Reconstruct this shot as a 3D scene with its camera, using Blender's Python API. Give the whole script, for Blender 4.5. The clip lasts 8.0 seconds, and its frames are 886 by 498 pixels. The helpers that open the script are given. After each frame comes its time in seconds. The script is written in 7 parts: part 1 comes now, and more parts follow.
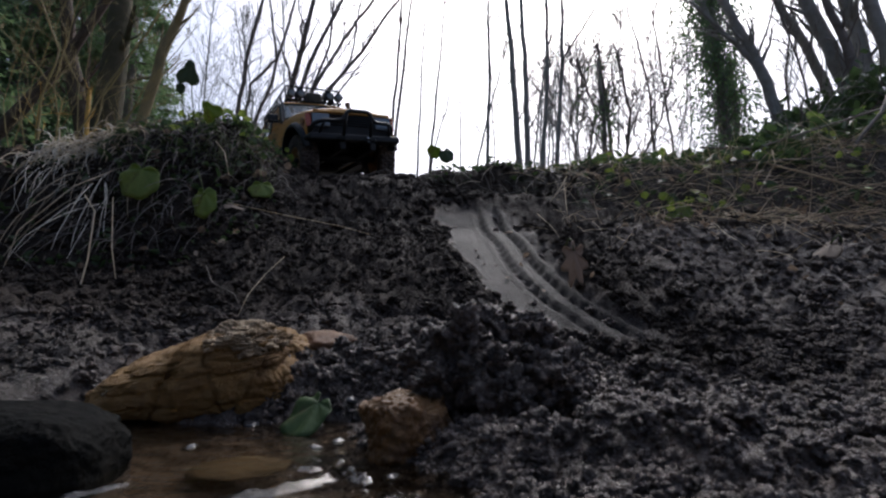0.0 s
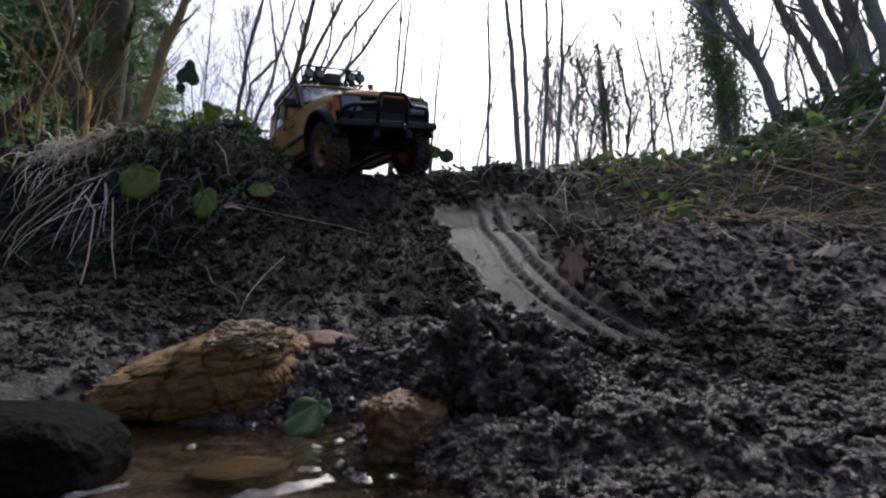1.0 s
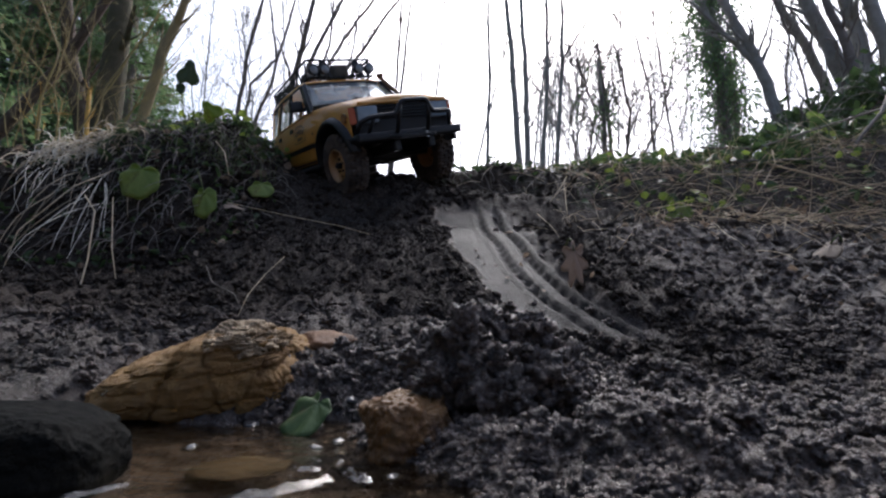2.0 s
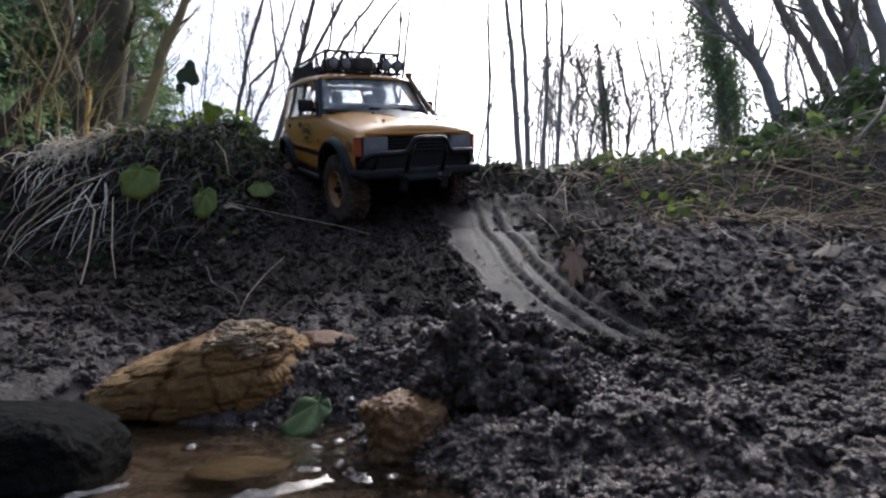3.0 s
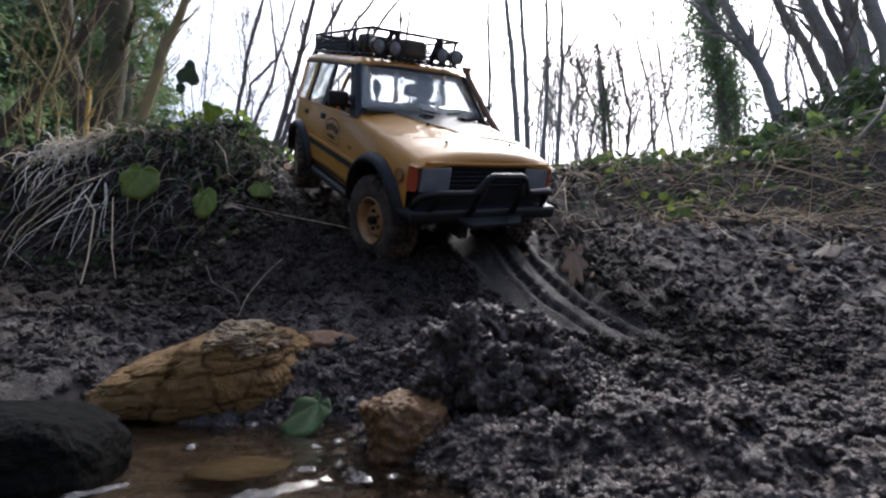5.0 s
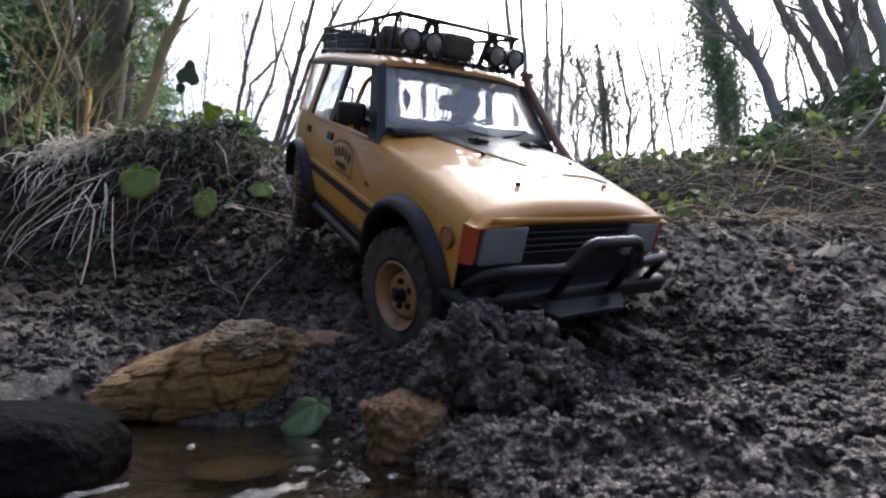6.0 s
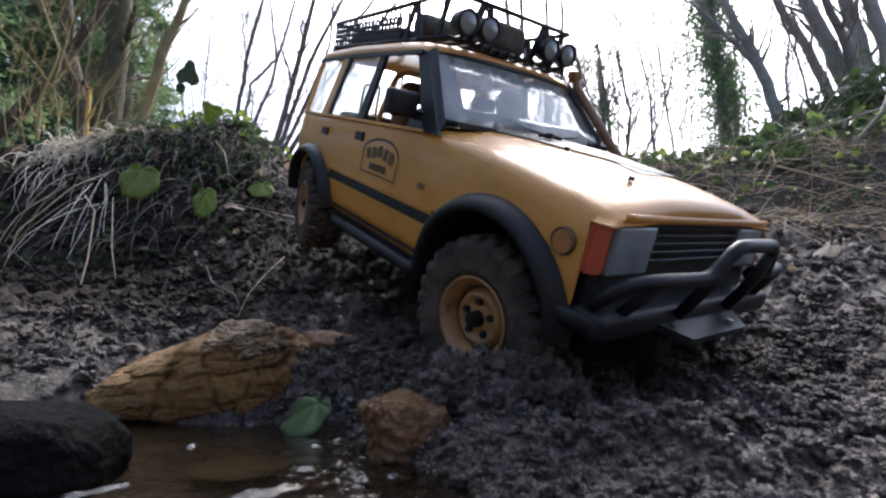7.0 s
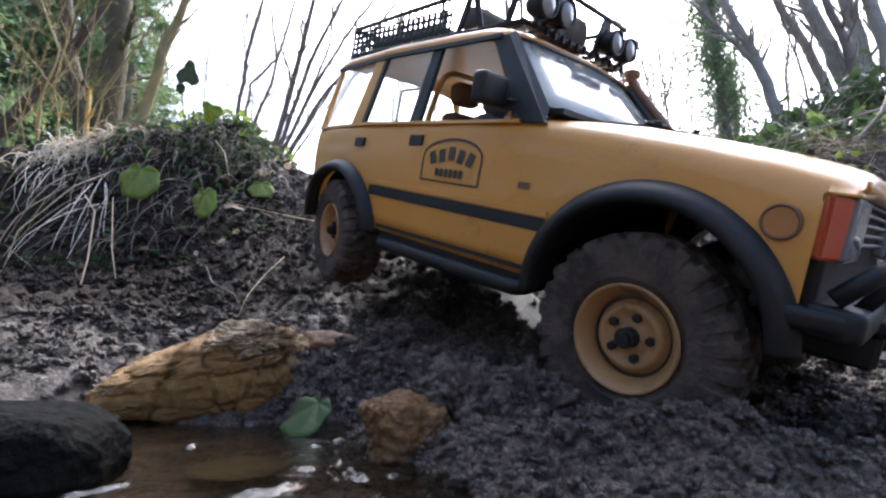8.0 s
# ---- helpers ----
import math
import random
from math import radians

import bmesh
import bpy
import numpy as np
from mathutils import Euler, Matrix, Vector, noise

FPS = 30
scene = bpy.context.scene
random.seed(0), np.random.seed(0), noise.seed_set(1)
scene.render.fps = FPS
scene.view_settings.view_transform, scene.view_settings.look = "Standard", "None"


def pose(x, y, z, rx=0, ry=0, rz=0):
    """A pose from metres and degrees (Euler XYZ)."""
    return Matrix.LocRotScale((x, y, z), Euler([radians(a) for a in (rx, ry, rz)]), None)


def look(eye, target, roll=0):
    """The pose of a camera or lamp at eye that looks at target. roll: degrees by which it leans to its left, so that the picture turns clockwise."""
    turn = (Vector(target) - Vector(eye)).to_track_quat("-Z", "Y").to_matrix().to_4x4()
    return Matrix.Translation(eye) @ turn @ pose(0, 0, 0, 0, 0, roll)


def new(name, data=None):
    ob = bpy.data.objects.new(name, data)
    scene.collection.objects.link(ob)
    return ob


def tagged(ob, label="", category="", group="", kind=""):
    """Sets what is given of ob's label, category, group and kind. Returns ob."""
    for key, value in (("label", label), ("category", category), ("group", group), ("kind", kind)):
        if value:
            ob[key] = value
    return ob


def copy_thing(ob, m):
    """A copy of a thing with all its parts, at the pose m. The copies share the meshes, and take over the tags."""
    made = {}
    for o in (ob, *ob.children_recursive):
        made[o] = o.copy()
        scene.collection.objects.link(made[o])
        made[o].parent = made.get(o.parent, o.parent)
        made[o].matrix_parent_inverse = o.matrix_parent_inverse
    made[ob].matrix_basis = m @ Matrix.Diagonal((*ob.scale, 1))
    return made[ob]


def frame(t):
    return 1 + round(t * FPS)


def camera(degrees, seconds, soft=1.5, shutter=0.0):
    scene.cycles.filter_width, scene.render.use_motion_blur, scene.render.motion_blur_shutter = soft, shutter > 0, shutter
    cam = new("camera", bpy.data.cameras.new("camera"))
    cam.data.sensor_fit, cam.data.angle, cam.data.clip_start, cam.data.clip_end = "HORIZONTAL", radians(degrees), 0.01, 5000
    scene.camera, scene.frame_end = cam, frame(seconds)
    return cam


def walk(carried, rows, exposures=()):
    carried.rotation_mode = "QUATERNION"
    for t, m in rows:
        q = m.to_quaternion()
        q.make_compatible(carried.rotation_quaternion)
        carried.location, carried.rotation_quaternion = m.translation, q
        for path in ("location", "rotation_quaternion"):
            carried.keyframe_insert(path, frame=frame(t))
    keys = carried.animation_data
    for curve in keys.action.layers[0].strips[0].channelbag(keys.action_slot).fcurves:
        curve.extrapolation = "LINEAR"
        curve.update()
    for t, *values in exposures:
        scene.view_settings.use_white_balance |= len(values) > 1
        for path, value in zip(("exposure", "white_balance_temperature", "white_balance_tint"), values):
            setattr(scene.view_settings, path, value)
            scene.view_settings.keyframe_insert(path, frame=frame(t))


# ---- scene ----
# ---------------- camera: a small camera standing still, a hand's width over the stream ----------------
cam = camera(82.86, 8.0, soft=2.3)
EYE = pose(0, 0, 0.06, 98, 0, 0)
walk(cam, [(0.0, EYE), (8.0, EYE)],
     exposures=[(t, e + .26, 5600, 9) for t, e in ((0.0, -0.12), (1.5, 0.4), (3.5, 0.7), (4.7, 0.75), (6.2, 1.22), (7.0, 1.30), (8.0, 1.90))])

# ---------------- daylight: bright hazy sky, veiled sun ahead beyond the bank ----------------
SUN_AZ, SUN_EL = 15.0, 49.0
world = bpy.data.worlds.new("sky")
scene.world = world
world.use_nodes = True
wn = world.node_tree.nodes
sky = wn.new("ShaderNodeTexSky")
sky.sky_type = 'NISHITA'
sky.sun_disc = False
sky.sun_elevation = radians(SUN_EL)
sky.sun_rotation = radians(SUN_AZ)
sky.air_density, sky.dust_density, sky.ozone_density = 0.7, 8.0, 1.0
wn["Background"].inputs["Strength"].default_value = 0.15
world.node_tree.links.new(sky.outputs[0], wn["Background"].inputs["Color"])
sun = new("sun", bpy.data.lights.new("sun", 'SUN'))
sun.data.energy, sun.data.angle, sun.data.color = 0.25, radians(22), (1.0, 0.95, 0.87)
sd = Vector((math.sin(radians(SUN_AZ)) * math.cos(radians(SUN_EL)), math.cos(radians(SUN_AZ)) * math.cos(radians(SUN_EL)), math.sin(radians(SUN_EL))))
sun.matrix_world = look(sd * 30, (0, 0, 0))


# ---------------- small toolbox ----------------
def mesh_of(bm, name):
    me = bpy.data.meshes.new(name)
    bm.to_mesh(me)
    bm.free()
    return me


def part(name, bm, material, parent=None, label="", smooth=False, at=None):
    """Links a bmesh as one mesh object under a thing or a part."""
    me = mesh_of(bm, name)
    me.materials.append(material)
    if smooth:
        me.shade_smooth()
    ob = new(name, me)
    if parent is not None:
        ob.parent = parent
    if at is not None:
        ob.matrix_basis = at
    if label:
        ob["label"] = label
    return ob


def pydata(name, verts, faces, material, parent=None, smooth=True):
    me = bpy.data.meshes.new(name)
    me.from_pydata(verts, [], faces)
    me.materials.append(material)
    if smooth:
        me.shade_smooth()
    ob = new(name, me)
    if parent is not None:
        ob.parent = parent
    return ob


def empty(name, m=None):
    ob = new(name)
    ob.empty_display_size = 0.02
    if m is not None:
        ob.matrix_basis = m
    return ob


def box(bm, lo, hi, bevel=0.0, seg=2, m=None):
    """An axis-aligned box with rounded edges, added to bm."""
    lo, hi = Vector(lo), Vector(hi)
    mm = Matrix.LocRotScale((lo + hi) / 2, None, hi - lo)
    if m is not None:
        mm = m @ mm
    r = bmesh.ops.create_cube(bm, size=1, matrix=mm)
    if bevel:
        edges = list({e for v in r["verts"] for e in v.link_edges})
        bmesh.ops.bevel(bm, geom=edges, offset=bevel, segments=seg, affect='EDGES', profile=0.6)
    return bm


def frames_along(pts):
    out = []
    n = len(pts)
    side = None
    for i in range(n):
        d = (pts[min(i + 1, n - 1)] - pts[max(i - 1, 0)])
        d = d.normalized() if d.length > 1e-9 else Vector((0, 0, 1))
        if side is None:
            side = d.cross(Vector((0.13, 0.21, 1.0)))
            if side.length < 1e-3:
                side = d.cross(Vector((1, 0, 0)))
        side = (side - d * side.dot(d)).normalized()
        out.append((side, d.cross(side)))
    return out


def tube_data(pts, radii, sides, verts, faces, cap=True):
    """Appends a tapered tube along pts to the lists of verts and faces."""
    pts = [Vector(p) for p in pts]
    if not hasattr(radii, "__len__"):
        radii = [radii] * len(pts)
    b0 = len(verts)
    for p, r, (s, u) in zip(pts, radii, frames_along(pts)):
        for k in range(sides):
            a = 2 * math.pi * k / sides
            verts.append(tuple(p + s * (r * math.cos(a)) + u * (r * math.sin(a))))
    for i in range(len(pts) - 1):
        for k in range(sides):
            a, b = b0 + i * sides + k, b0 + i * sides + (k + 1) % sides
            faces.append((a, b, b + sides, a + sides))
    if cap:
        faces.append(tuple(b0 + k for k in reversed(range(sides))))
        faces.append(tuple(b0 + (len(pts) - 1) * sides + k for k in range(sides)))


def rounded(pts, r=0.004, n=4):
    """A polyline with its corners rounded off."""
    pts = [Vector(p) for p in pts]
    out = [pts[0]]
    for a, b, c in zip(pts, pts[1:], pts[2:]):
        q0, q1 = b + (a - b).normalized() * r, b + (c - b).normalized() * r
        for i in range(n + 1):
            t = i / n
            out.append(q0 * (1 - t) ** 2 + b * 2 * t * (1 - t) + q1 * t * t)
    out.append(pts[-1])
    return out


def tube(name, pts, radii, material, parent=None, sides=8, label=""):
    v, f = [], []
    tube_data(pts, radii, sides, v, f)
    ob = pydata(name, v, f, material, parent)
    if label:
        ob["label"] = label
    return ob


def smoothstep(a, b, x):
    t = np.clip((x - a) / (b - a), 0, 1)
    return t * t * (3 - 2 * t)


LATTICE = np.random.RandomState(5).rand(256, 256)
JITTER = np.random.RandomState(9).rand(256, 256, 3)


def vnoise(x, y):
    """Smooth value noise, 0 to 1, one lump a unit."""
    xi, yi = np.floor(x).astype(int), np.floor(y).astype(int)
    fx, fy = x - xi, y - yi
    fx, fy = fx * fx * (3 - 2 * fx), fy * fy * (3 - 2 * fy)
    g = lambda i, j: LATTICE[(xi + i) % 256, (yi + j) % 256]
    return (g(0, 0) * (1 - fx) + g(1, 0) * fx) * (1 - fy) + (g(0, 1) * (1 - fx) + g(1, 1) * fx) * fy


def fbm(x, y, octaves=4):
    out, a, tot = 0, 1.0, 0
    for o in range(octaves):
        out, tot = out + a * vnoise(x + 17.3 * o, y - 9.1 * o), tot + a
        x, y, a = x * 2.03, y * 2.03, a * 0.5
    return out / tot


def clods(x, y):
    """Rounded lumps, about one a unit, of uneven size: 0 to 1."""
    xi, yi = np.floor(x).astype(int), np.floor(y).astype(int)
    best = np.zeros(np.broadcast(x, y).shape)
    for i in (-1, 0, 1):
        for j in (-1, 0, 1):
            q = JITTER[(xi + i) % 256, (yi + j) % 256]
            r = 0.35 + 0.55 * q[..., 2]
            d2 = ((xi + i + q[..., 0] - x) ** 2 + (yi + j + q[..., 1] - y) ** 2) / (r * r)
            best = np.maximum(best, r * np.sqrt(np.maximum(0, 1 - d2)))
    return best


# ---------------- the lie of the land ----------------
# the rise below y = -.35 is unseen, added to block light from behind
MID_Y = [-400, -2.2, -1.3, -.8, -.5, -.35, 0, .2, .29, .365, .475, .59, .668, .706, .763, .82, .907, 1.0, 1.3, 3, 400]
MID_Z = [.75, .75, .65, .40, .10, .03, .004, .004, .010, .031, .094, .153, .182, .210, .263, .293, .314, .327, .332, .35, .35]
LEFT_Y = [-400, -2.2, -1.3, -.8, -.5, -.35, 0, .2, .28, .4, .5, .58, .63, .68, .73, .80, .9, 1.3, 3, 400]
LEFT_Z = [.75, .75, .65, .40, .10, .03, -.010, -.008, .012, .055, .085, .105, .16, .25, .30, .325, .335, .345, .36, .36]


def track_mask(x, y):
    """1 on the smooth clay slide down which the wheels have run."""
    c = np.interp(y, [.36, .40, .45, .50, .60, .72, .84], [.150, .117, .087, .071, .058, .047, .035])
    half = np.interp(y, [.36, .40, .45, .50, .60, .84], [.050, .043, .043, .045, .053, .056])
    edge = 0.034 * (fbm(x * 30, y * 30, 3) - 0.5)
    return smoothstep(half + .008, half - .008, np.abs(x - c) + edge) * smoothstep(.37, .41, y) * smoothstep(.730, .690, y + .03 * (fbm(x * 25 + 4, y * 25, 2) - .5)), c


def lie(x, y):
    """Height of the ground without its crumbs."""
    sc = np.interp(x, [-.6, -.25, 0, .12, .3, .6, 1.2], [.98, .99, 1, 1.02, 1.10, 1.14, 1.12])
    hs = np.interp(x, [-.3, .05, .15, .3, .6, .9, 1.3, 3, 8], [1, 1, 1.03, 1.16, 1.22, 1.42, 1.5, 1.3, 1.0])
    sc = 1 + (sc - 1) * smoothstep(.25, .6, y)
    mid = np.interp(y / sc, MID_Y, MID_Z) * (1 + (hs - 1) * smoothstep(.3, .9, y) * smoothstep(3.5, 1.7, y))
    left = np.interp(y, LEFT_Y, LEFT_Z)
    w = smoothstep(-.19, -.31, x + 0.15 * (y - .5))
    w = np.where(y > .85, smoothstep(-.40, -.50, x) , w)
    w = w * smoothstep(-5.5, -5, x)
    z = mid * (1 - w) + left * w
    # grassy mound beside the way down
    dx, dy = (x + .400) / .130, (y - .835) / np.where(y < .835, .13, .22)
    z = z + .052 * np.exp(-(dx * dx) ** 2.2 - (dy * dy) ** 1.6)
    # scarp under the turf in the middle
    sm = smoothstep(-.06, .0, x) * smoothstep(.22, .12, x)
    z = z - .040 * sm * np.exp(-((y - .815) / .040) ** 2) + .014 * sm * smoothstep(.85, .88, y) * smoothstep(1.0, .95, y)
    # bed of the stream
    bed = smoothstep(.03, -.06, x + .10 * (fbm(x * 12, y * 12, 2) - .5)) * smoothstep(.345, .30, y + .06 * (fbm(x * 15 + 7, y * 15, 2) - .5) + .10 * smoothstep(-.2, -.34, x)) * smoothstep(-4.6, -3.6, x)
    z = z - .028 * bed * smoothstep(-.34, -.15, y)
    return z


def ground_z(x, y):
    x, y = np.asarray(x, float), np.asarray(y, float)
    z = lie(x, y)
    tm, c = track_mask(x, y)
    near = smoothstep(3.0, 1.2, np.hypot(x, y - .4))
    plateau = smoothstep(.88, 1.0, y)
    rough = (1 - tm) * near * (1 - .35 * plateau)
    soft_bank = smoothstep(-.20, -.28, x) * smoothstep(.52, .46, y)
    rough = rough * (1 - .15 * soft_bank)
    bx, by = x + .006 * (vnoise(x * 70, y * 70) - .5), y + .006 * (vnoise(x * 70 + 31, y * 70) - .5)
    big = fbm(x * 9, y * 9, 3) - .5
    patch = .65 + .8 * smoothstep(.35, .7, fbm(x * 7 + 3, y * 7, 3))
    torn = smoothstep(.56, .66, y) * smoothstep(-.22, -.30, x) * smoothstep(.95, .80, y)
    z = z + torn * near * (.030 * (fbm(x * 22, y * 22, 4) - .5) + .012 * (fbm(x * 70, y * 70, 3) - .5))
    # churned ridge beside the end of the wheels' way
    z = z + .025 * np.exp(-((x - .080) / .050) ** 2 - ((y - .200 + .25 * (x - .080)) / .022) ** 2)
    z = z + rough * (.022 * big + patch * (.0085 * (clods(bx * 42, by * 42) - .25) + .0055 * (clods(bx * 88 + 5, by * 88) - .25) + .0042 * (clods(bx * 135 + 9, by * 135) - .25) + .0030 * (clods(bx * 240, by * 240) - .2))
                     + .003 * (fbm(x * 150, y * 150, 2) - .5))
    # ruts of the tyres on the slide
    for off, dep in ((.003, .0080), (.029, .0095), (.046, .004)):
        d = np.abs(x - (c + off) + .002 * (vnoise(y * 60, x * 0) - .5))
        z = z - tm * dep * np.exp(-(d / .0042) ** 2) * (.7 + .3 * np.sign(np.sin(y * 420))) + tm * .0022 * np.exp(-((d - .009) / .004) ** 2)
    z = z + tm * .003 * (fbm(x * 40, y * 16, 3) - .5)
    return z


SHEET = {}


def gz(x, y):
    """Height of the built sheet at a place."""
    xs, ys, Z = SHEET["x"], SHEET["y"], SHEET["z"]
    i, j = min(max(int(np.searchsorted(xs, x)) - 1, 0), len(xs) - 2), min(max(int(np.searchsorted(ys, y)) - 1, 0), len(ys) - 2)
    u, v = (x - xs[i]) / (xs[i + 1] - xs[i]), (y - ys[j]) / (ys[j + 1] - ys[j])
    return float((Z[j, i] * (1 - u) + Z[j, i + 1] * u) * (1 - v) + (Z[j + 1, i] * (1 - u) + Z[j + 1, i + 1] * u) * v)


def axis(lo, hi, fine):
    """Grid lines: fine stretches between, growing steps out to the horizon."""
    pts = []
    for a, b, s in fine:
        pts += list(np.arange(a, b - s * .5, s))
    pts.append(fine[-1][1])
    step, v = fine[-1][2], fine[-1][1]
    up = []
    while v < hi:
        step *= 1.25
        v += step
        up.append(v)
    step, v, dn = fine[0][2], fine[0][0], []
    while v > lo:
        step *= 1.25
        v -= step
        dn.append(v)
    return np.array(dn[::-1] + pts + up)


# ---------------- materials ----------------
def mat(name, colour, rough=0.6, metal=0.0, vary=0.0, scale=20.0, bump=0.0, bump_scale=60.0, colour2=None, coat=0.0, spec=0.5, grime=None, grime_at=(0.5, 0.65), grime_scale=25.0, rough2=None, per_object=0.0):
    """Principled surface with two scales of variation in colour, roughness and relief; grime: a second colour in patches."""
    m = bpy.data.materials.new(name)
    m.use_nodes = True
    nt = m.node_tree
    N, L = nt.nodes, nt.links
    b = N["Principled BSDF"]
    b.inputs["Roughness"].default_value, b.inputs["Metallic"].default_value = rough, metal
    b.inputs["Coat Weight"].default_value, b.inputs["Coat Roughness"].default_value = coat, 0.06
    b.inputs["Specular IOR Level"].default_value = spec
    tc = N.new("ShaderNodeTexCoord")
    n1 = N.new("ShaderNodeTexNoise")
    n1.inputs["Scale"].default_value, n1.inputs["Detail"].default_value, n1.inputs["Roughness"].default_value = scale, 6, 0.65
    L.new(tc.outputs["Object"], n1.inputs["Vector"])
    mix = N.new("ShaderNodeMix")
    mix.data_type = 'RGBA'
    c2 = colour2 or tuple(c * (1 - vary) for c in colour)
    mix.inputs["A"].default_value, mix.inputs["B"].default_value = (*colour, 1), (*c2, 1)
    ramp = N.new("ShaderNodeMapRange")
    ramp.inputs["From Min"].default_value, ramp.inputs["From Max"].default_value = 0.35, 0.65
    L.new(n1.outputs["Fac"], ramp.inputs["Value"])
    L.new(ramp.outputs[0], mix.inputs["Factor"])
    out = mix.outputs["Result"]
    if per_object:
        oi = N.new("ShaderNodeObjectInfo")
        hsv = N.new("ShaderNodeHueSaturation")
        mr = N.new("ShaderNodeMapRange")
        mr.inputs["To Min"].default_value, mr.inputs["To Max"].default_value = 1 - per_object, 1 + per_object
        L.new(oi.outputs["Random"], mr.inputs["Value"])
        L.new(mr.outputs[0], hsv.inputs["Value"])
        L.new(out, hsv.inputs["Color"])
        out = hsv.outputs["Color"]
    if grime:
        n2 = N.new("ShaderNodeTexNoise")
        n2.inputs["Scale"].default_value, n2.inputs["Detail"].default_value, n2.inputs["Roughness"].default_value = grime_scale, 8, 0.7
        L.new(tc.outputs["Object"], n2.inputs["Vector"])
        r2 = N.new("ShaderNodeMapRange")
        r2.inputs["From Min"].default_value, r2.inputs["From Max"].default_value = grime_at
        L.new(n2.outputs["Fac"], r2.inputs["Value"])
        m2 = N.new("ShaderNodeMix")
        m2.data_type = 'RGBA'
        m2.inputs["B"].default_value = (*grime, 1)
        L.new(out, m2.inputs["A"])
        L.new(r2.outputs[0], m2.inputs["Factor"])
        out = m2.outputs["Result"]
        mr2 = N.new("ShaderNodeMapRange")
        mr2.inputs["To Min"].default_value, mr2.inputs["To Max"].default_value = rough, rough2 if rough2 is not None else 0.85
        L.new(r2.outputs[0], mr2.inputs["Value"])
        L.new(mr2.outputs[0], b.inputs["Roughness"])
    L.new(out, b.inputs["Base Color"])
    if bump:
        n3 = N.new("ShaderNodeTexNoise")
        n3.inputs["Scale"].default_value, n3.inputs["Detail"].default_value, n3.inputs["Roughness"].default_value = bump_scale, 8, 0.7
        L.new(tc.outputs["Object"], n3.inputs["Vector"])
        bp = N.new("ShaderNodeBump")
        bp.inputs["Strength"].default_value, bp.inputs["Distance"].default_value = 1.0, bump
        L.new(n3.outputs["Fac"], bp.inputs["Height"])
        L.new(bp.outputs[0], b.inputs["Normal"])
    return m


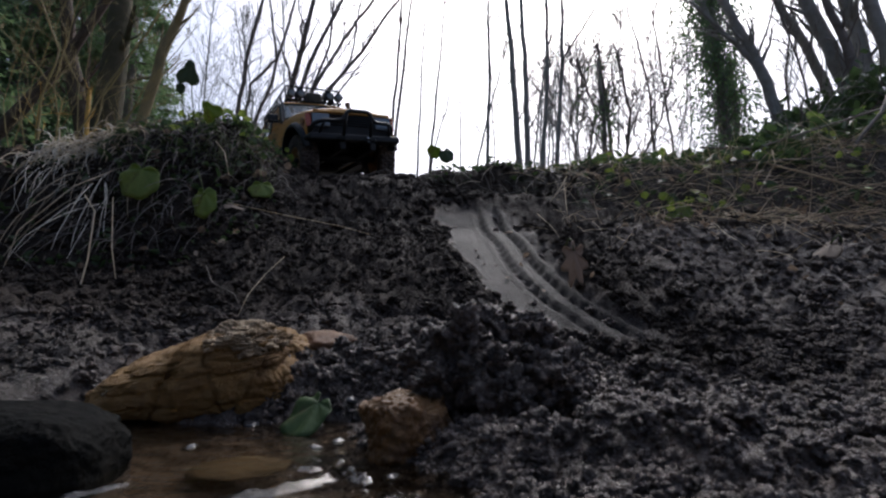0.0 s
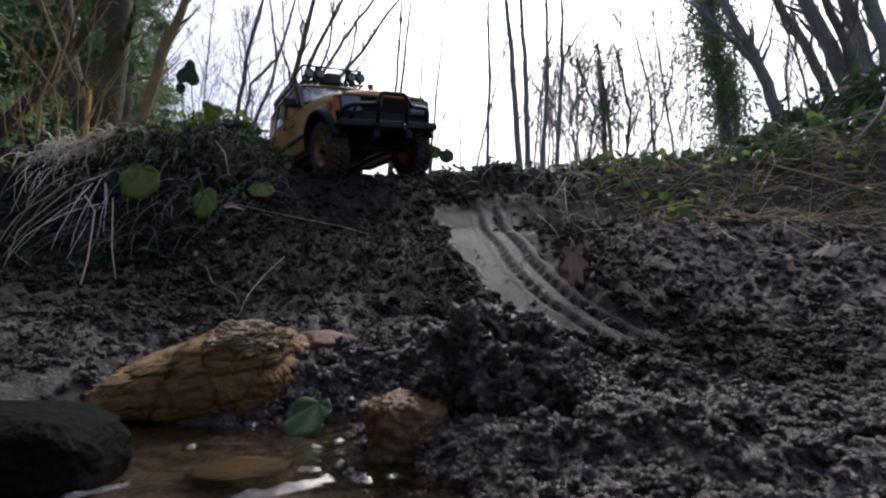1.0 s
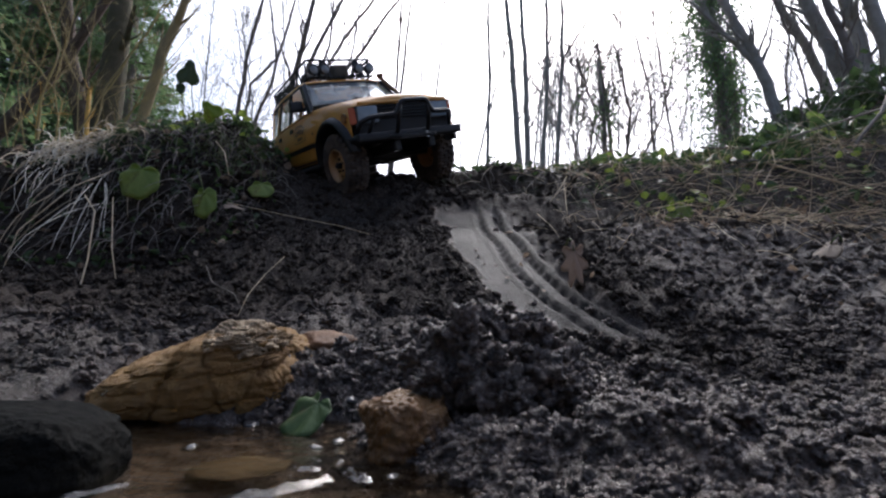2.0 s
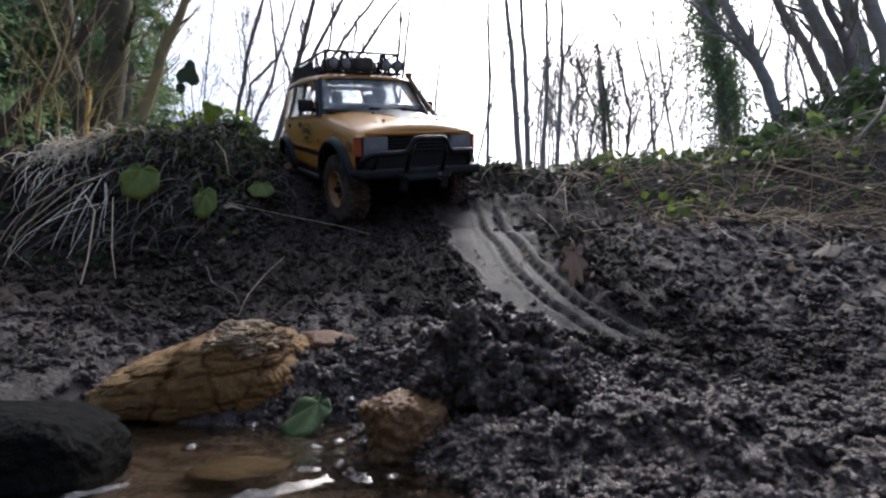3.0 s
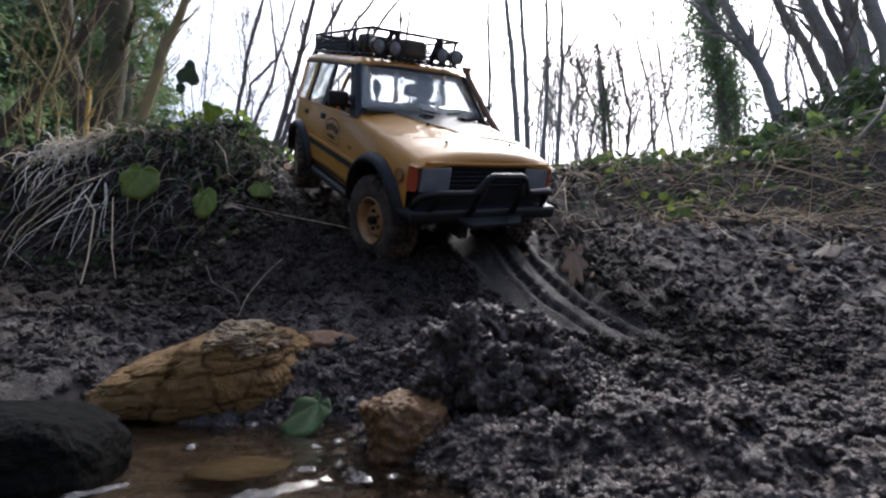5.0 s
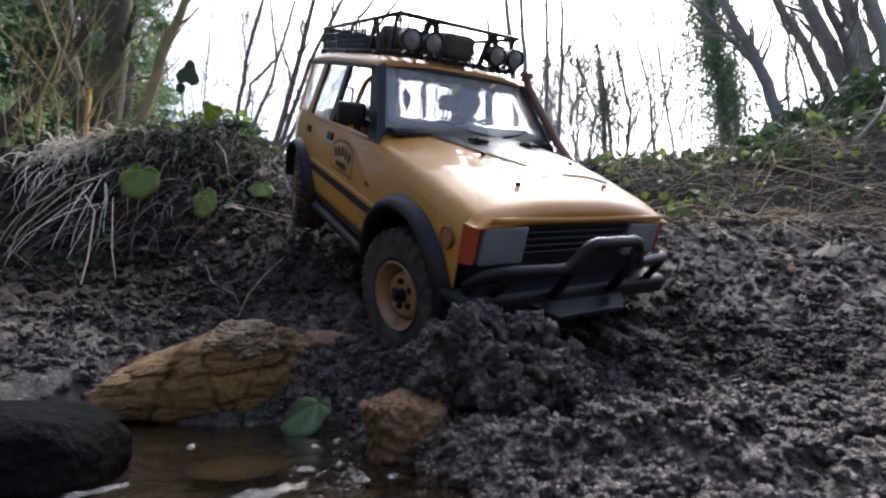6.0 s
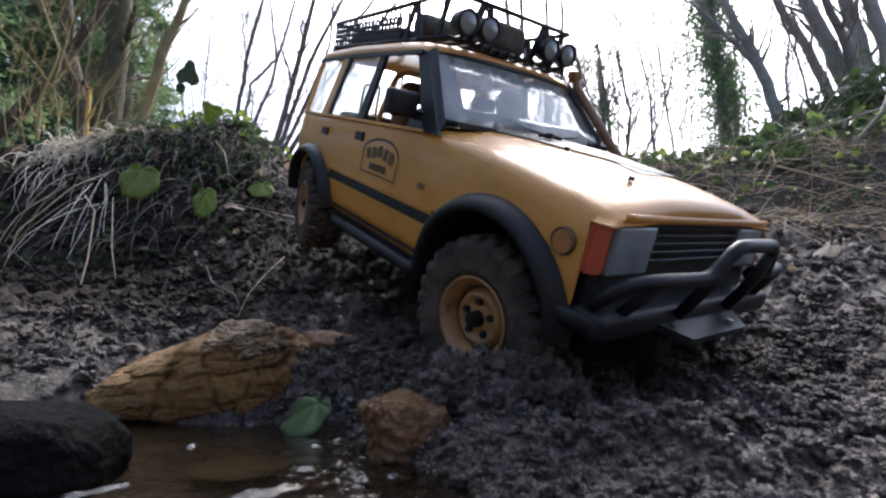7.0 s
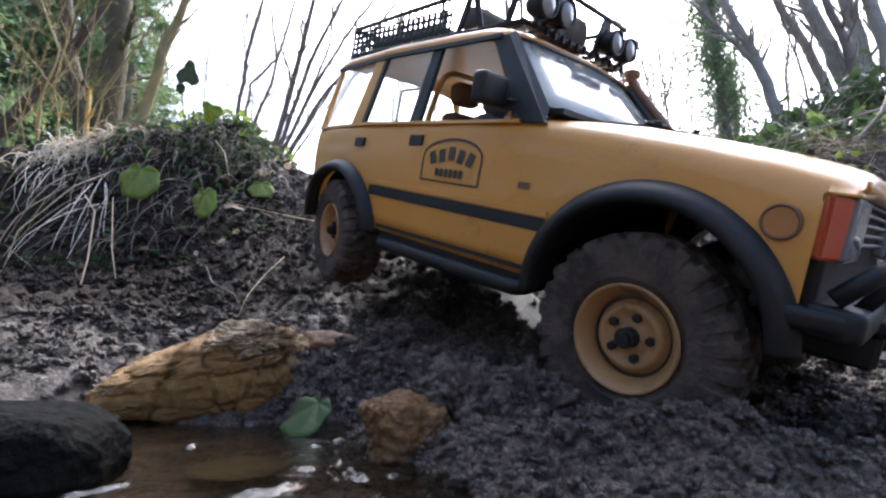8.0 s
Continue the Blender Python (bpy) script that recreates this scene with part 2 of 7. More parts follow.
def ground_material():
    """Wet crumbly mud; smooth pale clay, dark leafy soil and a shade-darkened bank where the sheet's own masks say so.
    """
    m = bpy.data.materials.new("mud")
    m.use_nodes = True
    nt = m.node_tree
    N, L = nt.nodes, nt.links
    b = N["Principled BSDF"]
    tc = N.new("ShaderNodeTexCoord")

    def noise_(scale, detail=6, rough=0.65):
        n = N.new("ShaderNodeTexNoise")
        n.inputs["Scale"].default_value, n.inputs["Detail"].default_value, n.inputs["Roughness"].default_value = scale, detail, rough
        L.new(tc.outputs["Object"], n.inputs["Vector"])
        return n.outputs["Fac"]

    def ramp(val, lo, hi, a=0.0, c=1.0):
        r = N.new("ShaderNodeMapRange")
        for k, v in (("From Min", lo), ("From Max", hi), ("To Min", a), ("To Max", c)):
            r.inputs[k].default_value = v
        L.new(val, r.inputs["Value"])
        return r.outputs[0]

    def mixc(f, a, c):
        x = N.new("ShaderNodeMix")
        x.data_type = 'RGBA'
        for k, v in (("A", a), ("B", c)):
            if isinstance(v, tuple):
                x.inputs[k].default_value = (*v, 1)
            else:
                L.new(v, x.inputs[k])
        L.new(f, x.inputs["Factor"])
        return x.outputs["Result"]

    def attr(name):
        a = N.new("ShaderNodeAttribute")
        a.attribute_name = name
        return a.outputs["Fac"]

    mud = mixc(ramp(noise_(14), .38, .62), (.034, .025, .019), (.110, .084, .068))
    mud = mixc(ramp(noise_(160, 4), .42, .66), mud, (.155, .124, .104))
    # fine light grit, its pale colour also standing for wet glints
    mud = mixc(ramp(noise_(560, 3), .54, .66), mud, (.255, .215, .188))
    # darker mud colours that stand for the shade on the bank
    shaded_bank = mixc(ramp(noise_(18), .38, .62), (.012, .0085, .006), (.030, .022, .0155))
    # two sizes of paler specks paint the lit tops of crumbs
    shaded_bank = mixc(ramp(noise_(170, 4), .46, .66), shaded_bank, (.058, .045, .036))
    shaded_bank = mixc(ramp(noise_(420, 3), .56, .68), shaded_bank, (.125, .104, .088))
    mud = mixc(attr("shaded_bank"), mud, shaded_bank)
    clay = mixc(ramp(noise_(26), .35, .65), (.018, .0165, .0155), (.034, .032, .030))
    clay = mixc(ramp(noise_(240, 3), .52, .70), clay, (.022, .019, .017))
    sand = mixc(ramp(noise_(30), .35, .65), (.038, .029, .021), (.070, .055, .042))
    # leafy soil, darkened further for the shadow under the left bank's overhang
    litter_shade = mixc(ramp(noise_(60), .40, .60), (.016, .0115, .008), (.038, .028, .018))
    litter_shade = mixc(ramp(noise_(22), .56, .66), litter_shade, (.022, .028, .011))
    col = mixc(attr("sand"), mixc(attr("litter_shade"), mixc(attr("clay"), mud, clay), litter_shade), sand)
    L.new(col, b.inputs["Base Color"])
    wet = ramp(noise_(200, 6), .42, .58, .16, .70)
    gl = N.new("ShaderNodeMix")
    L.new(attr("clay"), gl.inputs["Factor"])
    L.new(wet, gl.inputs["A"])
    gl.inputs["B"].default_value = .58
    dl = N.new("ShaderNodeMix")
    L.new(attr("litter_shade"), dl.inputs["Factor"])
    L.new(gl.outputs["Result"], dl.inputs["A"])
    dl.inputs["B"].default_value = .95
    pl = N.new("ShaderNodeMix")
    L.new(attr("shaded_bank"), pl.inputs["Factor"])
    L.new(dl.outputs["Result"], pl.inputs["A"])
    pl.inputs["B"].default_value = .72
    L.new(pl.outputs["Result"], b.inputs["Roughness"])
    sh = N.new("ShaderNodeMix")
    L.new(attr("clay"), sh.inputs["Factor"])
    L.new(ramp(attr("shaded_bank"), 0, 1, .6, .19), sh.inputs["A"])
    sh.inputs["B"].default_value = .20
    L.new(sh.outputs["Result"], b.inputs["Specular IOR Level"])
    bp = N.new("ShaderNodeBump")
    bp.inputs["Strength"].default_value, bp.inputs["Distance"].default_value = 1.0, .0045
    L.new(noise_(330, 6, .72), bp.inputs["Height"])
    L.new(bp.outputs[0], b.inputs["Normal"])
    return m


MUD = ground_material()
ROCK_BROWN = mat("ochre_rock", (.25, .130, .028), .55, colour2=(.39, .230, .070), scale=60, bump=.006, bump_scale=140, grime=(.14, .070, .022), grime_at=(.50, .68), grime_scale=30)
ROCK_PALE = mat("pale_sandstone", (.34, .24, .13), .65, colour2=(.46, .36, .23), scale=90, bump=.005, bump_scale=170, grime=(.16, .095, .035), grime_at=(.50, .62), grime_scale=60)
ROCK_GREY = mat("grey_rock", (.0040, .0046, .0044), .60, colour2=(.0095, .0095, .0082), scale=45, spec=.07, bump=.005, bump_scale=110, grime=(.016, .013, .008), grime_at=(.55, .70), grime_scale=18, rough2=.6)
ROCK_RED = mat("russet_rock", (.120, .055, .013), .34, colour2=(.21, .115, .038), scale=45, spec=.4, bump=.003, bump_scale=130, grime=(.045, .022, .010), grime_scale=30, rough2=.4)
WET_STONE = mat("wet_pebble", (.07, .068, .064), .30, colour2=(.04, .04, .038), scale=90, coat=.2)
BRICKRED = mat("brick_stone", (.20, .095, .036), .6, colour2=(.13, .065, .028), scale=70, bump=.002, bump_scale=200)
STRAW = mat("dry_straw", (.70, .61, .45), .7, colour2=(.42, .34, .22), scale=25)
WHITE_STRAW = mat("bleached_straw", (.80, .75, .62), .6, colour2=(.58, .52, .40), scale=40)
BARK_LEFT = mat("brown_bark", (.060, .044, .028), .9, colour2=(.120, .090, .060), scale=14, bump=.008, bump_scale=34)
DRY_STEM = mat("dry_stem", (.34, .27, .09), .7, colour2=(.22, .17, .07), scale=14)
MOSSY = mat("mossy_bark", (.060, .058, .024), .9, colour2=(.110, .088, .050), scale=16, bump=.016, bump_scale=45)
TWIG = mat("twig_bark", (.105, .088, .074), .75, colour2=(.19, .168, .145), scale=40)
YELLOW_STEM = mat("yellow_stem", (.70, .42, .07), .6, colour2=(.45, .29, .07), scale=14)
GRASS = mat("grass_blade", (.085, .12, .035), .5, colour2=(.13, .14, .05), scale=20)
LEAF = mat("broad_leaf_green", (.155, .235, .034), .42, colour2=(.27, .33, .07), scale=40, bump=.0006, bump_scale=220, grime=(.16, .14, .05), grime_at=(.6, .72), grime_scale=60)
LEAF_DARK = mat("ivy_leaf", (.040, .070, .024), .42, colour2=(.070, .105, .040), scale=30)
LEAF_WET = mat("pale_wet_leaf", (.040, .072, .024), .45, colour2=(.062, .095, .036), scale=50, spec=.2, bump=.0008, bump_scale=160, grime=(.07, .06, .035), grime_at=(.58, .7), grime_scale=50, rough2=.3)
LEAF_DRY = mat("dry_oak_leaf", (.27, .20, .145), .6, colour2=(.38, .30, .225), scale=60, bump=.001, bump_scale=150)
FLAT_STONE = mat("drowned_stone", (.075, .055, .030), .5, colour2=(.11, .085, .050), scale=60, bump=.002, bump_scale=160)
LEAF_DEAD = mat("dead_leaf", (.13, .095, .066), .6, colour2=(.25, .195, .145), scale=60, bump=.001, bump_scale=150)
# grey bark, its colour paled to stand for glare haze over the trees
BARK_HAZED = mat("hazed_grey_bark", (.24, .225, .19), .85, colour2=(.34, .33, .29), scale=16, bump=.006, bump_scale=40)
BARK_DARK = mat("dark_bark", (.14, .115, .095), .85, colour2=(.22, .19, .16), scale=18, bump=.006, bump_scale=40)
BARK_OLIVE = mat("olive_bark", (.30, .23, .10), .8, colour2=(.20, .16, .08), scale=10, bump=.004, bump_scale=35)
CONIFER = mat("conifer_green", (.13, .215, .090), .65, colour2=(.22, .30, .13), scale=6)


def let_light_through(m, share=.45):
    """Thin leaves pass some of the light that falls on their back."""
    N, L = m.node_tree.nodes, m.node_tree.links
    b = N["Principled BSDF"]
    src = b.inputs["Base Color"].links[0].from_socket
    t, mx = N.new("ShaderNodeBsdfTranslucent"), N.new("ShaderNodeMixShader")
    L.new(src, t.inputs["Color"])
    mx.inputs["Fac"].default_value = share
    L.new(b.outputs[0], mx.inputs[1])
    L.new(t.outputs[0], mx.inputs[2])
    L.new(mx.outputs[0], N["Material Output"].inputs["Surface"])


for m_ in (LEAF, LEAF_DARK, LEAF_DRY, LEAF_DEAD, CONIFER, GRASS, STRAW):
    let_light_through(m_)


# ---------------- the ground: one sheet from the stream to the horizon ----------------
def soils(X, Y):
    """How much of each soil, or of the shade painted on it, lies at a place, 0 to 1."""
    tm, c = track_mask(X, Y)
    n = fbm(X * 14, Y * 14, 3)
    clay = np.maximum(tm * .95, .75 * smoothstep(.50, .60, n) * np.exp(-((X + .12) / .09) ** 2 - ((Y - .70) / .05) ** 2))
    # smear of clay running out at the foot of the slide
    clay = np.maximum(clay, .55 * smoothstep(.48, .62, n) * np.exp(-((X - .17) / .10) ** 2 - ((Y - .37) / .06) ** 2))
    sand = smoothstep(-.19, -.26, X + .06 * (n - .5)) * smoothstep(.50, .44, Y) * smoothstep(.22, .28, Y) * (.35 + .65 * smoothstep(.4, .6, n))
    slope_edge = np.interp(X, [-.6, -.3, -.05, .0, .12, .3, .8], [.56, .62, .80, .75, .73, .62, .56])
    litter_shade = smoothstep(0, .12, Y - slope_edge + .2 * (n - .5)) * (1 - tm)
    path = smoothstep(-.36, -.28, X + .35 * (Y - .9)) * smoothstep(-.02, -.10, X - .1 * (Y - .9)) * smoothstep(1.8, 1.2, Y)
    litter_shade = litter_shade * (1 - .85 * path)
    # bank beside the slide: its shade put in as a darker soil colour
    shaded_bank = smoothstep(.34, .44, Y + .10 * (n - .5) + .10 * smoothstep(.05, .25, X)) * (1 - .45 * smoothstep(.16, .30, X)) * (1 - tm)
    return {"shaded_bank": shaded_bank, "clay": clay, "sand": sand, "litter_shade": litter_shade}


def build_ground():
    xs = axis(-400, 400, [(-.95, -.42, .005), (-.42, .40, .0022), (.40, 1.10, .005)])
    ys = axis(-400, 400, [(.02, .10, .005), (.10, .42, .0018), (.42, 1.02, .0034), (1.02, 1.5, .012)])
    X, Y = np.meshgrid(xs, ys)
    Z = ground_z(X, Y)
    SHEET.update(x=xs, y=ys, z=Z)
    nx, ny = len(xs), len(ys)
    i = np.arange(nx * ny).reshape(ny, nx)
    faces = np.stack([i[:-1, :-1], i[:-1, 1:], i[1:, 1:], i[1:, :-1]], -1).reshape(-1, 4)
    me = bpy.data.meshes.new("ground")
    me.vertices.add(nx * ny)
    me.vertices.foreach_set("co", np.stack([X, Y, Z], -1).ravel())
    me.loops.add(faces.size)
    me.loops.foreach_set("vertex_index", faces.ravel())
    me.polygons.add(len(faces))
    me.polygons.foreach_set("loop_start", np.arange(0, faces.size, 4))
    me.update(calc_edges=True)
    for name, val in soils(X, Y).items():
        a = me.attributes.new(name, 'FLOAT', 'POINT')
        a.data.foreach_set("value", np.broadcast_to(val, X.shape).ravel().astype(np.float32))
    me.materials.append(MUD)
    me.shade_smooth()
    return tagged(new("ground", me), "wet dark crumbly mud bank with a smooth clay slide", "ground", kind="structure")


build_ground()


RIPPLES = [([(-.070, .184), (-.058, .187), (-.048, .196), (-.043, .206)], .0022), ([(-.044, .224), (-.037, .210), (-.029, .199)], .0026),
           ([(-.137, .175), (-.124, .185), (-.117, .196)], .0016), ([(-.066, .222), (-.052, .213)], .0014)]


def build_water():
    m = bpy.data.materials.new("stream_water")
    m.use_nodes = True
    N, L = m.node_tree.nodes, m.node_tree.links
    b = N["Principled BSDF"]
    b.inputs["Base Color"].default_value = (.52, .42, .28, 1)
    b.inputs["Roughness"].default_value, b.inputs["IOR"].default_value = .03, 1.33
    b.inputs["Transmission Weight"].default_value = 1.0
    tc = N.new("ShaderNodeTexCoord")
    mp = N.new("ShaderNodeMapping")
    mp.inputs["Scale"].default_value = (45, 110, 1)
    n = N.new("ShaderNodeTexNoise")
    n.inputs["Scale"].default_value, n.inputs["Detail"].default_value = 1.0, 3
    bp = N.new("ShaderNodeBump")
    bp.inputs["Strength"].default_value, bp.inputs["Distance"].default_value = .8, .0016
    L.new(tc.outputs["Object"], mp.inputs["Vector"])
    L.new(mp.outputs[0], n.inputs["Vector"])
    L.new(n.outputs["Fac"], bp.inputs["Height"])
    L.new(bp.outputs[0], b.inputs["Normal"])
    xs = np.concatenate([[-4.8, -2, -1, -.5], np.arange(-.30, .0601, .002)])
    ys = np.concatenate([[-.34, -.1, .05], np.arange(.10, .3801, .002)])
    X, Y = np.meshgrid(xs, ys)
    Z = .0006 * (fbm(X * 60, Y * 110, 3) - .5)
    # small standing ripples where the water draws round the stones
    for pts, h in RIPPLES:
        for (ax, ay), (bx, by) in zip(pts, pts[1:]):
            u = np.clip(((X - ax) * (bx - ax) + (Y - ay) * (by - ay)) / ((bx - ax) ** 2 + (by - ay) ** 2), 0, 1)
            d = np.hypot(X - ax - u * (bx - ax), Y - ay - u * (by - ay)) + .003 * (fbm(X * 130, Y * 130, 2) - .5)
            Z = np.maximum(Z, h * (.35 + 1.1 * vnoise(X * 210, Y * 210)) * np.exp(-(d / .0030) ** 2))
    nx, ny = len(xs), len(ys)
    k = np.arange(nx * ny).reshape(ny, nx)
    quads = np.stack([k[:-1, :-1], k[:-1, 1:], k[1:, 1:], k[1:, :-1]], -1).reshape(-1, 4)
    ob = pydata("water", np.stack([X, Y, Z], -1).reshape(-1, 3).tolist(), quads.tolist(), m)
    ob.visible_shadow = False
    return tagged(ob, "shallow clear brown stream water between stones", "water", kind="structure")


build_water()


# ---------------- the model car: a one-to-ten off-road wagon ----------------
PAINT = mat("sand_yellow_paint", (.56, .275, .044), .42, colour2=(.50, .24, .036), scale=12, coat=.40, bump=.0003, bump_scale=300, grime=(.20, .125, .055), grime_at=(.60, .80), grime_scale=28)
BLACK = mat("black_plastic", (.0080, .0084, .0092), .46, colour2=(.014, .0145, .0155), scale=40, spec=.32, bump=.0003, bump_scale=400, grime=(.045, .034, .026), grime_at=(.60, .78), grime_scale=40)
MATT_BLACK = mat("satin_black_paint", (.012, .014, .015), .45, colour2=(.022, .025, .026), scale=30, spec=.35)
RUBBER = mat("muddy_rubber", (.030, .024, .020), .75, colour2=(.060, .047, .038), scale=45, spec=.25, bump=.0016, bump_scale=260, grime=(.095, .075, .060), grime_at=(.44, .58), grime_scale=55, rough2=.8)
STEEL_TAN = mat("tan_steel_rim", (.36, .205, .080), .42, colour2=(.29, .165, .065), scale=60, grime=(.10, .06, .032), grime_at=(.55, .70), grime_scale=70)
SNORKEL = mat("brown_snorkel", (.22, .125, .06), .5, colour2=(.15, .09, .05), scale=60)
LAMP_GLASS = mat("frosted_lamp", (.20, .23, .25), .18, colour2=(.14, .165, .18), scale=50, coat=.6)
AMBER = mat("amber_lens", (.45, .085, .035), .2, colour2=(.38, .07, .03), scale=60, coat=.5)
LENS = mat("clear_round_lens", (.20, .22, .22), .22, colour2=(.13, .145, .15), scale=120, coat=.8)
CHROME = mat("dull_chrome", (.55, .56, .57), .28, metal=1.0, vary=.2, scale=60)
BROWN_CLOTH = mat("brown_seat_cloth", (.16, .085, .035), .85, colour2=(.11, .06, .03), scale=80)
DARK_CLOTH = mat("dark_seat_cloth", (.030, .032, .036), .85, colour2=(.05, .05, .055), scale=80)
BAG = mat("olive_bag", (.060, .055, .042), .85, colour2=(.09, .08, .06), scale=60, bump=.001, bump_scale=150)
DOLL_GREY = mat("doll_grey", (.07, .072, .075), .7, colour2=(.10, .10, .10), scale=60)
STICKER = mat("white_sticker", (.70, .72, .72), .4, vary=.15, scale=80)
GLOSS_BLACK = mat("satin_black_vinyl", (.010, .014, .017), .40, vary=.3, scale=40, spec=.35, grime=(.030, .032, .032), grime_at=(.5, .75), grime_scale=20, rough2=.6)
BADGE = mat("black_badge_print", (.045, .036, .025), .45, vary=.3, scale=90)


def dirty_glass(name, film):
    m = bpy.data.materials.new(name)
    m.use_nodes = True
    N, L = m.node_tree.nodes, m.node_tree.links
    g = N["Principled BSDF"]
    g.inputs["Base Color"].default_value = (.93, .96, .96, 1)
    g.inputs["Roughness"].default_value, g.inputs["IOR"].default_value, g.inputs["Transmission Weight"].default_value = .02, 1.45, 1.0
    d = N.new("ShaderNodeBsdfTranslucent")
    d.inputs["Color"].default_value = (.62, .66, .66, 1)
    tc, n, r, mx = N.new("ShaderNodeTexCoord"), N.new("ShaderNodeTexNoise"), N.new("ShaderNodeMapRange"), N.new("ShaderNodeMixShader")
    n.inputs["Scale"].default_value, n.inputs["Detail"].default_value = 26, 6
    r.inputs["From Min"].default_value, r.inputs["From Max"].default_value = .3, .75
    r.inputs["To Min"].default_value, r.inputs["To Max"].default_value = film * .35, film
    L.new(tc.outputs["Object"], n.inputs["Vector"])
    L.new(n.outputs["Fac"], r.inputs["Value"])
    L.new(r.outputs[0], mx.inputs["Fac"])
    L.new(g.outputs[0], mx.inputs[1])
    df, fm = N.new("ShaderNodeBsdfDiffuse"), N.new("ShaderNodeMixShader")
    df.inputs["Color"].default_value = (.62, .66, .66, 1)
    L.new(d.outputs[0], fm.inputs[1])
    L.new(df.outputs[0], fm.inputs[2])
    L.new(fm.outputs[0], mx.inputs[2])
    L.new(mx.outputs[0], N["Material Output"].inputs["Surface"])
    return m


GLASS = dirty_glass("smeared_glass", .30)
# smears plus extra pale film that paints the sky's haze on the screen
SCREEN = dirty_glass("smeared_hazed_windscreen", .42)
REPEATER = mat("dull_orange_lens", (.40, .18, .050), .35, vary=.2, scale=90)
BADGE_BROWN = mat("brown_print", (.16, .085, .035), .5, vary=.3, scale=90)
STRIPE = mat("black_side_vinyl", (.012, .014, .015), .55, vary=.4, scale=60)
FRONT_X, REAR_X, WHEEL_Y, TYRE_R, ARCH_R = .1240, -.127, .0800, .048, .0545
REAR_ARCH = .82


def side_y(z):
    """Half width of the body at height z."""
    return float(np.interp(z, [-.01, .012, .034, .055, .070, .087, .139], [.0895, .0915, .0935, .0935, .0925, .0905, .0770]))


def plan(x):
    return float(np.interp(x, [-.204, -.17, -.10, .12, .16, .185, .195], [.900, .955, 1, 1, .985, .955, .92]))


def hem(x):
    """Lower edge of the body side, with the wheel arches cut out."""
    z = float(np.interp(x, [-.204, -.188, -.07, .06, .16, .195], [.022, .013, .0075, .0065, .014, .018]))
    if x > .1825:
        return .0675
    for c in (REAR_X, FRONT_X):
        d, r = abs(x - c), ARCH_R * (REAR_ARCH if c < 0 else 1)
        if d < r:
            z = max(z, math.sqrt(r ** 2 - d * d) + .001)
    return z


def stations(lo, hi, n):
    xs = set(np.linspace(lo, hi, n).round(5))
    for c in (REAR_X, FRONT_X):
        for a in np.linspace(0, math.pi, 33):
            v = c + ARCH_R * (REAR_ARCH if c < 0 else 1) * math.cos(a)
            if lo < v < hi:
                xs.add(round(float(v), 5))
    for v in (.1824, .1826):
        if lo < v < hi:
            xs.add(v)
    return sorted(xs)


def grid_faces(rows, bm, closed=False):
    vs = [[bm.verts.new(p) for p in r] for r in rows]
    for a, b in zip(vs, vs[1:]):
        for i in range(len(a) - 1):
            bm.faces.new((a[i], a[i + 1], b[i + 1], b[i]))
    return vs


def bonnet_z(x):
    return float(np.interp(x, [.044, .09, .13, .165, .181, .187, .191, .1925], [.0985, .0955, .0910, .0858, .0825, .0805, .0770, .0730]))


def half_section(x):
    """Right half of the body's section: up the side, round the shoulder, over the bonnet to the middle."""
    w, zb = plan(x), hem(x)
    zc = bonnet_z(max(x, .046))
    ze = zc - .0105
    pts = [(side_y(z) * w, z) for z in np.linspace(min(zb, ze - .0085), ze - .008, 8)]
    pts += [(.0905 * w, ze - .004), (.0885 * w, ze - .0005)]
    if x >= .0459:
        pts += [(.0830 * w, ze + .0022), (.066 * w, ze + .0055), (.040 * w, zc - .0012), (.018 * w, zc)]
    if x > .1825:
        pts = [(y, max(z, .0675)) for y, z in pts]
    return pts


def body_shell():
    bm = bmesh.new()
    for s in (-1, 1):
        grid_faces([[(x, s * y, z) for y, z in half_section(x)[:10]] for x in stations(-.204, .046, 40)], bm)
    rows = []
    for x in stations(.046, .1925, 44):
        half = half_section(x)
        rows.append([(x, -y, z) for y, z in half] + [(x, y, z) for y, z in reversed(half)])
    grid_faces(rows, bm)
    bmesh.ops.remove_doubles(bm, verts=bm.verts, dist=1e-5)
    # rear panel
    grid_faces([[(-.204 - .004 * k, y * .0810, z) for y in (-1, -.5, 0, .5, 1)] for k, z in ((0, .022), (1, .04), (1, .06), (0, .087))], bm)
    # nose band over the lamps
    grid_faces([[(.1925 - a, y * .0770, z) for y in (-1, -.9, -.5, 0, .5, .9, 1)] for a, z in ((0, .0730), (0, .0700), (.0025, .0675))], bm)
    bmesh.ops.recalc_face_normals(bm, faces=bm.faces)
    return bm


def strip_on_side(x0, x1, z0, z1, out, n=24, rows=3, sgn=-1):
    bm = bmesh.new()
    grid_faces([[(x, sgn * (side_y(z) * plan(x) + out), z) for z in np.linspace(z0, z1, rows)] for x in np.linspace(x0, x1, n)], bm)
    return bm


def slab(a, b, c, d, thick, bm=None):
    """A flat plate with corners a, b, c, d, extruded by thick along its normal, both ways."""
    bm = bm or bmesh.new()
    a, b, c, d = (Vector(p) for p in (a, b, c, d))
    n = (b - a).cross(d - a).normalized() * thick / 2
    lo = [bm.verts.new(p - n) for p in (a, b, c, d)]
    hi = [bm.verts.new(p + n) for p in (a, b, c, d)]
    bm.faces.new(lo[::-1])
    bm.faces.new(hi)
    for i in range(4):
        j = (i + 1) % 4
        bm.faces.new((lo[i], lo[j], hi[j], hi[i]))
    return bm


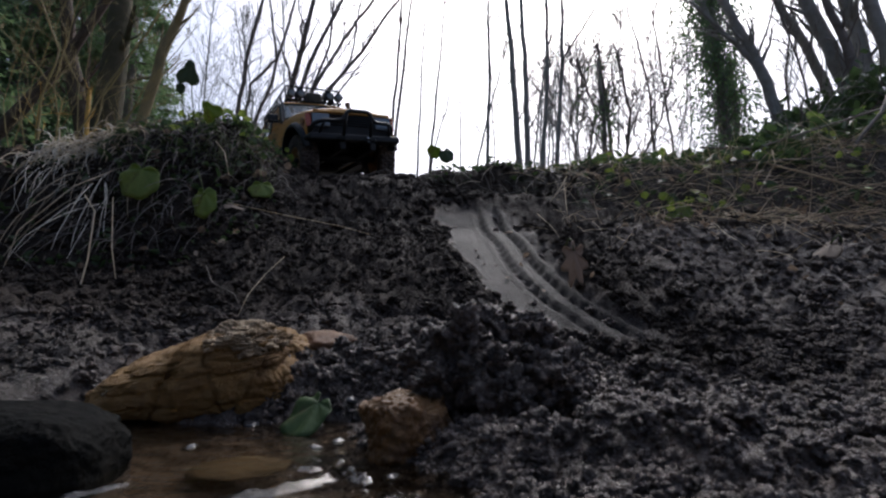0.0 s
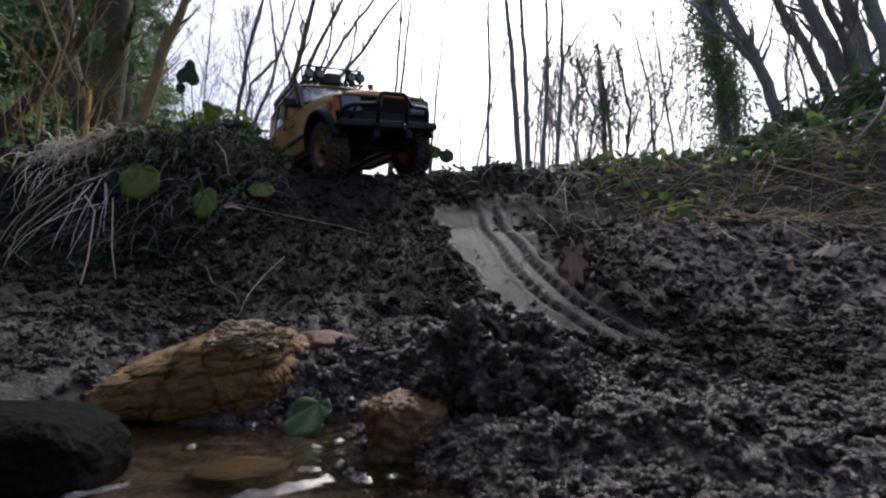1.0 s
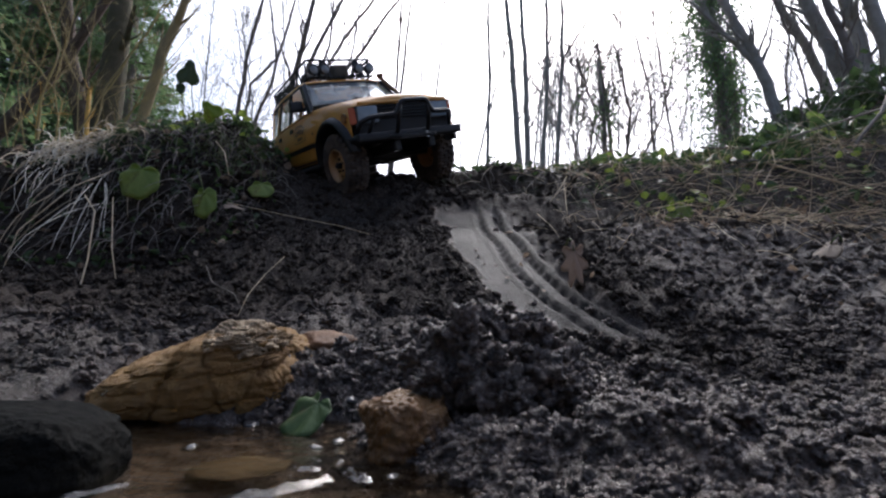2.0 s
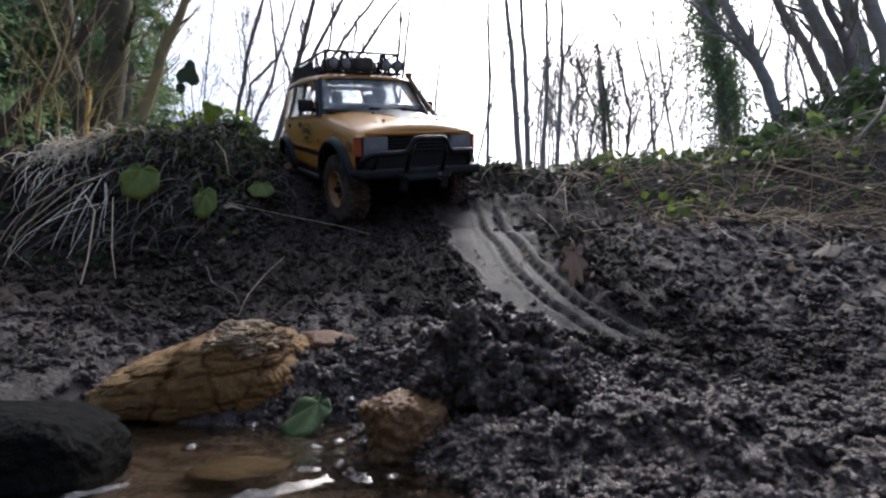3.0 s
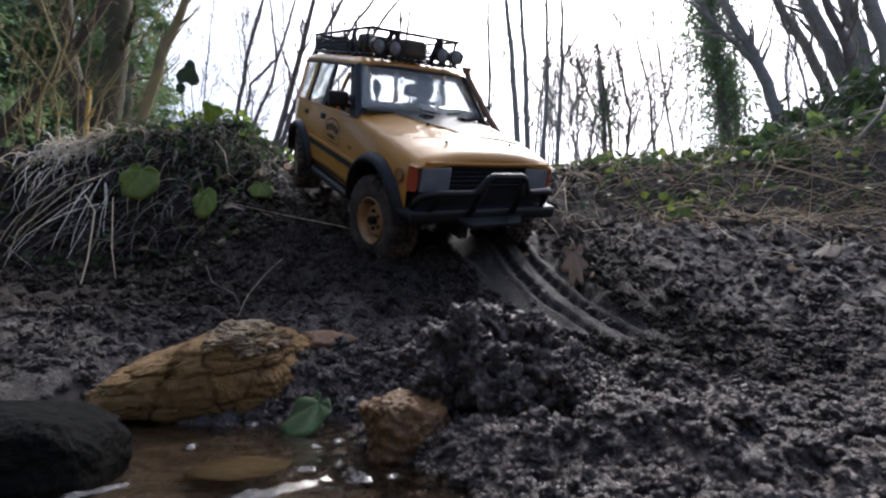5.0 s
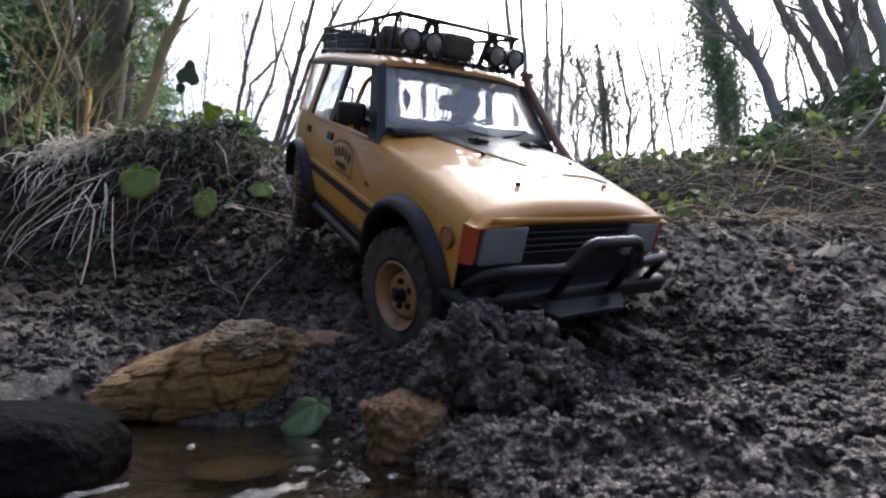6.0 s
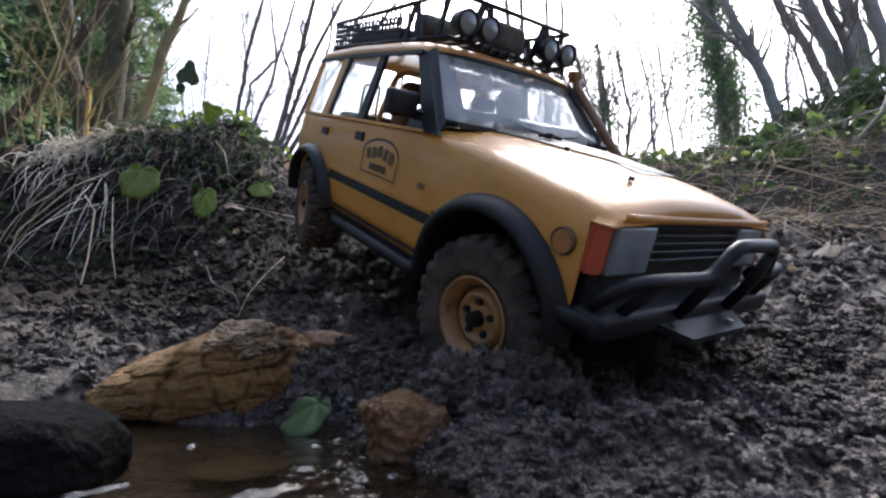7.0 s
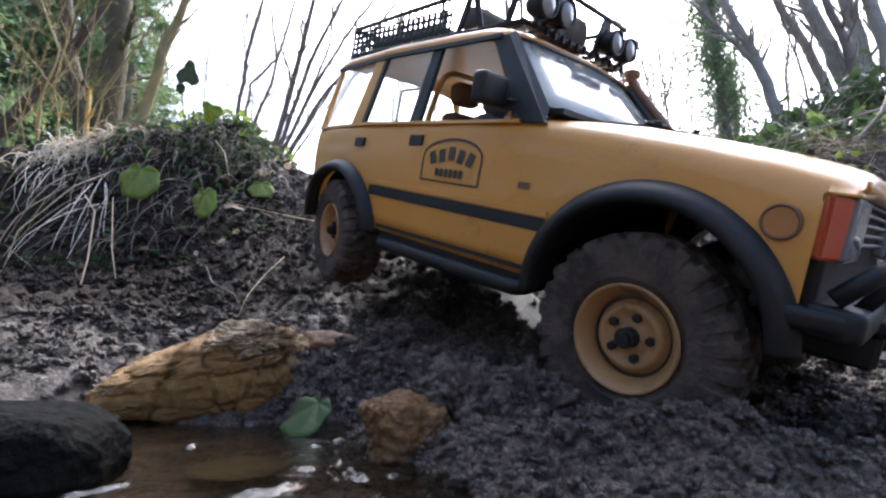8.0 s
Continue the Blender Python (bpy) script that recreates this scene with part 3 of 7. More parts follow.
def lathe(profile, seg, bm=None):
    """Turns (y, r) pairs round the y axis."""
    bm = bm or bmesh.new()
    rings = [[bm.verts.new((r * math.cos(2 * math.pi * k / seg), y, r * math.sin(2 * math.pi * k / seg))) for k in range(seg)] for y, r in profile]
    for a, b in zip(rings, rings[1:]):
        for k in range(seg):
            bm.faces.new((a[k], a[(k + 1) % seg], b[(k + 1) % seg], b[k]))
    return bm


def disc(bm, r, seg, m, depth):
    bmesh.ops.create_cone(bm, cap_ends=True, segments=seg, radius1=r, radius2=r * .94, depth=depth, matrix=m)
    return bm


def flare(cx, sgn):
    """Black moulded wheel-arch flare."""
    bm = bmesh.new()
    rows = []
    for a in np.linspace(.10, math.pi - .02, 37):
        ca, sa = math.cos(a), math.sin(a)
        row = []
        for r, out in ((.0530, -.012), (.0530, .0075), (.0545, .0092), (.0575, .0092), (.0610, .0062), (.0635, .0008)):
            r = r * (REAR_ARCH if cx < 0 else 1)
            x, z = cx + r * ca, r * sa + .001
            row.append((x, sgn * (side_y(max(z, 0)) * plan(x) + out), z))
        rows.append(row)
    grid_faces(rows, bm)
    bmesh.ops.recalc_face_normals(bm, faces=bm.faces)
    return bm


def wheel_meshes():
    # muddy tyre with blocks; its outer face looks to -y
    w = .0165
    prof = [(-w * .80, .0250), (-w * .98, .0290), (-w, .0360), (-w * .98, .0430), (-w * .86, .0466), (-w * .45, .0480), (0, .0483), (w * .45, .0480), (w * .86, .0466), (w * .98, .0430), (w, .0360), (w * .98, .0290), (w * .80, .0250)]
    # block tread and shoulder lugs stand out of the one moulded ring
    n, seg = 26, 208
    fine = [(w * t, float(np.interp(abs(t), [0, .45, .86], [.0478, .0476, .0464]))) for t in (-.86, -.66, -.50, -.46, -.30, -.06, -.02, .02, .06, .30, .46, .50, .66, .86)]
    prof = [p for p in prof if p[0] < -w * .9 or p[1] < .0290 and p[0] < 0] + fine + [p for p in prof if p[0] > w * .9 or p[1] < .0290 and p[0] > 0]
    tyre = bmesh.new()
    rings = []
    for y, r in prof:
        ring = []
        for k in range(seg):
            a = 2 * math.pi * k / seg
            f = abs(y) / w
            phase = (k * n / seg + (.5 if (f < .48) == (y < 0) else 0)) % 1.0
            on = phase < .58
            rr = r + (.0024 if r > .04 and on and (.04 < f < .47 or .49 < f < .9) else 0) + (.0010 if on and f >= .9 and r > .038 else 0)
            yy = y * (1.05 if on and f >= .9 and r > .036 else 1.0)
            ring.append(tyre.verts.new((rr * math.cos(a), yy, rr * math.sin(a))))
        rings.append(ring)
    for a, b in zip(rings, rings[1:]):
        for k in range(seg):
            tyre.faces.new((a[k], a[(k + 1) % seg], b[(k + 1) % seg], b[k]))
    rim = lathe([(w * .8, .0255), (0, .0235), (-.004, .0215), (-.0075, .0212), (-.0125, .0245), (-.0150, .0262), (-.0163, .0277), (-.0150, .0284), (-.0128, .0272)], 48)
    # dished centre with a raised ring
    lathe([(-.0040, .0216), (-.0046, .0200), (-.0082, .0178), (-.0098, .0165), (-.0100, .0145), (-.0085, .0128), (-.0080, .0090), (-.0090, .0070), (-.0090, .0002)], 40, rim)
    hub = bmesh.new()
    rot = Matrix.Rotation(radians(90), 4, 'X')
    disc(hub, .0052, 24, Matrix.Translation((0, -.0112, 0)) @ rot, .0070)
    disc(hub, .0034, 20, Matrix.Translation((0, -.0152, 0)) @ rot, .0030)
    nut = bmesh.new()
    disc(nut, .0024, 6, rot, .0030)
    caked = lathe([(-.0044, .0188), (-.0060, .0199), (-.0063, .0206), (-.0054, .0214)], 40)
    return tyre, rim, hub, nut, caked


def build_car():
    car = empty("model_car")
    tagged(car, "muddy sand-yellow radio-controlled model off-road wagon with roof rack", "model car")

    body = part("body_shell", body_shell(), PAINT, car, smooth=True)
    so = body.modifiers.new("thick", 'SOLIDIFY')
    so.thickness, so.offset = .0012, -1

    # roof
    bm = bmesh.new()
    rows = []
    for x, dz, w in ((-.200, -.0060, .900), (-.195, -.0015, .915), (-.18, .001, .940), (-.10, .0015, 1), (-.03, .0008, 1), (-.005, -.0004, 1), (.006, -.0024, 1), (.0125, -.0065, .995)):
        half = [(.0772, .1375), (.0778, .1405), (.0760, .1445), (.0690, .1480), (.050, .1500), (.02, .1510)]
        half = [(y * w, z + dz) for y, z in half]
        rows.append([(x, -y, z) for y, z in half] + [(x, y, z) for y, z in reversed(half)])
    grid_faces(rows, bm)
    bmesh.ops.recalc_face_normals(bm, faces=bm.faces)
    roof = part("roof", bm, PAINT, car, smooth=True)
    so = roof.modifiers.new("thick", 'SOLIDIFY')
    so.thickness, so.offset = .0012, -1

    # pillars, glass, frames on both sides
    yb, yt, zb, zt = .0905, .0770, .087, .139
    for s in (-1, 1):
        def at(x, f, inn=0.0):
            return (x, s * ((yb + (yt - yb) * f) * plan(min(x, .10)) - inn), zb + (zt - zb) * f)
        for name, x0, x1, u0, u1, m in (("windscreen_pillar", .041, .0585, .0005, .013, MATT_BLACK), ("door_pillar", -.052, -.042, -.0515, -.0435, MATT_BLACK),
                                        ("window_frame", -.110, -.106, -.1055, -.102, MATT_BLACK), ("rear_pillar", -.124, -.1105, -.117, -.106, PAINT), ("tail_pillar", -.203, -.1935, -.197, -.189, PAINT)):
            part(name, slab(at(x0, 0, .001), at(x1, 0, .001), at(u1, 1, .001), at(u0, 1, .001), .0032), m, car)
        part("windscreen_post", slab(at(.0565, 0, .001), (.0545, s * .0835, .0950), (.0120, s * .0700, .1425), at(.0120, 1, .001), .003), MATT_BLACK, car)
        part("belt_rail", slab(at(-.202, -.01), at(-.10, -.01), at(-.10, .028), at(-.202, .028), .0026), PAINT, car)
        part("belt_rail", slab(at(-.10, -.01), at(.042, -.01), at(.042, .028), at(-.10, .028), .0026), PAINT, car)
        part("gutter", slab(at(-.197, .965, -.0012), at(-.10, .965, -.0012), at(-.10, 1.02, -.0012), at(-.197, 1.02, -.0012), .002), MATT_BLACK, car)
        part("gutter", slab(at(-.10, .965, -.0012), at(.008, .965, -.0012), at(.008, 1.02, -.0012), at(-.10, 1.02, -.0012), .002), MATT_BLACK, car)
        for name, x0, x1, u0, u1 in (("rear_door_window", -.106, -.052, -.102, -.0515), ("quarter_window", -.1935, -.124, -.189, -.117)):
            g = part(name, slab(at(x0, 0, .002), at(x1, 0, .002), at(u1, 1, .002), at(u0, 1, .002), .0008), GLASS, car, "smeared side window glass")
            g.visible_shadow = False
        # a-post foot and mirror
        part("mirror", box(bmesh.new(), (.021, s * .1005 - .0110, .0940), (.0305, s * .1005 + .0110, .1110), .0030, 3), BLACK, car, smooth=True)
        part("mirror_arm", slab((.026, s * .088, .094), (.040, s * .084, .094), (.040, s * .084, .100), (.026, s * .090, .100), .006), BLACK, car)
        # door furniture
        for x, z in ((-.0400, .0745), (-.1045, .0720)):
            h = part("door_handle", strip_on_side(x - .0062, x + .0062, z - .0036, z + .0036, .0007, 3, 2, s), BLACK, car)
            so = h.modifiers.new("thick", 'SOLIDIFY')
            so.thickness, so.offset = .002, 0
        part("side_stripe", strip_on_side(-.0850, .071, .0315, .0385, .0006, 30, 3, s), STRIPE, car, "black side stripe")
        mold = part("side_moulding", strip_on_side(-.0850, .072, .0395, .0425, .0010, 30, 2, s), PAINT, car)
        so = mold.modifiers.new("thick", 'SOLIDIFY')
        so.thickness, so.offset = .0018, 0
        part("sill_strip", strip_on_side(-.0735, .071, .0092, .0118, .0007, 30, 2, s), MATT_BLACK, car)
        lo, hi = sorted((s * .060, s * .0890))
        part("inner_sill", box(bmesh.new(), (-.0730, lo, .0005), (.0690, hi, .0100), .001, 1), BLACK, car)
        tube("sill_bar", rounded([(-.072, s * .074, .004), (-.066, s * .0925, -.001), (.060, s * .0925, -.001), (.066, s * .074, .004)], .006), .0048, BLACK, car, 10)
        for cx in (REAR_X, FRONT_X):
            part("wheel_arch_flare", flare(cx, s), BLACK, car, smooth=True)
        # round side lamp
        bm = bmesh.new()
        disc(bm, .0060, 24, Matrix.Translation((.1715, s * side_y(.054) * plan(.1715), .0545)) @ Matrix.Rotation(radians(90), 4, 'X'), .0022)
        lens = part("side_repeater", bm, REPEATER, car, "dull orange round side lens")
        rim = lathe([(-.0012, .0056), (-.0018, .0060), (-.0018, .0066), (-.0006, .0070), (.0010, .0070)], 28)
        bmesh.ops.transform(rim, matrix=Matrix.Translation((.1715, s * side_y(.054) * plan(.1715), .0545)) @ Matrix.Rotation(0 if s < 0 else math.pi, 4, 'Z'), verts=rim.verts)
        part("repeater_rim", rim, BADGE_BROWN, lens, smooth=True)
        # badge: arched outline with plain bars inside
        bm = bmesh.new()
        def badge_pt(u, z, o):
            return (u, s * (side_y(z) * plan(u) + o), z)
        outline = [(-.0300, .0482), (.0215, .0482), (.0215, .0655)]
        outline += [(-.0043 + .0258 * math.cos(a), .0655 + .0110 * math.sin(a)) for a in np.linspace(.25, math.pi - .25, 12)]
        outline += [(-.0300, .0655), (-.0300, .0482)]
        inner = [(-.0043 + (u + .0043) * .955, .0595 + (z - .0595) * .90) for u, z in outline]
        for (p, q), (pi_, qi) in zip(zip(outline, outline[1:]), zip(inner, inner[1:])):
            bm.faces.new([bm.verts.new(badge_pt(*e, .0007)) for e in (p, q, qi, pi_)])
        part("badge_outline", bm, BADGE, car)
        for k, (c, tilt) in enumerate(((-.0205, .35), (-.0125, .16), (-.0043, 0), (.0040, -.16), (.0120, -.35))):
            bm = bmesh.new()
            zc = .0668 - abs(c + .0043) * .20
            pts = [(-.0026, -.0042), (.0026, -.0042), (.0026, .0042), (-.0026, .0042)]
            bm.faces.new([bm.verts.new(badge_pt(c + u * math.cos(tilt) - v * math.sin(tilt), zc + u * math.sin(tilt) + v * math.cos(tilt), .0007)) for u, v in pts])
            part("badge_bar", bm, BADGE, car)
        for c in (-.0150, -.0108, -.0066, -.0024, .0018, .0060):
            bm = bmesh.new()
            bm.faces.new([bm.verts.new(badge_pt(c + u, .0545 + v, .0007)) for u, v in ((-.0015, -.0026), (.0015, -.0026), (.0015, .0026), (-.0015, .0026))])
            part("badge_bar", bm, BADGE, car)
        part("wing_badge", strip_on_side(.050, .058, .0520, .0555, .0005, 3, 2, s), BADGE_BROWN, car)

    # windscreen, a shallow curve
    bm = bmesh.new()
    rows = []
    for f in np.linspace(0, 1, 5):
        x, z, w = .053 + (.0105 - .053) * f, .0965 + (.1415 - .0965) * f, .0845 + (.0705 - .0845) * f
        rows.append([(x - .006 * (y * y) + .003, y * w, z) for y in np.linspace(-1, 1, 9)])
    grid_faces(rows, bm)
    g = part("windscreen", bm, SCREEN, car, "smeared windscreen glass, film whitened for sky reflection", smooth=True)
    so = g.modifiers.new("thick", 'SOLIDIFY')
    so.thickness = .0008
    g.visible_shadow = False
    edge = [rows[0][i] for i in range(9)]
    tube("windscreen_seal", edge, .0014, MATT_BLACK, car, 6)
    tube("windscreen_seal", [rows[-1][i] for i in range(9)], .0016, MATT_BLACK, car, 6)
    part("tail_window", slab((-.2035, -.070, .090), (-.2035, .070, .090), (-.198, .060, .136), (-.198, -.060, .136), .0008), GLASS, car).visible_shadow = False
    part("cowl", slab((.0440, -.078, .0955), (.0600, -.078, .0955), (.0600, .078, .0955), (.0440, .078, .0955), .003), MATT_BLACK, car)

    # bonnet: dark panel, latches, pins and a sticker, all lying on the paint
    bm = bmesh.new()
    rows = []
    for x in np.linspace(.057, .146, 16):
        lo, hi = np.interp(x, [.057, .10, .146], [-.050, -.034, .004]), np.interp(x, [.057, .146], [.080, .074])
        rows.append([(x, y, bonnet_z(x) - np.interp(abs(y), [0, .018, .040, .066, .083], [0, 0, .0012, .005, .0083]) + .0012) for y in np.linspace(lo, hi, 21)])
    grid_faces(rows, bm)
    part("bonnet_panel", bm, GLOSS_BLACK, car, "satin black panel over the far side of the bonnet", smooth=True)
    for x, y, r in ((.084, -.018, 20), (.084, .034, 20), (.112, -.032, 0), (.118, .050, 0), (.165, .040, 0), (.165, -.040, 0)):
        z = bonnet_z(x) - np.interp(abs(y), [0, .018, .040, .066], [0, 0, .0012, .005]) + (.0016 if r else .0006)
        bm = bmesh.new()
        if r:
            box(bm, (-.0085, -.0017, 0), (.0085, .0017, .0026), .0006, 1, pose(x, y, z, 0, 0, 70))
            box(bm, (-.0026, -.0040, 0), (.0026, .0040, .0036), .0006, 1, pose(x, y, z, 0, 0, 25))
            part("bonnet_catch", bm, BLACK, car)
        else:
            disc(bm, .0017, 12, pose(x, y, z + .001), .0024)
            part("bonnet_pin", bm, BLACK, car)
    part("bonnet_sticker", slab((.134, -.010, bonnet_z(.134) + .0005), (.150, -.010, bonnet_z(.150) + .0005), (.150, .014, bonnet_z(.150) + .0005), (.134, .014, bonnet_z(.134) + .0005), .0003), STICKER, car)
    for s in (-1, 1):
        tube("wiper", [(.060, s * .004 + .02, .0985), (.050, s * .030 + .02, .1010), (.046, s * .044 + .015, .1040)], .0009, BLACK, car, 6)

    # face: grille, lamps
    part("front_panel", box(bmesh.new(), (.165, -.083, .020), (.1865, .083, .0685), .002, 2), BLACK, car)
    for k in range(5):
        z = .0475 + k * .0044
        part("grille_slat", box(bmesh.new(), (.185, -.0450, z), (.1895, .0450, z + .0022), .0006, 1), BLACK, car)
    for s in (-1, 1):
        lo, hi = sorted((s * .0460, s * .0795))
        part("headlight", box(bmesh.new(), (.178, lo, .0425), (.1915, hi, .0672), .0022, 3), LAMP_GLASS, car, "grey frosted headlight", smooth=True)
        bm = slab((.1890, s * .0812, .0430), (.1830, s * .0890, .0430), (.1830, s * .0890, .0670), (.1890, s * .0812, .0670), .005)
        bmesh.ops.bevel(bm, geom=list(bm.edges), offset=.0012, segments=2, affect='EDGES')
        part("indicator", bm, AMBER, car, "red-orange indicator lens")
    # bumper, bull bar, plate
    bm = box(bmesh.new(), (.184, -.091, .0150), (.203, .091, .0280), .004, 3)
    part("bumper", bm, BLACK, car, smooth=True)
    for s in (-1, 1):
        part("bumper_end", box(bmesh.new(), (-.014, -.005, -.0045), (.014, .005, .0045), .003, 2, pose(.186, s * .0890, .0215, 0, 0, -s * 14)), BLACK, car, smooth=True)
    part("winch_plate", slab((.200, -.044, .0190), (.216, -.030, .0150), (.216, .030, .0150), (.200, .044, .0190), .004), MATT_BLACK, car)
    tube("bull_bar", rounded([(.192, -.087, .030), (.203, -.083, .043), (.210, -.070, .0475), (.215, -.032, .0485), (.2190, -.021, .0660), (.2190, .021, .0660), (.215, .032, .0485), (.210, .066, .0485), (.200, .076, .046), (.190, .080, .036)], .006, 5), .0036, BLACK, car, 12)
    for s in (-1, 1):
        tube("bull_bar_strut", [(.2180, s * .0225, .0630), (.2140, s * .026, .0460), (.204, s * .027, .0240)], .0032, BLACK, car, 10)
        tube("bull_bar_stay", [(.211, s * .064, .0475), (.198, s * .072, .0260)], .0028, BLACK, car, 8)
    bm = bmesh.new()
    disc(bm, .0020, 12, pose(.212, .018, .0160, 0, 0, 0), .009)
    part("tow_hook", bm, CHROME, car)

    # underside
    part("floor_pan", box(bmesh.new(), (-.205, -.066, .016), (.165, .066, .024), .002, 1), BLACK, car)
    for s in (-1, 1):
        part("chassis_rail", box(bmesh.new(), (-.200, s * .030 - .006, -.002), (.205, s * .030 + .006, .014), .002, 1), BLACK, car)
    for cx in (REAR_X, FRONT_X):
        tube("axle", [(cx, -.070, 0), (cx, -.02, 0), (cx, .0, 0), (cx, .02, 0), (cx, .070, 0)], [.006, .007, .012, .007, .006], BLACK, car, 12)
        for s in (-1, 1):
            tube("shock_absorber", [(cx - .012, s * .048, .002), (cx - .002, s * .044, .050)], .0055, BLACK, car, 10)
        bm = bmesh.new()
        for s in (-1, 1):
            lathe([(s * .036, .004), (s * .036, .0500), (s * .040, .0535), (s * .0880, .0535)], 28, bm)
        if cx < 0:
            bmesh.ops.scale(bm, vec=(REAR_ARCH, 1, REAR_ARCH), verts=bm.verts)
        bmesh.ops.translate(bm, verts=bm.verts, vec=(cx, 0, .004))
        bmesh.ops.delete(bm, geom=[v for v in bm.verts if v.co.z < .020], context='VERTS')
        part("wheel_well", bm, BLACK, car, smooth=True)
    part("bulkhead", box(bmesh.new(), (.055, -.086, .010), (.059, .086, .088), .001, 1), BLACK, car)
    part("gearbox", box(bmesh.new(), (-.03, -.024, -.010), (.05, .024, .018), .006, 2), BLACK, car)

    # cabin
    part("dashboard", box(bmesh.new(), (.020, -.076, .060), (.046, .076, .0935), .004, 2), BLACK, car, smooth=True)
    bm = bmesh.new()
    v, f = [], []
    ring = [(.012 + .004 * math.sin(a), .036 + .014 * math.cos(a), .094 + .013 * math.sin(a)) for a in np.linspace(0, 2 * math.pi, 20)]
    tube_data(ring, .0016, 6, v, f)
    pydata("steering_wheel", v, f, BLACK, car)
    for y in (-.038, .038):
        part("seat_cushion", box(bmesh.new(), (-.040, y - .022, .026), (.006, y + .022, .046), .006, 3), DARK_CLOTH, car, smooth=True)
        part("seat_back", box(bmesh.new(), (-.007, -.021, 0), (.007, .021, .062), .006, 3, pose(-.040, y, .040, 0, -12, 0)), BROWN_CLOTH, car, smooth=True)
        part("headrest", box(bmesh.new(), (-.006, -.012, 0), (.006, .012, .016), .005, 3, pose(-.0545, y, .108, 0, -10, 0)), BROWN_CLOTH, car, smooth=True)
    part("rear_bench", box(bmesh.new(), (-.135, -.066, .026), (-.085, .066, .046), .006, 3), DARK_CLOTH, car, smooth=True)
    part("rear_bench_back", box(bmesh.new(), (-.008, -.066, 0), (.008, .066, .052), .007, 3, pose(-.132, 0, .042, 0, -10, 0)), DARK_CLOTH, car, smooth=True)
    for s in (-1, 1):
        tube("roll_bar", rounded([(-.066, s * .060, .024), (-.066, s * .064, .092), (-.068, s * .050, .132), (-.068, 0, .133)], .012), .0024, PAINT, car, 8)
        tube("window_guard", rounded([(-.104, s * .062, .092), (-.104, s * .060, .118), (-.078, s * .060, .118), (-.076, s * .062, .092)], .004), .0013, CHROME, car, 6)
    part("roof_console", box(bmesh.new(), (-.022, -.016, .136), (.000, .016, .146), .003, 2), BLACK, car)

    # snorkel up the windscreen pillar
    tube("snorkel", rounded([(.098, .0925, .070), (.078, .0945, .083), (.060, .0905, .096), (.0135, .0765, .1440), (.0125, .0760, .1490)], .008), [.0038] * 17, SNORKEL, car, 12)
    bm = bmesh.new()
    disc(bm, .0066, 20, pose(.0122, .0755, .1520), .0046)
    disc(bm, .0052, 20, pose(.0122, .0755, .1480), .0050)
    part("snorkel_head", bm, SNORKEL, car, smooth=False)

    # roof rack
    X0, X1, W = -.180, .008, .0600
    for s in (-1, 1):
        tube("rack_lower_rail", rounded([(X0, s * W, .1525), (X1, s * W, .1525)], .004), .0020, BLACK, car, 8)
        tube("rack_top_rail", rounded([(X0, s * W, .1745), (-.060, s * W, .1790), (X1, s * (W + .001), .1815)], .006), .0017, BLACK, car, 8)
        # perforated side plate
        bm = bmesh.new()
        nx, nz, x0, x1, z0, z1 = 20, 4, X0, -.058, .1535, .1715
        for i in range(nx):
            for j in range(nz):
                ax, bx = x0 + (x1 - x0) * i / nx, x0 + (x1 - x0) * (i + 1) / nx
                az, bz = z0 + (z1 - z0) * j / nz, z0 + (z1 - z0) * (j + 1) / nz
                cx, cz = (ax + bx) / 2, (az + bz) / 2
                cor = [(bx, cz), (bx, bz), (cx, bz), (ax, bz), (ax, cz), (ax, az), (cx, az), (bx, az)]
                vo = [bm.verts.new((p, s * W, q)) for p, q in cor]
                vi = [bm.verts.new((cx + .0017 * math.cos(k * math.pi / 4), s * W, cz + .0017 * math.sin(k * math.pi / 4))) for k in range(8)]
                for k in range(8):
                    bm.faces.new((vo[k], vo[(k + 1) % 8], vi[(k + 1) % 8], vi[k]))
        bmesh.ops.remove_doubles(bm, verts=bm.verts, dist=1e-5)
        pl = part("rack_side_plate", bm, BLACK, car, "black plate pierced with round holes")
        so = pl.modifiers.new("thick", 'SOLIDIFY')
        so.thickness, so.offset = .0010, 0
        for x in np.linspace(X0, -.062, 17):
            tube("rack_tooth", [(x, s * W, .1715), (x, s * W, .1745 + (x - X0) * .035)], .0008, BLACK, car, 5)
        for x, lean in ((-.050, .010), (-.028, -.010), (-.006, .008)):
            part("rack_strut", slab((x - .0025, s * W, .153), (x + .0025, s * W, .153), (x + lean + .0025, s * W, .180), (x + lean - .0025, s * W, .180), .0016), BLACK, car)
        for x in (-.17, -.10, -.03):
            part("rack_foot", box(bmesh.new(), (x - .004, s * .062 - .0025, .144), (x + .004, s * .062 + .0025, .153), .001, 1), BLACK, car)
    for x, z in ((X0, .1525), (X0, .1745), (X1, .1525), (X1, .1815)):
        tube("rack_cross_rail", [(x, -W, z), (x, W, z)], .0018, BLACK, car, 8)
    for y, lean in ((-.043, .010), (-.020, -.008), (.022, .009), (.043, -.010)):
        part("rack_front_strut", slab((X1, y - .003, .153), (X1, y + .003, .153), (X1, y + lean + .003, .181), (X1, y + lean - .003, .181), .0016), BLACK, car)
    for y in np.linspace(-.050, .050, 9):
        part("rack_floor_slat", box(bmesh.new(), (X0, y - .0025, .1520), (X1, y + .0025, .1535), 0, 1), BLACK, car)
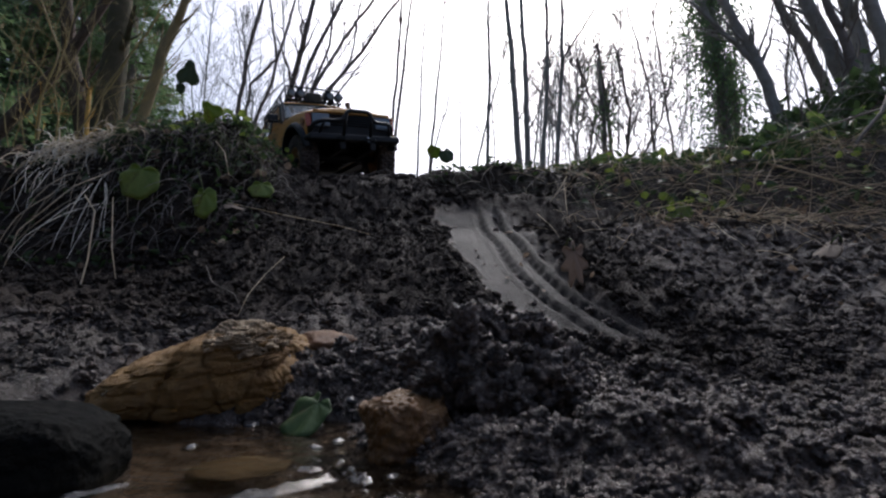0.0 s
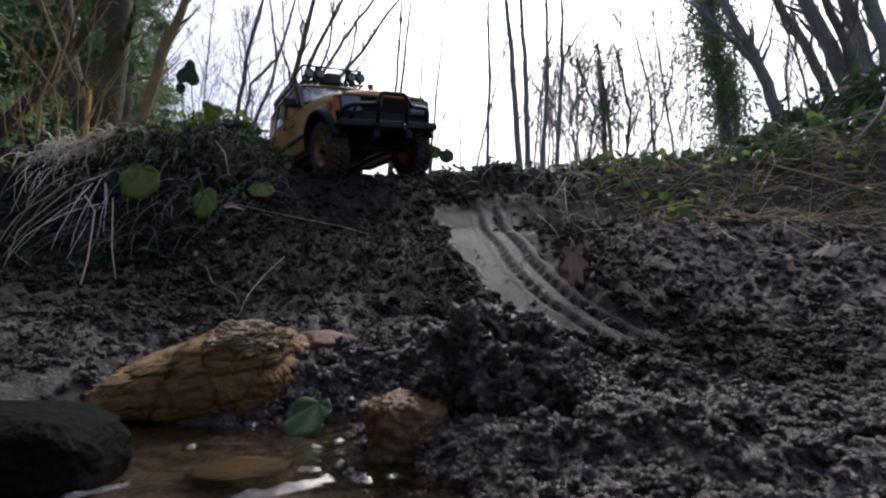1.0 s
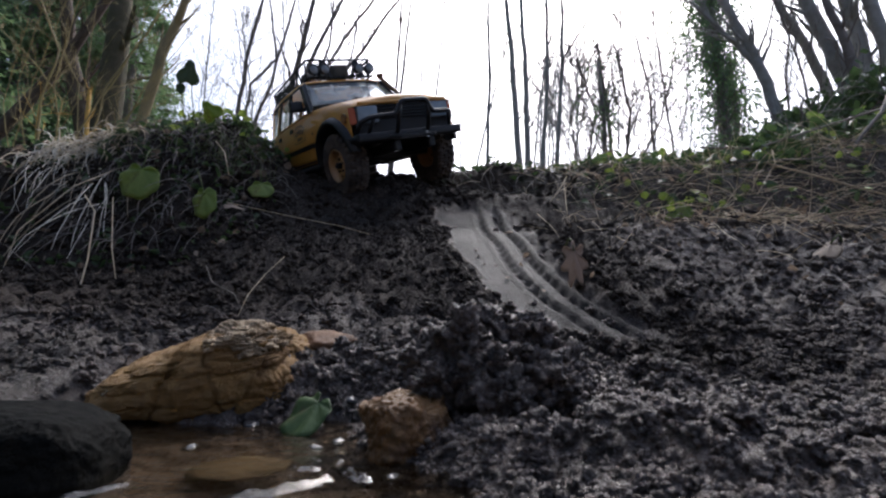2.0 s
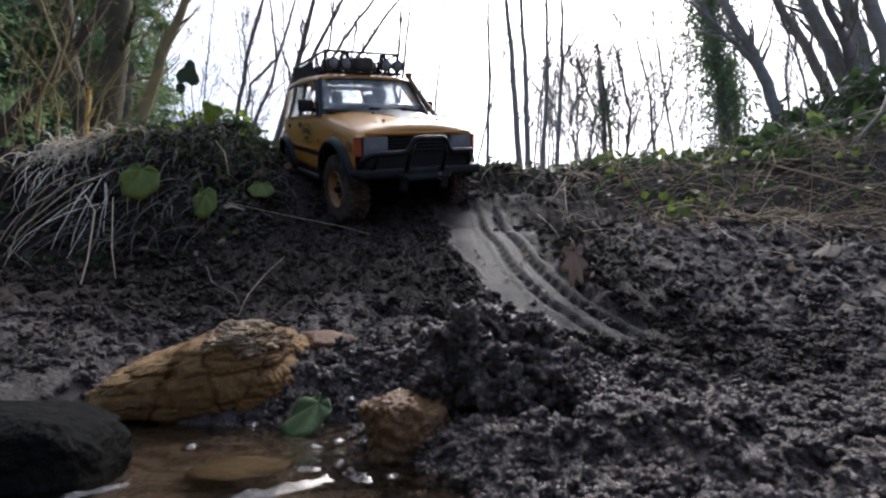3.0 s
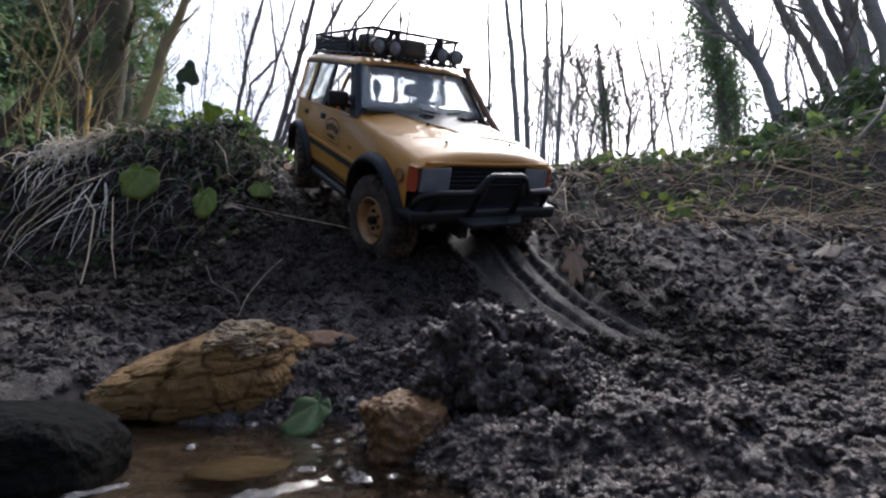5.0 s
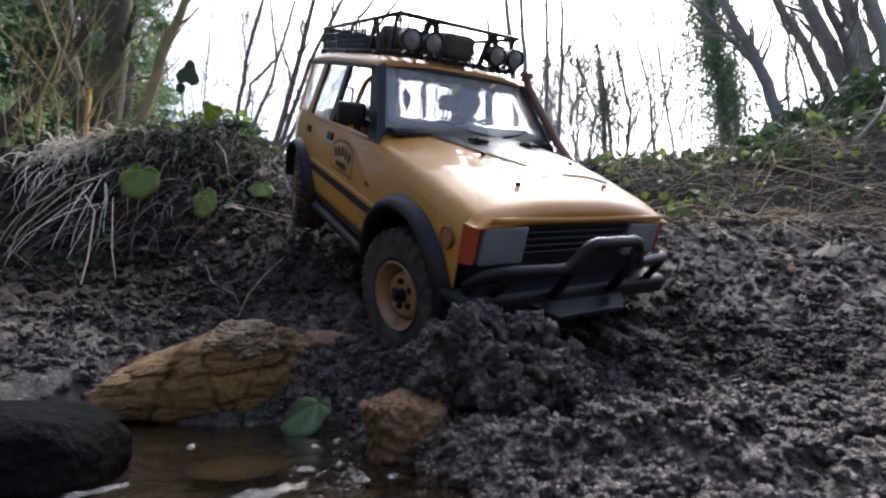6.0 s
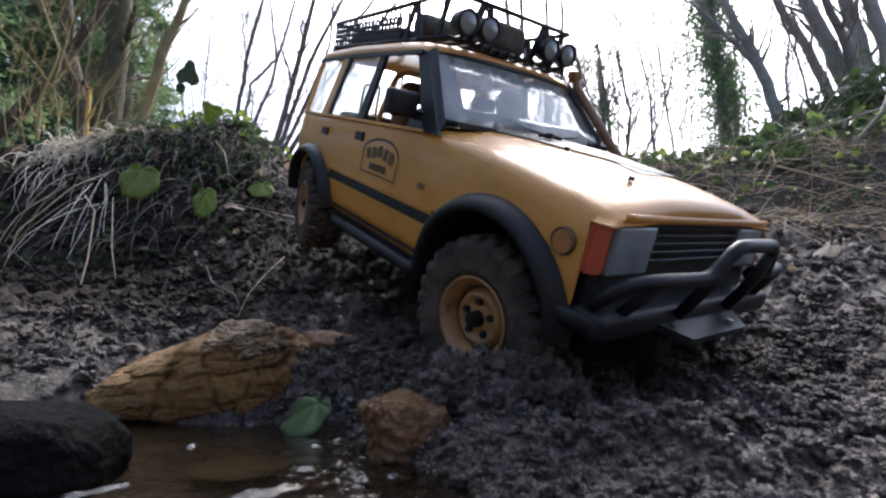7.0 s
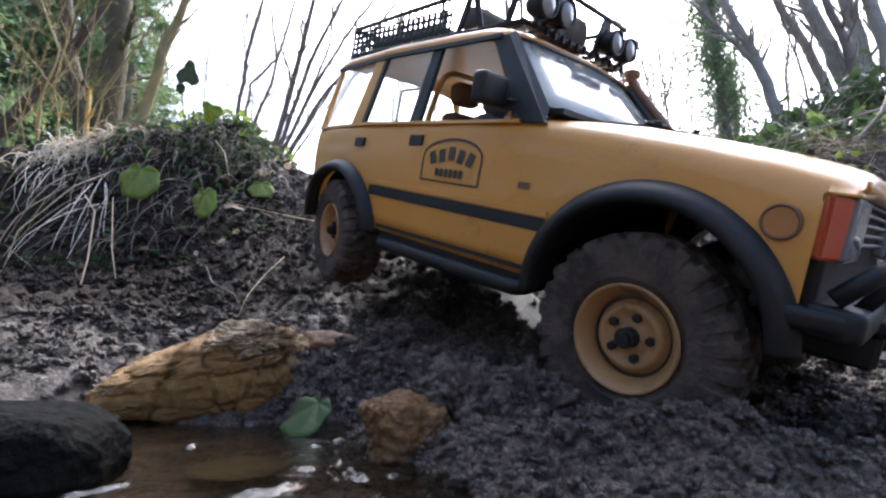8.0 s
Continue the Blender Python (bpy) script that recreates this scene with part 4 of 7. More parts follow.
    for y in np.linspace(-.04, .06, 12):
        part("rack_light_tooth", box(bmesh.new(), (.010, y - .0012, .149), (.012, y + .0012, .154), 0, 1), BLACK, car)
    for y in (-.053, -.0325, .0325, .053):
        sp = part("spotlight", lathe([(-.010, .001), (-.010, .0045), (-.006, .0075), (.004, .0088), (.0062, .0088), (.0062, .0078), (.0045, .0076)], 28), BLACK, car, "round rack spotlight", smooth=True, at=pose(.014, y, .1635, 0, 0, -90))
        lens = part("spotlight_lens", lathe([(.0046, .0077), (.0062, .0050), (.0068, .0001)], 28), LENS, sp, smooth=True)
        part("spotlight_bracket", slab((.010, y - .0035, .152), (.016, y - .0035, .152), (.016, y + .0035, .156), (.010, y + .0035, .156), .002), BLACK, car)
    part("cargo_bag", box(bmesh.new(), (-.030, -.014, .1540), (.004, .020, .1765), .008, 4), BAG, car, "dull olive bag on the rack", smooth=True)
    part("cargo_case", box(bmesh.new(), (-.175, -.046, .1540), (-.085, .046, .1700), .004, 2), BLACK, car, smooth=True)
    part("cargo_roll", lathe([(-.045, .0001), (-.045, .009), (-.04, .0105), (.04, .0105), (.045, .009), (.045, .0001)], 20), BAG, car, smooth=True, at=pose(-.055, 0, .1645))
    bm = bmesh.new()
    disc(bm, .040, 32, pose(-.214, .006, .058, 0, 90, 0), .030)
    bmesh.ops.bevel(bm, geom=list(bm.edges), offset=.006, segments=3, affect='EDGES')
    part("spare_wheel", bm, RUBBER, car, smooth=True)

    # wheels
    tyre, rim, hub, nut, caked = wheel_meshes()
    for b, k in ((tyre, .965), (rim, .885), (caked, .885), (hub, .95), (nut, .95)):
        bmesh.ops.scale(b, vec=(k, 1, k), verts=b.verts)
    wheels = []
    first = rear_rim = None
    for fx, fy in ((1, -1), (1, 1), (-1, -1), (-1, 1)):
        if first is None:
            w = part("wheel", rim, STEEL_TAN, car, "tan steel rim", smooth=True)
            part("tyre", tyre, RUBBER, w, "mud-caked block-tread tyre", smooth=False)
            part("caked_mud", caked, RUBBER, w, "brown mud caught in the groove of the rim", smooth=True)
            part("hub_cap", hub, BLACK, w)
            nm = mesh_of(nut, "wheel_nut")
            nm.materials.append(BLACK)
            for k in range(5):
                o = new("wheel_nut", nm)
                o.parent = w
                a = 2 * math.pi * k / 5
                o.matrix_basis = pose(.0098 * math.cos(a), -.0092, .0098 * math.sin(a))
            first = w
            rear_rim = w.data.copy()
            rear_rim.transform(Matrix.Diagonal((.86, 1, .86, 1)))
        else:
            w = copy_thing(first, Matrix())
            w.parent = car
            if fx < 0:
                for o in w.children:
                    o.matrix_basis = Matrix.Diagonal((.86, 1, .86, 1)) @ o.matrix_basis
                w.data = rear_rim
        wheels.append((w, fx, fy))
    # the roof and waist fall away towards the tail
    for o in car.children:
        if o.type == 'MESH' and o.matrix_basis == Matrix() and o.data.users == 1 and not o.name.startswith("wheel"):
            for v in o.data.vertices:
                x, z = v.co.x, v.co.z
                if x < REAR_X and not o.name.startswith(("rack", "cargo")):
                    v.co.x = REAR_X + (x - REAR_X) * .74
                v.co.z = z - .011 * min(max((.012 - x) / .212, 0), 1) * min(max((z - .045) / .04, 0), 1)
    return car, wheels


CAR, WHEELS = build_car()


def build_doll():
    """A seated toy driver, a plain shape without features."""
    bm = bmesh.new()
    for c, r in (((0, 0, .018), (.015, .017, .020)), ((0, 0, .034), (.013, .019, .016)), ((.002, 0, .057), (.0098, .0095, .0115)), ((.001, 0, .060), (.0108, .0108, .0100)), ((.016, .014, .030), (.016, .005, .006)), ((.016, -.014, .030), (.016, .005, .006)), ((.018, .008, .006), (.020, .007, .007)), ((.018, -.008, .006), (.020, .007, .007))):
        bmesh.ops.create_icosphere(bm, subdivisions=2, radius=1, matrix=Matrix.LocRotScale(c, None, r))
    bmesh.ops.scale(bm, vec=(1.15, 1.2, 1.22), verts=bm.verts)
    d = part("driver_doll", bm, DOLL_GREY, smooth=True)
    return tagged(d, "plain grey toy driver figure seated in the model car", "doll")


DOLL = build_doll()
DOLL_SEAT = pose(-.024, .038, .046)
MATE = tagged(copy_thing(DOLL, Matrix()), "plain grey toy passenger figure seated in the model car", "doll")
MATE_SEAT = pose(-.026, -.038, .040)


# ---------------- what moves ----------------
CAR_ROWS = [
    (0.0, -0.2710, 1.0716, 0.3837, 8.54, 2.29, -56.15),
    (0.5, -0.2399, 1.0303, 0.3857, 8.27, 2.19, -54.91),
    (1.0, -0.1971, 0.9506, 0.3655, 10.52, 3.07, -54.77),
    (1.5, -0.1790, 0.9171, 0.3558, 12.62, 4.47, -54.96),
    (1.7, -0.1682, 0.8978, 0.3472, 15.09, 5.73, -54.05),
    (2.8, -0.1364, 0.8356, 0.3235, 14.44, 17.48, -57.17),
    (3.0, -0.1285, 0.8065, 0.3059, 12.61, 21.06, -56.68),
    (3.5, -0.1272, 0.7937, 0.2999, 12.39, 20.72, -55.91),
    (4.0, -0.1065, 0.7587, 0.2907, 10.01, 24.37, -54.84),
    (4.5, -0.0869, 0.7100, 0.2724, 9.23, 27.33, -53.58),
    (4.7, -0.0775, 0.6904, 0.2647, 9.98, 28.83, -52.95),
    (5.8, -0.0213, 0.5177, 0.1659, 8.49, 28.02, -55.23),
    (6.0, -0.0150, 0.4893, 0.1539, 7.85, 28.58, -55.09),
    (6.5, -0.0004, 0.4613, 0.1428, 7.10, 27.23, -54.13),
    (6.8, 0.0160, 0.4412, 0.1333, 7.29, 25.21, -51.42),
    (7.0, 0.0193, 0.4285, 0.1279, 6.27, 24.58, -50.32),
    (7.5, 0.0461, 0.3960, 0.1131, 5.29, 20.29, -45.61),
    (8.0, 0.0660, 0.3749, 0.1051, 5.95, 17.66, -44.50),
]


# ---------------- stones ----------------
def stone_bm(half, seed, strata=0.0, rough=.16, cuts=6, sub=6, square=1.0):
    """A worn broken stone: a ball cut flat by planes, then roughened."""
    rnd = random.Random(seed)
    bm = bmesh.new()
    bmesh.ops.create_icosphere(bm, subdivisions=sub, radius=1)
    planes = []
    for _ in range(cuts):
        n = Vector((rnd.uniform(-1, 1), rnd.uniform(-1, 1), rnd.uniform(-.6, 1))).normalized()
        planes.append((n, rnd.uniform(.62, .86)))
    off = Vector((seed * 3.1, seed * 1.7, seed * .9))
    for v in bm.verts:
        p = Vector([math.copysign(abs(c) ** square, c) for c in v.co])
        for n, d in planes:
            e = p.dot(n) - d
            if e > 0:
                p -= n * e * .92
        k = 1 + rough * (noise.fractal(p * 1.6 + off, 0.7, 2.1, 5) * .45) + rough * .22 * abs(noise.noise(p * 6 + off)) + rough * .10 * noise.noise(p * 16 + off)
        if strata:
            h = p.z * 4.2 + p.x * .8 + .9 * noise.noise(p * 1.7 + off)
            k += strata * (abs((h % 1.0) - .5) * 2 - .5) + strata * .6 * noise.noise(Vector((p.x * 2, p.y * 2, p.z * 22)) + off)
            e = noise.voronoi(p * 1.7 + off)[0]
            k -= .07 * max(0, 1 - (e[1] - e[0]) / .07)
        v.co = Vector((p.x * half[0], p.y * half[1], p.z * half[2])) * k
    return bm


def stone(name, label, m, half, seed, material, **kw):
    ob = part(name, stone_bm(half, seed, **kw), material, None, smooth=True)
    ob.matrix_basis = m
    return tagged(ob, label, "stone")



def ochre_rock_bm(seed=11):
    """A bedded sandstone block, low at one end and blunt at the other, split by cracks along and across its beds."""
    bm = bmesh.new()
    bmesh.ops.create_icosphere(bm, subdivisions=7, radius=1)
    off = Vector((seed * 3.1, seed * 1.7, seed * .9))
    for v in bm.verts:
        p = Vector([math.copysign(abs(c) ** .55, c) for c in v.co])
        high = float(np.interp(p.x, [-1, -.6, -.2, .2, .5, .8, 1], [.34, .58, .76, .96, 1.06, 1.02, .90]))
        wide = float(np.interp(p.x, [-1, -.4, .4, 1], [.60, .92, 1.0, .84]))
        q = Vector((p.x * (1 - .10 * max(p.z, 0)), p.y * wide * (1 - .24 * max(p.z, 0)), p.z * high))
        n1, n2 = noise.fractal(q * 1.4 + off, .8, 2.1, 5), noise.noise(q * 3.5 + off)
        # beds: ledges that step in and out up the face
        h = q.z * 3.1 + q.x * .55 + .35 * n2
        step = abs((h % 1.0) - .5) * 2
        k = 1 + .075 * n1 + .030 * n2 - .060 * max(0, step - .72) / .28 + .018 * noise.noise(Vector((q.x * 2, q.y * 3, q.z * 12)) + off) + .020 * noise.noise(q * 17 + off)
        # cross cracks
        for cx, tilt in ((-.22, .25), (.30, -.12), (.66, .3)):
            d = abs(q.x - cx - tilt * q.z + .06 * n2)
            k -= .085 * max(0, 1 - d / .030)
        # crumbled cap at the high end
        cap = max(0, min(1, (q.x - .28) * 4)) * max(0, min(1, (q.z - .45) * 5))
        k += cap * (.10 * noise.noise(q * 8 + off) + .05 * noise.noise(q * 20 + off))
        v.co = Vector((q.x * .061, q.y * .032, q.z * .0275)) * k
    return bm


rock = part("ochre_rock", ochre_rock_bm(), ROCK_BROWN, None, smooth=True)
rock.matrix_basis = pose(-.157, .328, .0235, 12, -8, 8)
part("crumbled_cap", stone_bm((.026, .024, .012), 17, strata=.05, rough=.55, cuts=7), ROCK_PALE, rock, "pale crumbled top of the rock", smooth=True, at=pose(.034, -.002, .0215, 0, 8, 10))
tagged(rock, "layered ochre-brown cracked rock at the edge of the water", "stone")
stone("small_ochre_rock", "rough ochre rock lump beside the larger rock", pose(-.112, .364, .040, 10, 10, -20), (.022, .017, .014), 5, ROCK_BROWN, strata=.05, rough=.4, cuts=5)
stone("brick_fragment", "small flat russet stone lying in the mud", pose(-.088, .378, .043, 8, -6, -12), (.027, .015, .010), 23, BRICKRED, rough=.3, sub=4)
stone("grey_rock", "dark wet grey rock standing in the stream", pose(-.178, .208, -.003, 0, 2, 4), (.046, .028, .0295), 31, ROCK_GREY, rough=.12, cuts=1, square=.60)
stone("russet_rock", "wet russet-brown rock in the mud", pose(-.018, .243, .007, 4, 5, 30), (.0225, .020, .0215), 43, ROCK_RED, rough=.34, cuts=7)
stone("flat_stone", "flat brown stone just under the water", pose(-.086, .222, -.0068, 3, -3, 10), (.021, .016, .006), 57, FLAT_STONE, rough=.2, sub=4)


def build_pebbles():
    rnd = random.Random(77)
    spots = [(-.052, .262, .004), (-.060, .250, .004), (-.047, .240, .003), (-.072, .300, .004), (-.063, .285, .003), (-.040, .275, .0045), (-.110, .300, .004), (-.055, .315, .004), (-.120, .250, .004), (-.020, .205, .004)]
    first = None
    for i, (x, y, r) in enumerate(spots):
        z = max(gz(x, y), -.003) + r * .35
        if first is None or i == 5:
            o = part("pebble", stone_bm((.005, .0042, .003), 60 + i, rough=.3, cuts=5, sub=3), WET_STONE, None, smooth=True)
            first = o
            o.matrix_basis = pose(x, y, z, rnd.uniform(-20, 20), rnd.uniform(-20, 20), rnd.uniform(0, 360))
        else:
            o = copy_thing(first, pose(x, y, z, rnd.uniform(-20, 20), rnd.uniform(-20, 20), rnd.uniform(0, 360)))
        o.scale = (r / .0045,) * 3
        tagged(o, "small wet grey pebble at the water's edge", "pebble", "pebbles by the stream")


build_pebbles()


# ---------------- crumbs of mud: loose rough lumps on the sheet ----------------
def lump_data(seed, sub=2, rough=.5):
    bm = bmesh.new()
    bmesh.ops.create_icosphere(bm, subdivisions=sub, radius=1)
    off = Vector((seed * 2.3, seed * .7, -seed))
    for v in bm.verts:
        p = v.co.copy()
        k = 1 + rough * noise.noise(p * 1.1 + off) + .95 * (.45 - noise.voronoi(p * 1.5 + off)[0][0]) + .60 * (.4 - noise.voronoi(p * 3.3 + off)[0][0]) + .22 * noise.noise(p * 6 + off)
        v.co = p * max(k, .3)
    bm.verts.ensure_lookup_table()
    vs = np.array([v.co[:] for v in bm.verts])
    fs = np.array([[v.index for v in f.verts] for f in bm.faces])
    bm.free()
    return vs, fs


def build_crumbs():
    rs = np.random.RandomState(12)
    tiny, coarse, shapes = [lump_data(k + 50, 2) for k in range(10)], [lump_data(k + 20, 3) for k in range(10)], [lump_data(k, 4) for k in range(10)]
    V, Fc, base, dry = [], [], 0, [True]

    def add(n, sampler, rlo, rhi, sink):
        nonlocal base
        for _ in range(n):
            x, y = sampler()
            r = rlo * (rhi / rlo) ** (rs.rand() ** 2.2)
            tm, _c = track_mask(np.array([x]), np.array([y]))
            if tm[0] > .2 and rs.rand() < .985:
                continue
            if dry[0] and x < -.02 and y < .31 and rs.rand() < .9:
                continue
            vs, fs = (tiny if r < .0018 else coarse if r < .0046 else shapes)[rs.randint(10)]
            e = Euler((rs.rand() * 6, rs.rand() * 6, rs.rand() * 6)).to_matrix()
            p = vs @ np.array(e).T * r * np.array([1, 1, .85])
            V.append(p + np.array([x, y, gz(x, y) + r * sink]))
            Fc.append(fs + base)
            base += len(vs)

    add(5200, lambda: (rs.uniform(-.02, .34), rs.uniform(.10, .42)), .0016, .0064, .10)
    add(11000, lambda: (rs.uniform(-.02, .30), rs.uniform(.10, .36)), .0006, .0024, .3)
    add(9000, lambda: (rs.uniform(-.32, .40), rs.uniform(.33, .62)), .0007, .0022, .3)
    add(2100, lambda: (rs.uniform(-.30, .16), rs.uniform(.33, .62)), .0016, .0066, .05)
    add(2400, lambda: (rs.uniform(.05, .62), rs.uniform(.36, .72)), .0018, .0075, .05)
    add(1500, lambda: (rs.uniform(-.30, .05), rs.uniform(.58, .86)), .0016, .007, .05)
    add(900, lambda: (rs.uniform(-.45, -.16), rs.uniform(.29, .46)), .0012, .0055, .2)
    add(900, lambda: (rs.uniform(-.70, -.2), rs.uniform(.40, .76)), .0018, .008, .05)
    add(400, lambda: (rs.uniform(-.15, .30), rs.uniform(.74, .90)), .0018, .007, .05)
    add(900, lambda: (rs.uniform(-.62, -.24), rs.uniform(.50, .70)), .0025, .010, .05)
    dry[0] = False
    add(1100, lambda: (rs.uniform(-.13, .02), rs.uniform(.285, .37)), .0010, .0050, .25)
    add(260, lambda: (rs.uniform(-.06, .02), rs.uniform(.21, .29)), .0010, .0040, .3)
    V, Fc = np.concatenate(V), np.concatenate(Fc)
    me = bpy.data.meshes.new("mud_crumbs")
    me.vertices.add(len(V))
    me.vertices.foreach_set("co", V.ravel())
    me.loops.add(Fc.size)
    me.loops.foreach_set("vertex_index", Fc.ravel())
    me.polygons.add(len(Fc))
    me.polygons.foreach_set("loop_start", np.arange(0, Fc.size, 3))
    me.update(calc_edges=True)
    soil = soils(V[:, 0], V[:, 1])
    for name in ("shaded_bank", "sand", "litter_shade"):
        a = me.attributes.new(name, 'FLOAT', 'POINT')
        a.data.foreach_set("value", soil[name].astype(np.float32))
    me.materials.append(MUD)
    tagged(new("mud_crumbs", me), "loose wet crumbs of dark mud over the bank", "mud", kind="stuff")


build_crumbs()


# the heap of mud that the wheel pushes down: a dozen rigid clods
CLODS = []


CRUMBS = [lump_data(k + 80, 2) for k in range(8)]


def build_clods():
    rnd = random.Random(4)
    rows = [(.006, .322, .034, .021), (.036, .318, .036, .022), (.060, .324, .033, .019), (.020, .300, .030, .019), (.048, .302, .028, .018), (.028, .322, .056, .015),
            (.010, .308, .052, .014), (.052, .314, .052, .014), (.030, .284, .018, .016), (-.006, .302, .022, .016), (.066, .300, .020, .015), (.076, .328, .026, .016), (-.014, .330, .034, .015)]
    for i, (x, y, z, r) in enumerate(rows):
        x, y, z, r = x * .86 + .002, y * .86 - .002, .06 + (z - .06) * .86, r * .88
        vs, fs = lump_data(40 + i, 5, .45)
        bm = bmesh.new()
        bv = [bm.verts.new(Vector(v) * r * .92) for v in vs]
        for f in fs:
            bm.faces.new([bv[k] for k in f])
        for v in bv:
            v.co += v.co.normalized() * r * .16 * noise.noise(v.co * 240)
        # crumbs caked all over it
        for k in range(150):
            at = bv[rnd.randrange(len(bv))].co
            size = r * rnd.uniform(.06, .16) * (1.7 if k % 9 == 0 else 1)
            cv, cf = CRUMBS[k % len(CRUMBS)]
            turn = Euler((rnd.uniform(0, 6), rnd.uniform(0, 6), rnd.uniform(0, 6))).to_matrix()
            kv = [bm.verts.new(at + turn @ Vector(v) * size) for v in cv]
            for f in cf:
                bm.faces.new([kv[q] for q in f])
        o = part("mud_clod", bm, MUD, None, smooth=True)
        m = pose(x, y, z, rnd.uniform(0, 360), rnd.uniform(0, 360), rnd.uniform(0, 360))
        o.matrix_basis = m
        tagged(o, "rough wet clod of dark mud in a heap", "mud clod", "clods of the mud heap")
        CLODS.append((o, m, x, y, z, r))


build_clods()


# ---------------- plants ----------------
def leaf_blade_bm(w, h, cup=.18, seed=0, lobes=0):
    """A heart-shaped leaf in the xz plane, stalk end at the origin, tip downward; cupped, with a folded midrib."""
    rnd = random.Random(seed)
    bm = bmesh.new()
    n, rings = 36, 6
    c = bm.verts.new((0, 0, 0))
    prev = None
    ph = rnd.uniform(0, 6)
    for k in range(1, rings + 1):
        f = k / rings
        ring = []
        for i in range(n):
            a = 2 * math.pi * i / n
            # heart outline about the stalk
            r = .27 + .73 * abs(math.sin(a / 2)) ** .42 if lobes == 0 else .55 + .30 * abs(math.sin(a / 2)) ** .6 + .20 * math.cos(lobes * a + .4)
            r *= 1 + .04 * math.sin(7 * a + ph) + .03 * math.sin(18 * a) * (f > .9)
            x, z = w * .5 * r * f * math.sin(a) * 1.15, -h * r * f * (-math.cos(a)) * .62 - h * .22 * f
            y = cup * w * ((x / w) ** 2 * 2.2 + (z / h) ** 2 * .8) - .07 * w * abs(math.sin(3.0 * a)) * f + .03 * w * math.sin(5 * a + ph) * f
            y += .05 * w * (1 - math.exp(-abs(x) / (w * .05))) + .02 * w * f * abs(math.sin(4.5 * a))
            ring.append(bm.verts.new((x, y, z)))
        for i in range(n):
            j = (i + 1) % n
            bm.faces.new((c, ring[i], ring[j]) if prev is None else (prev[i], ring[i], ring[j], prev[j]))
        prev = ring
    bmesh.ops.recalc_face_normals(bm, faces=bm.faces)
    return bm


def broad_leaf(x, y, z, w, h, rx, ry, rz, root, material=LEAF, label="round green hairy leaf on a thin stalk", seed=1, lobes=0, cup=.18):
    thing = empty("broad_leaf", pose(x, y, z))
    tagged(thing, label, "leaf")
    b = part("blade", leaf_blade_bm(w, h, cup, seed, lobes), material, thing, smooth=True, at=pose(0, 0, 0, rx, ry, rz))
    so = b.modifiers.new("thick", 'SOLIDIFY')
    so.thickness = .0004
    e = Vector(root) - Vector((x, y, z))
    mid = e * .5 + Vector((0, -.006, .012))
    if e.length > .008:
        tube("stalk", rounded([(0, .0005, 0), mid, e], .01, 5), .0009, GRASS, thing, 6)
    return thing


def strand_data(p0, d, length, droop, r, rs, V, Fc, n=6, wob=.25, sides=4):
    """A thin stem from p0 along d, bending down by droop."""
    p, d = np.array(p0, float), np.array(d, float)
    d /= np.linalg.norm(d)
    pts = [p.copy()]
    for k in range(n):
        d = d + np.array([0, 0, -droop / n]) + rs.normal(0, wob / n, 3)
        d /= np.linalg.norm(d)
        p = p + d * length / n
        pts.append(p.copy())
    tube_data(pts, list(np.linspace(r, r * .35, n + 1)), sides, V, Fc, cap=False)


def strands(name, label, category, material, rows, seed, kind="stuff"):
    rs = np.random.RandomState(seed)
    V, Fc = [], []
    for n, place, way, length, droop, r, wob in rows:
        for _ in range(n):
            x, y, up = place(rs)
            strand_data((x, y, gz(x, y) + up), way(rs), length[0] + (length[1] - length[0]) * rs.rand(), droop, r * rs.uniform(.6, 1.3), rs, V, Fc, wob=wob)
    return tagged(pydata(name, V, Fc, material), label, category, kind=kind)


def rect(x0, x1, y0, y1, up=0.0):
    return lambda rs: (rs.uniform(x0, x1), rs.uniform(y0, y1), rs.uniform(0, 1) * up)


def toward(x, y, z, s):
    return lambda rs: (x + rs.normal(0, s), y + rs.normal(0, s), z + rs.normal(0, s * .5))


strands("straw_tuft", "pale dry grass hanging over the edge of the bank", "dry grass", STRAW, [
    (110, rect(-.57, -.46, .705, .75, .012), toward(0, -.7, .6, .6), (.03, .10), 3.0, .0008, 1.5),
    (18, rect(-.66, -.46, .700, .73, .0), toward(0, -.8, .1, .4), (.03, .10), 2.4, .0010, 1.2),
    (18, rect(-.52, -.44, .66, .69, .0), toward(0, -.5, -.4, .3), (.10, .17), 1.2, .0008, .6),
    (7, rect(-.66, -.50, .70, .73, .01), toward(-.6, -.7, 0, .6), (.08, .18), 1.4, .0010, 1.2)], 3)
strands("bleached_grass_tuft", "tangled bleached white grass hanging over the bank", "dry grass", WHITE_STRAW, [
    (150, rect(-.600, -.500, .700, .735, .018), toward(.1, -.7, .5, .7), (.02, .06), 3.4, .0009, 2.6),
    (20, rect(-.59, -.51, .690, .71, .004), toward(.25, -.6, -.2, .3), (.05, .12), 2.0, .0007, .9),
    (16, rect(-.50, -.45, .66, .69, .0), toward(.1, -.5, -.4, .3), (.10, .16), 1.2, .0008, .6)], 13)
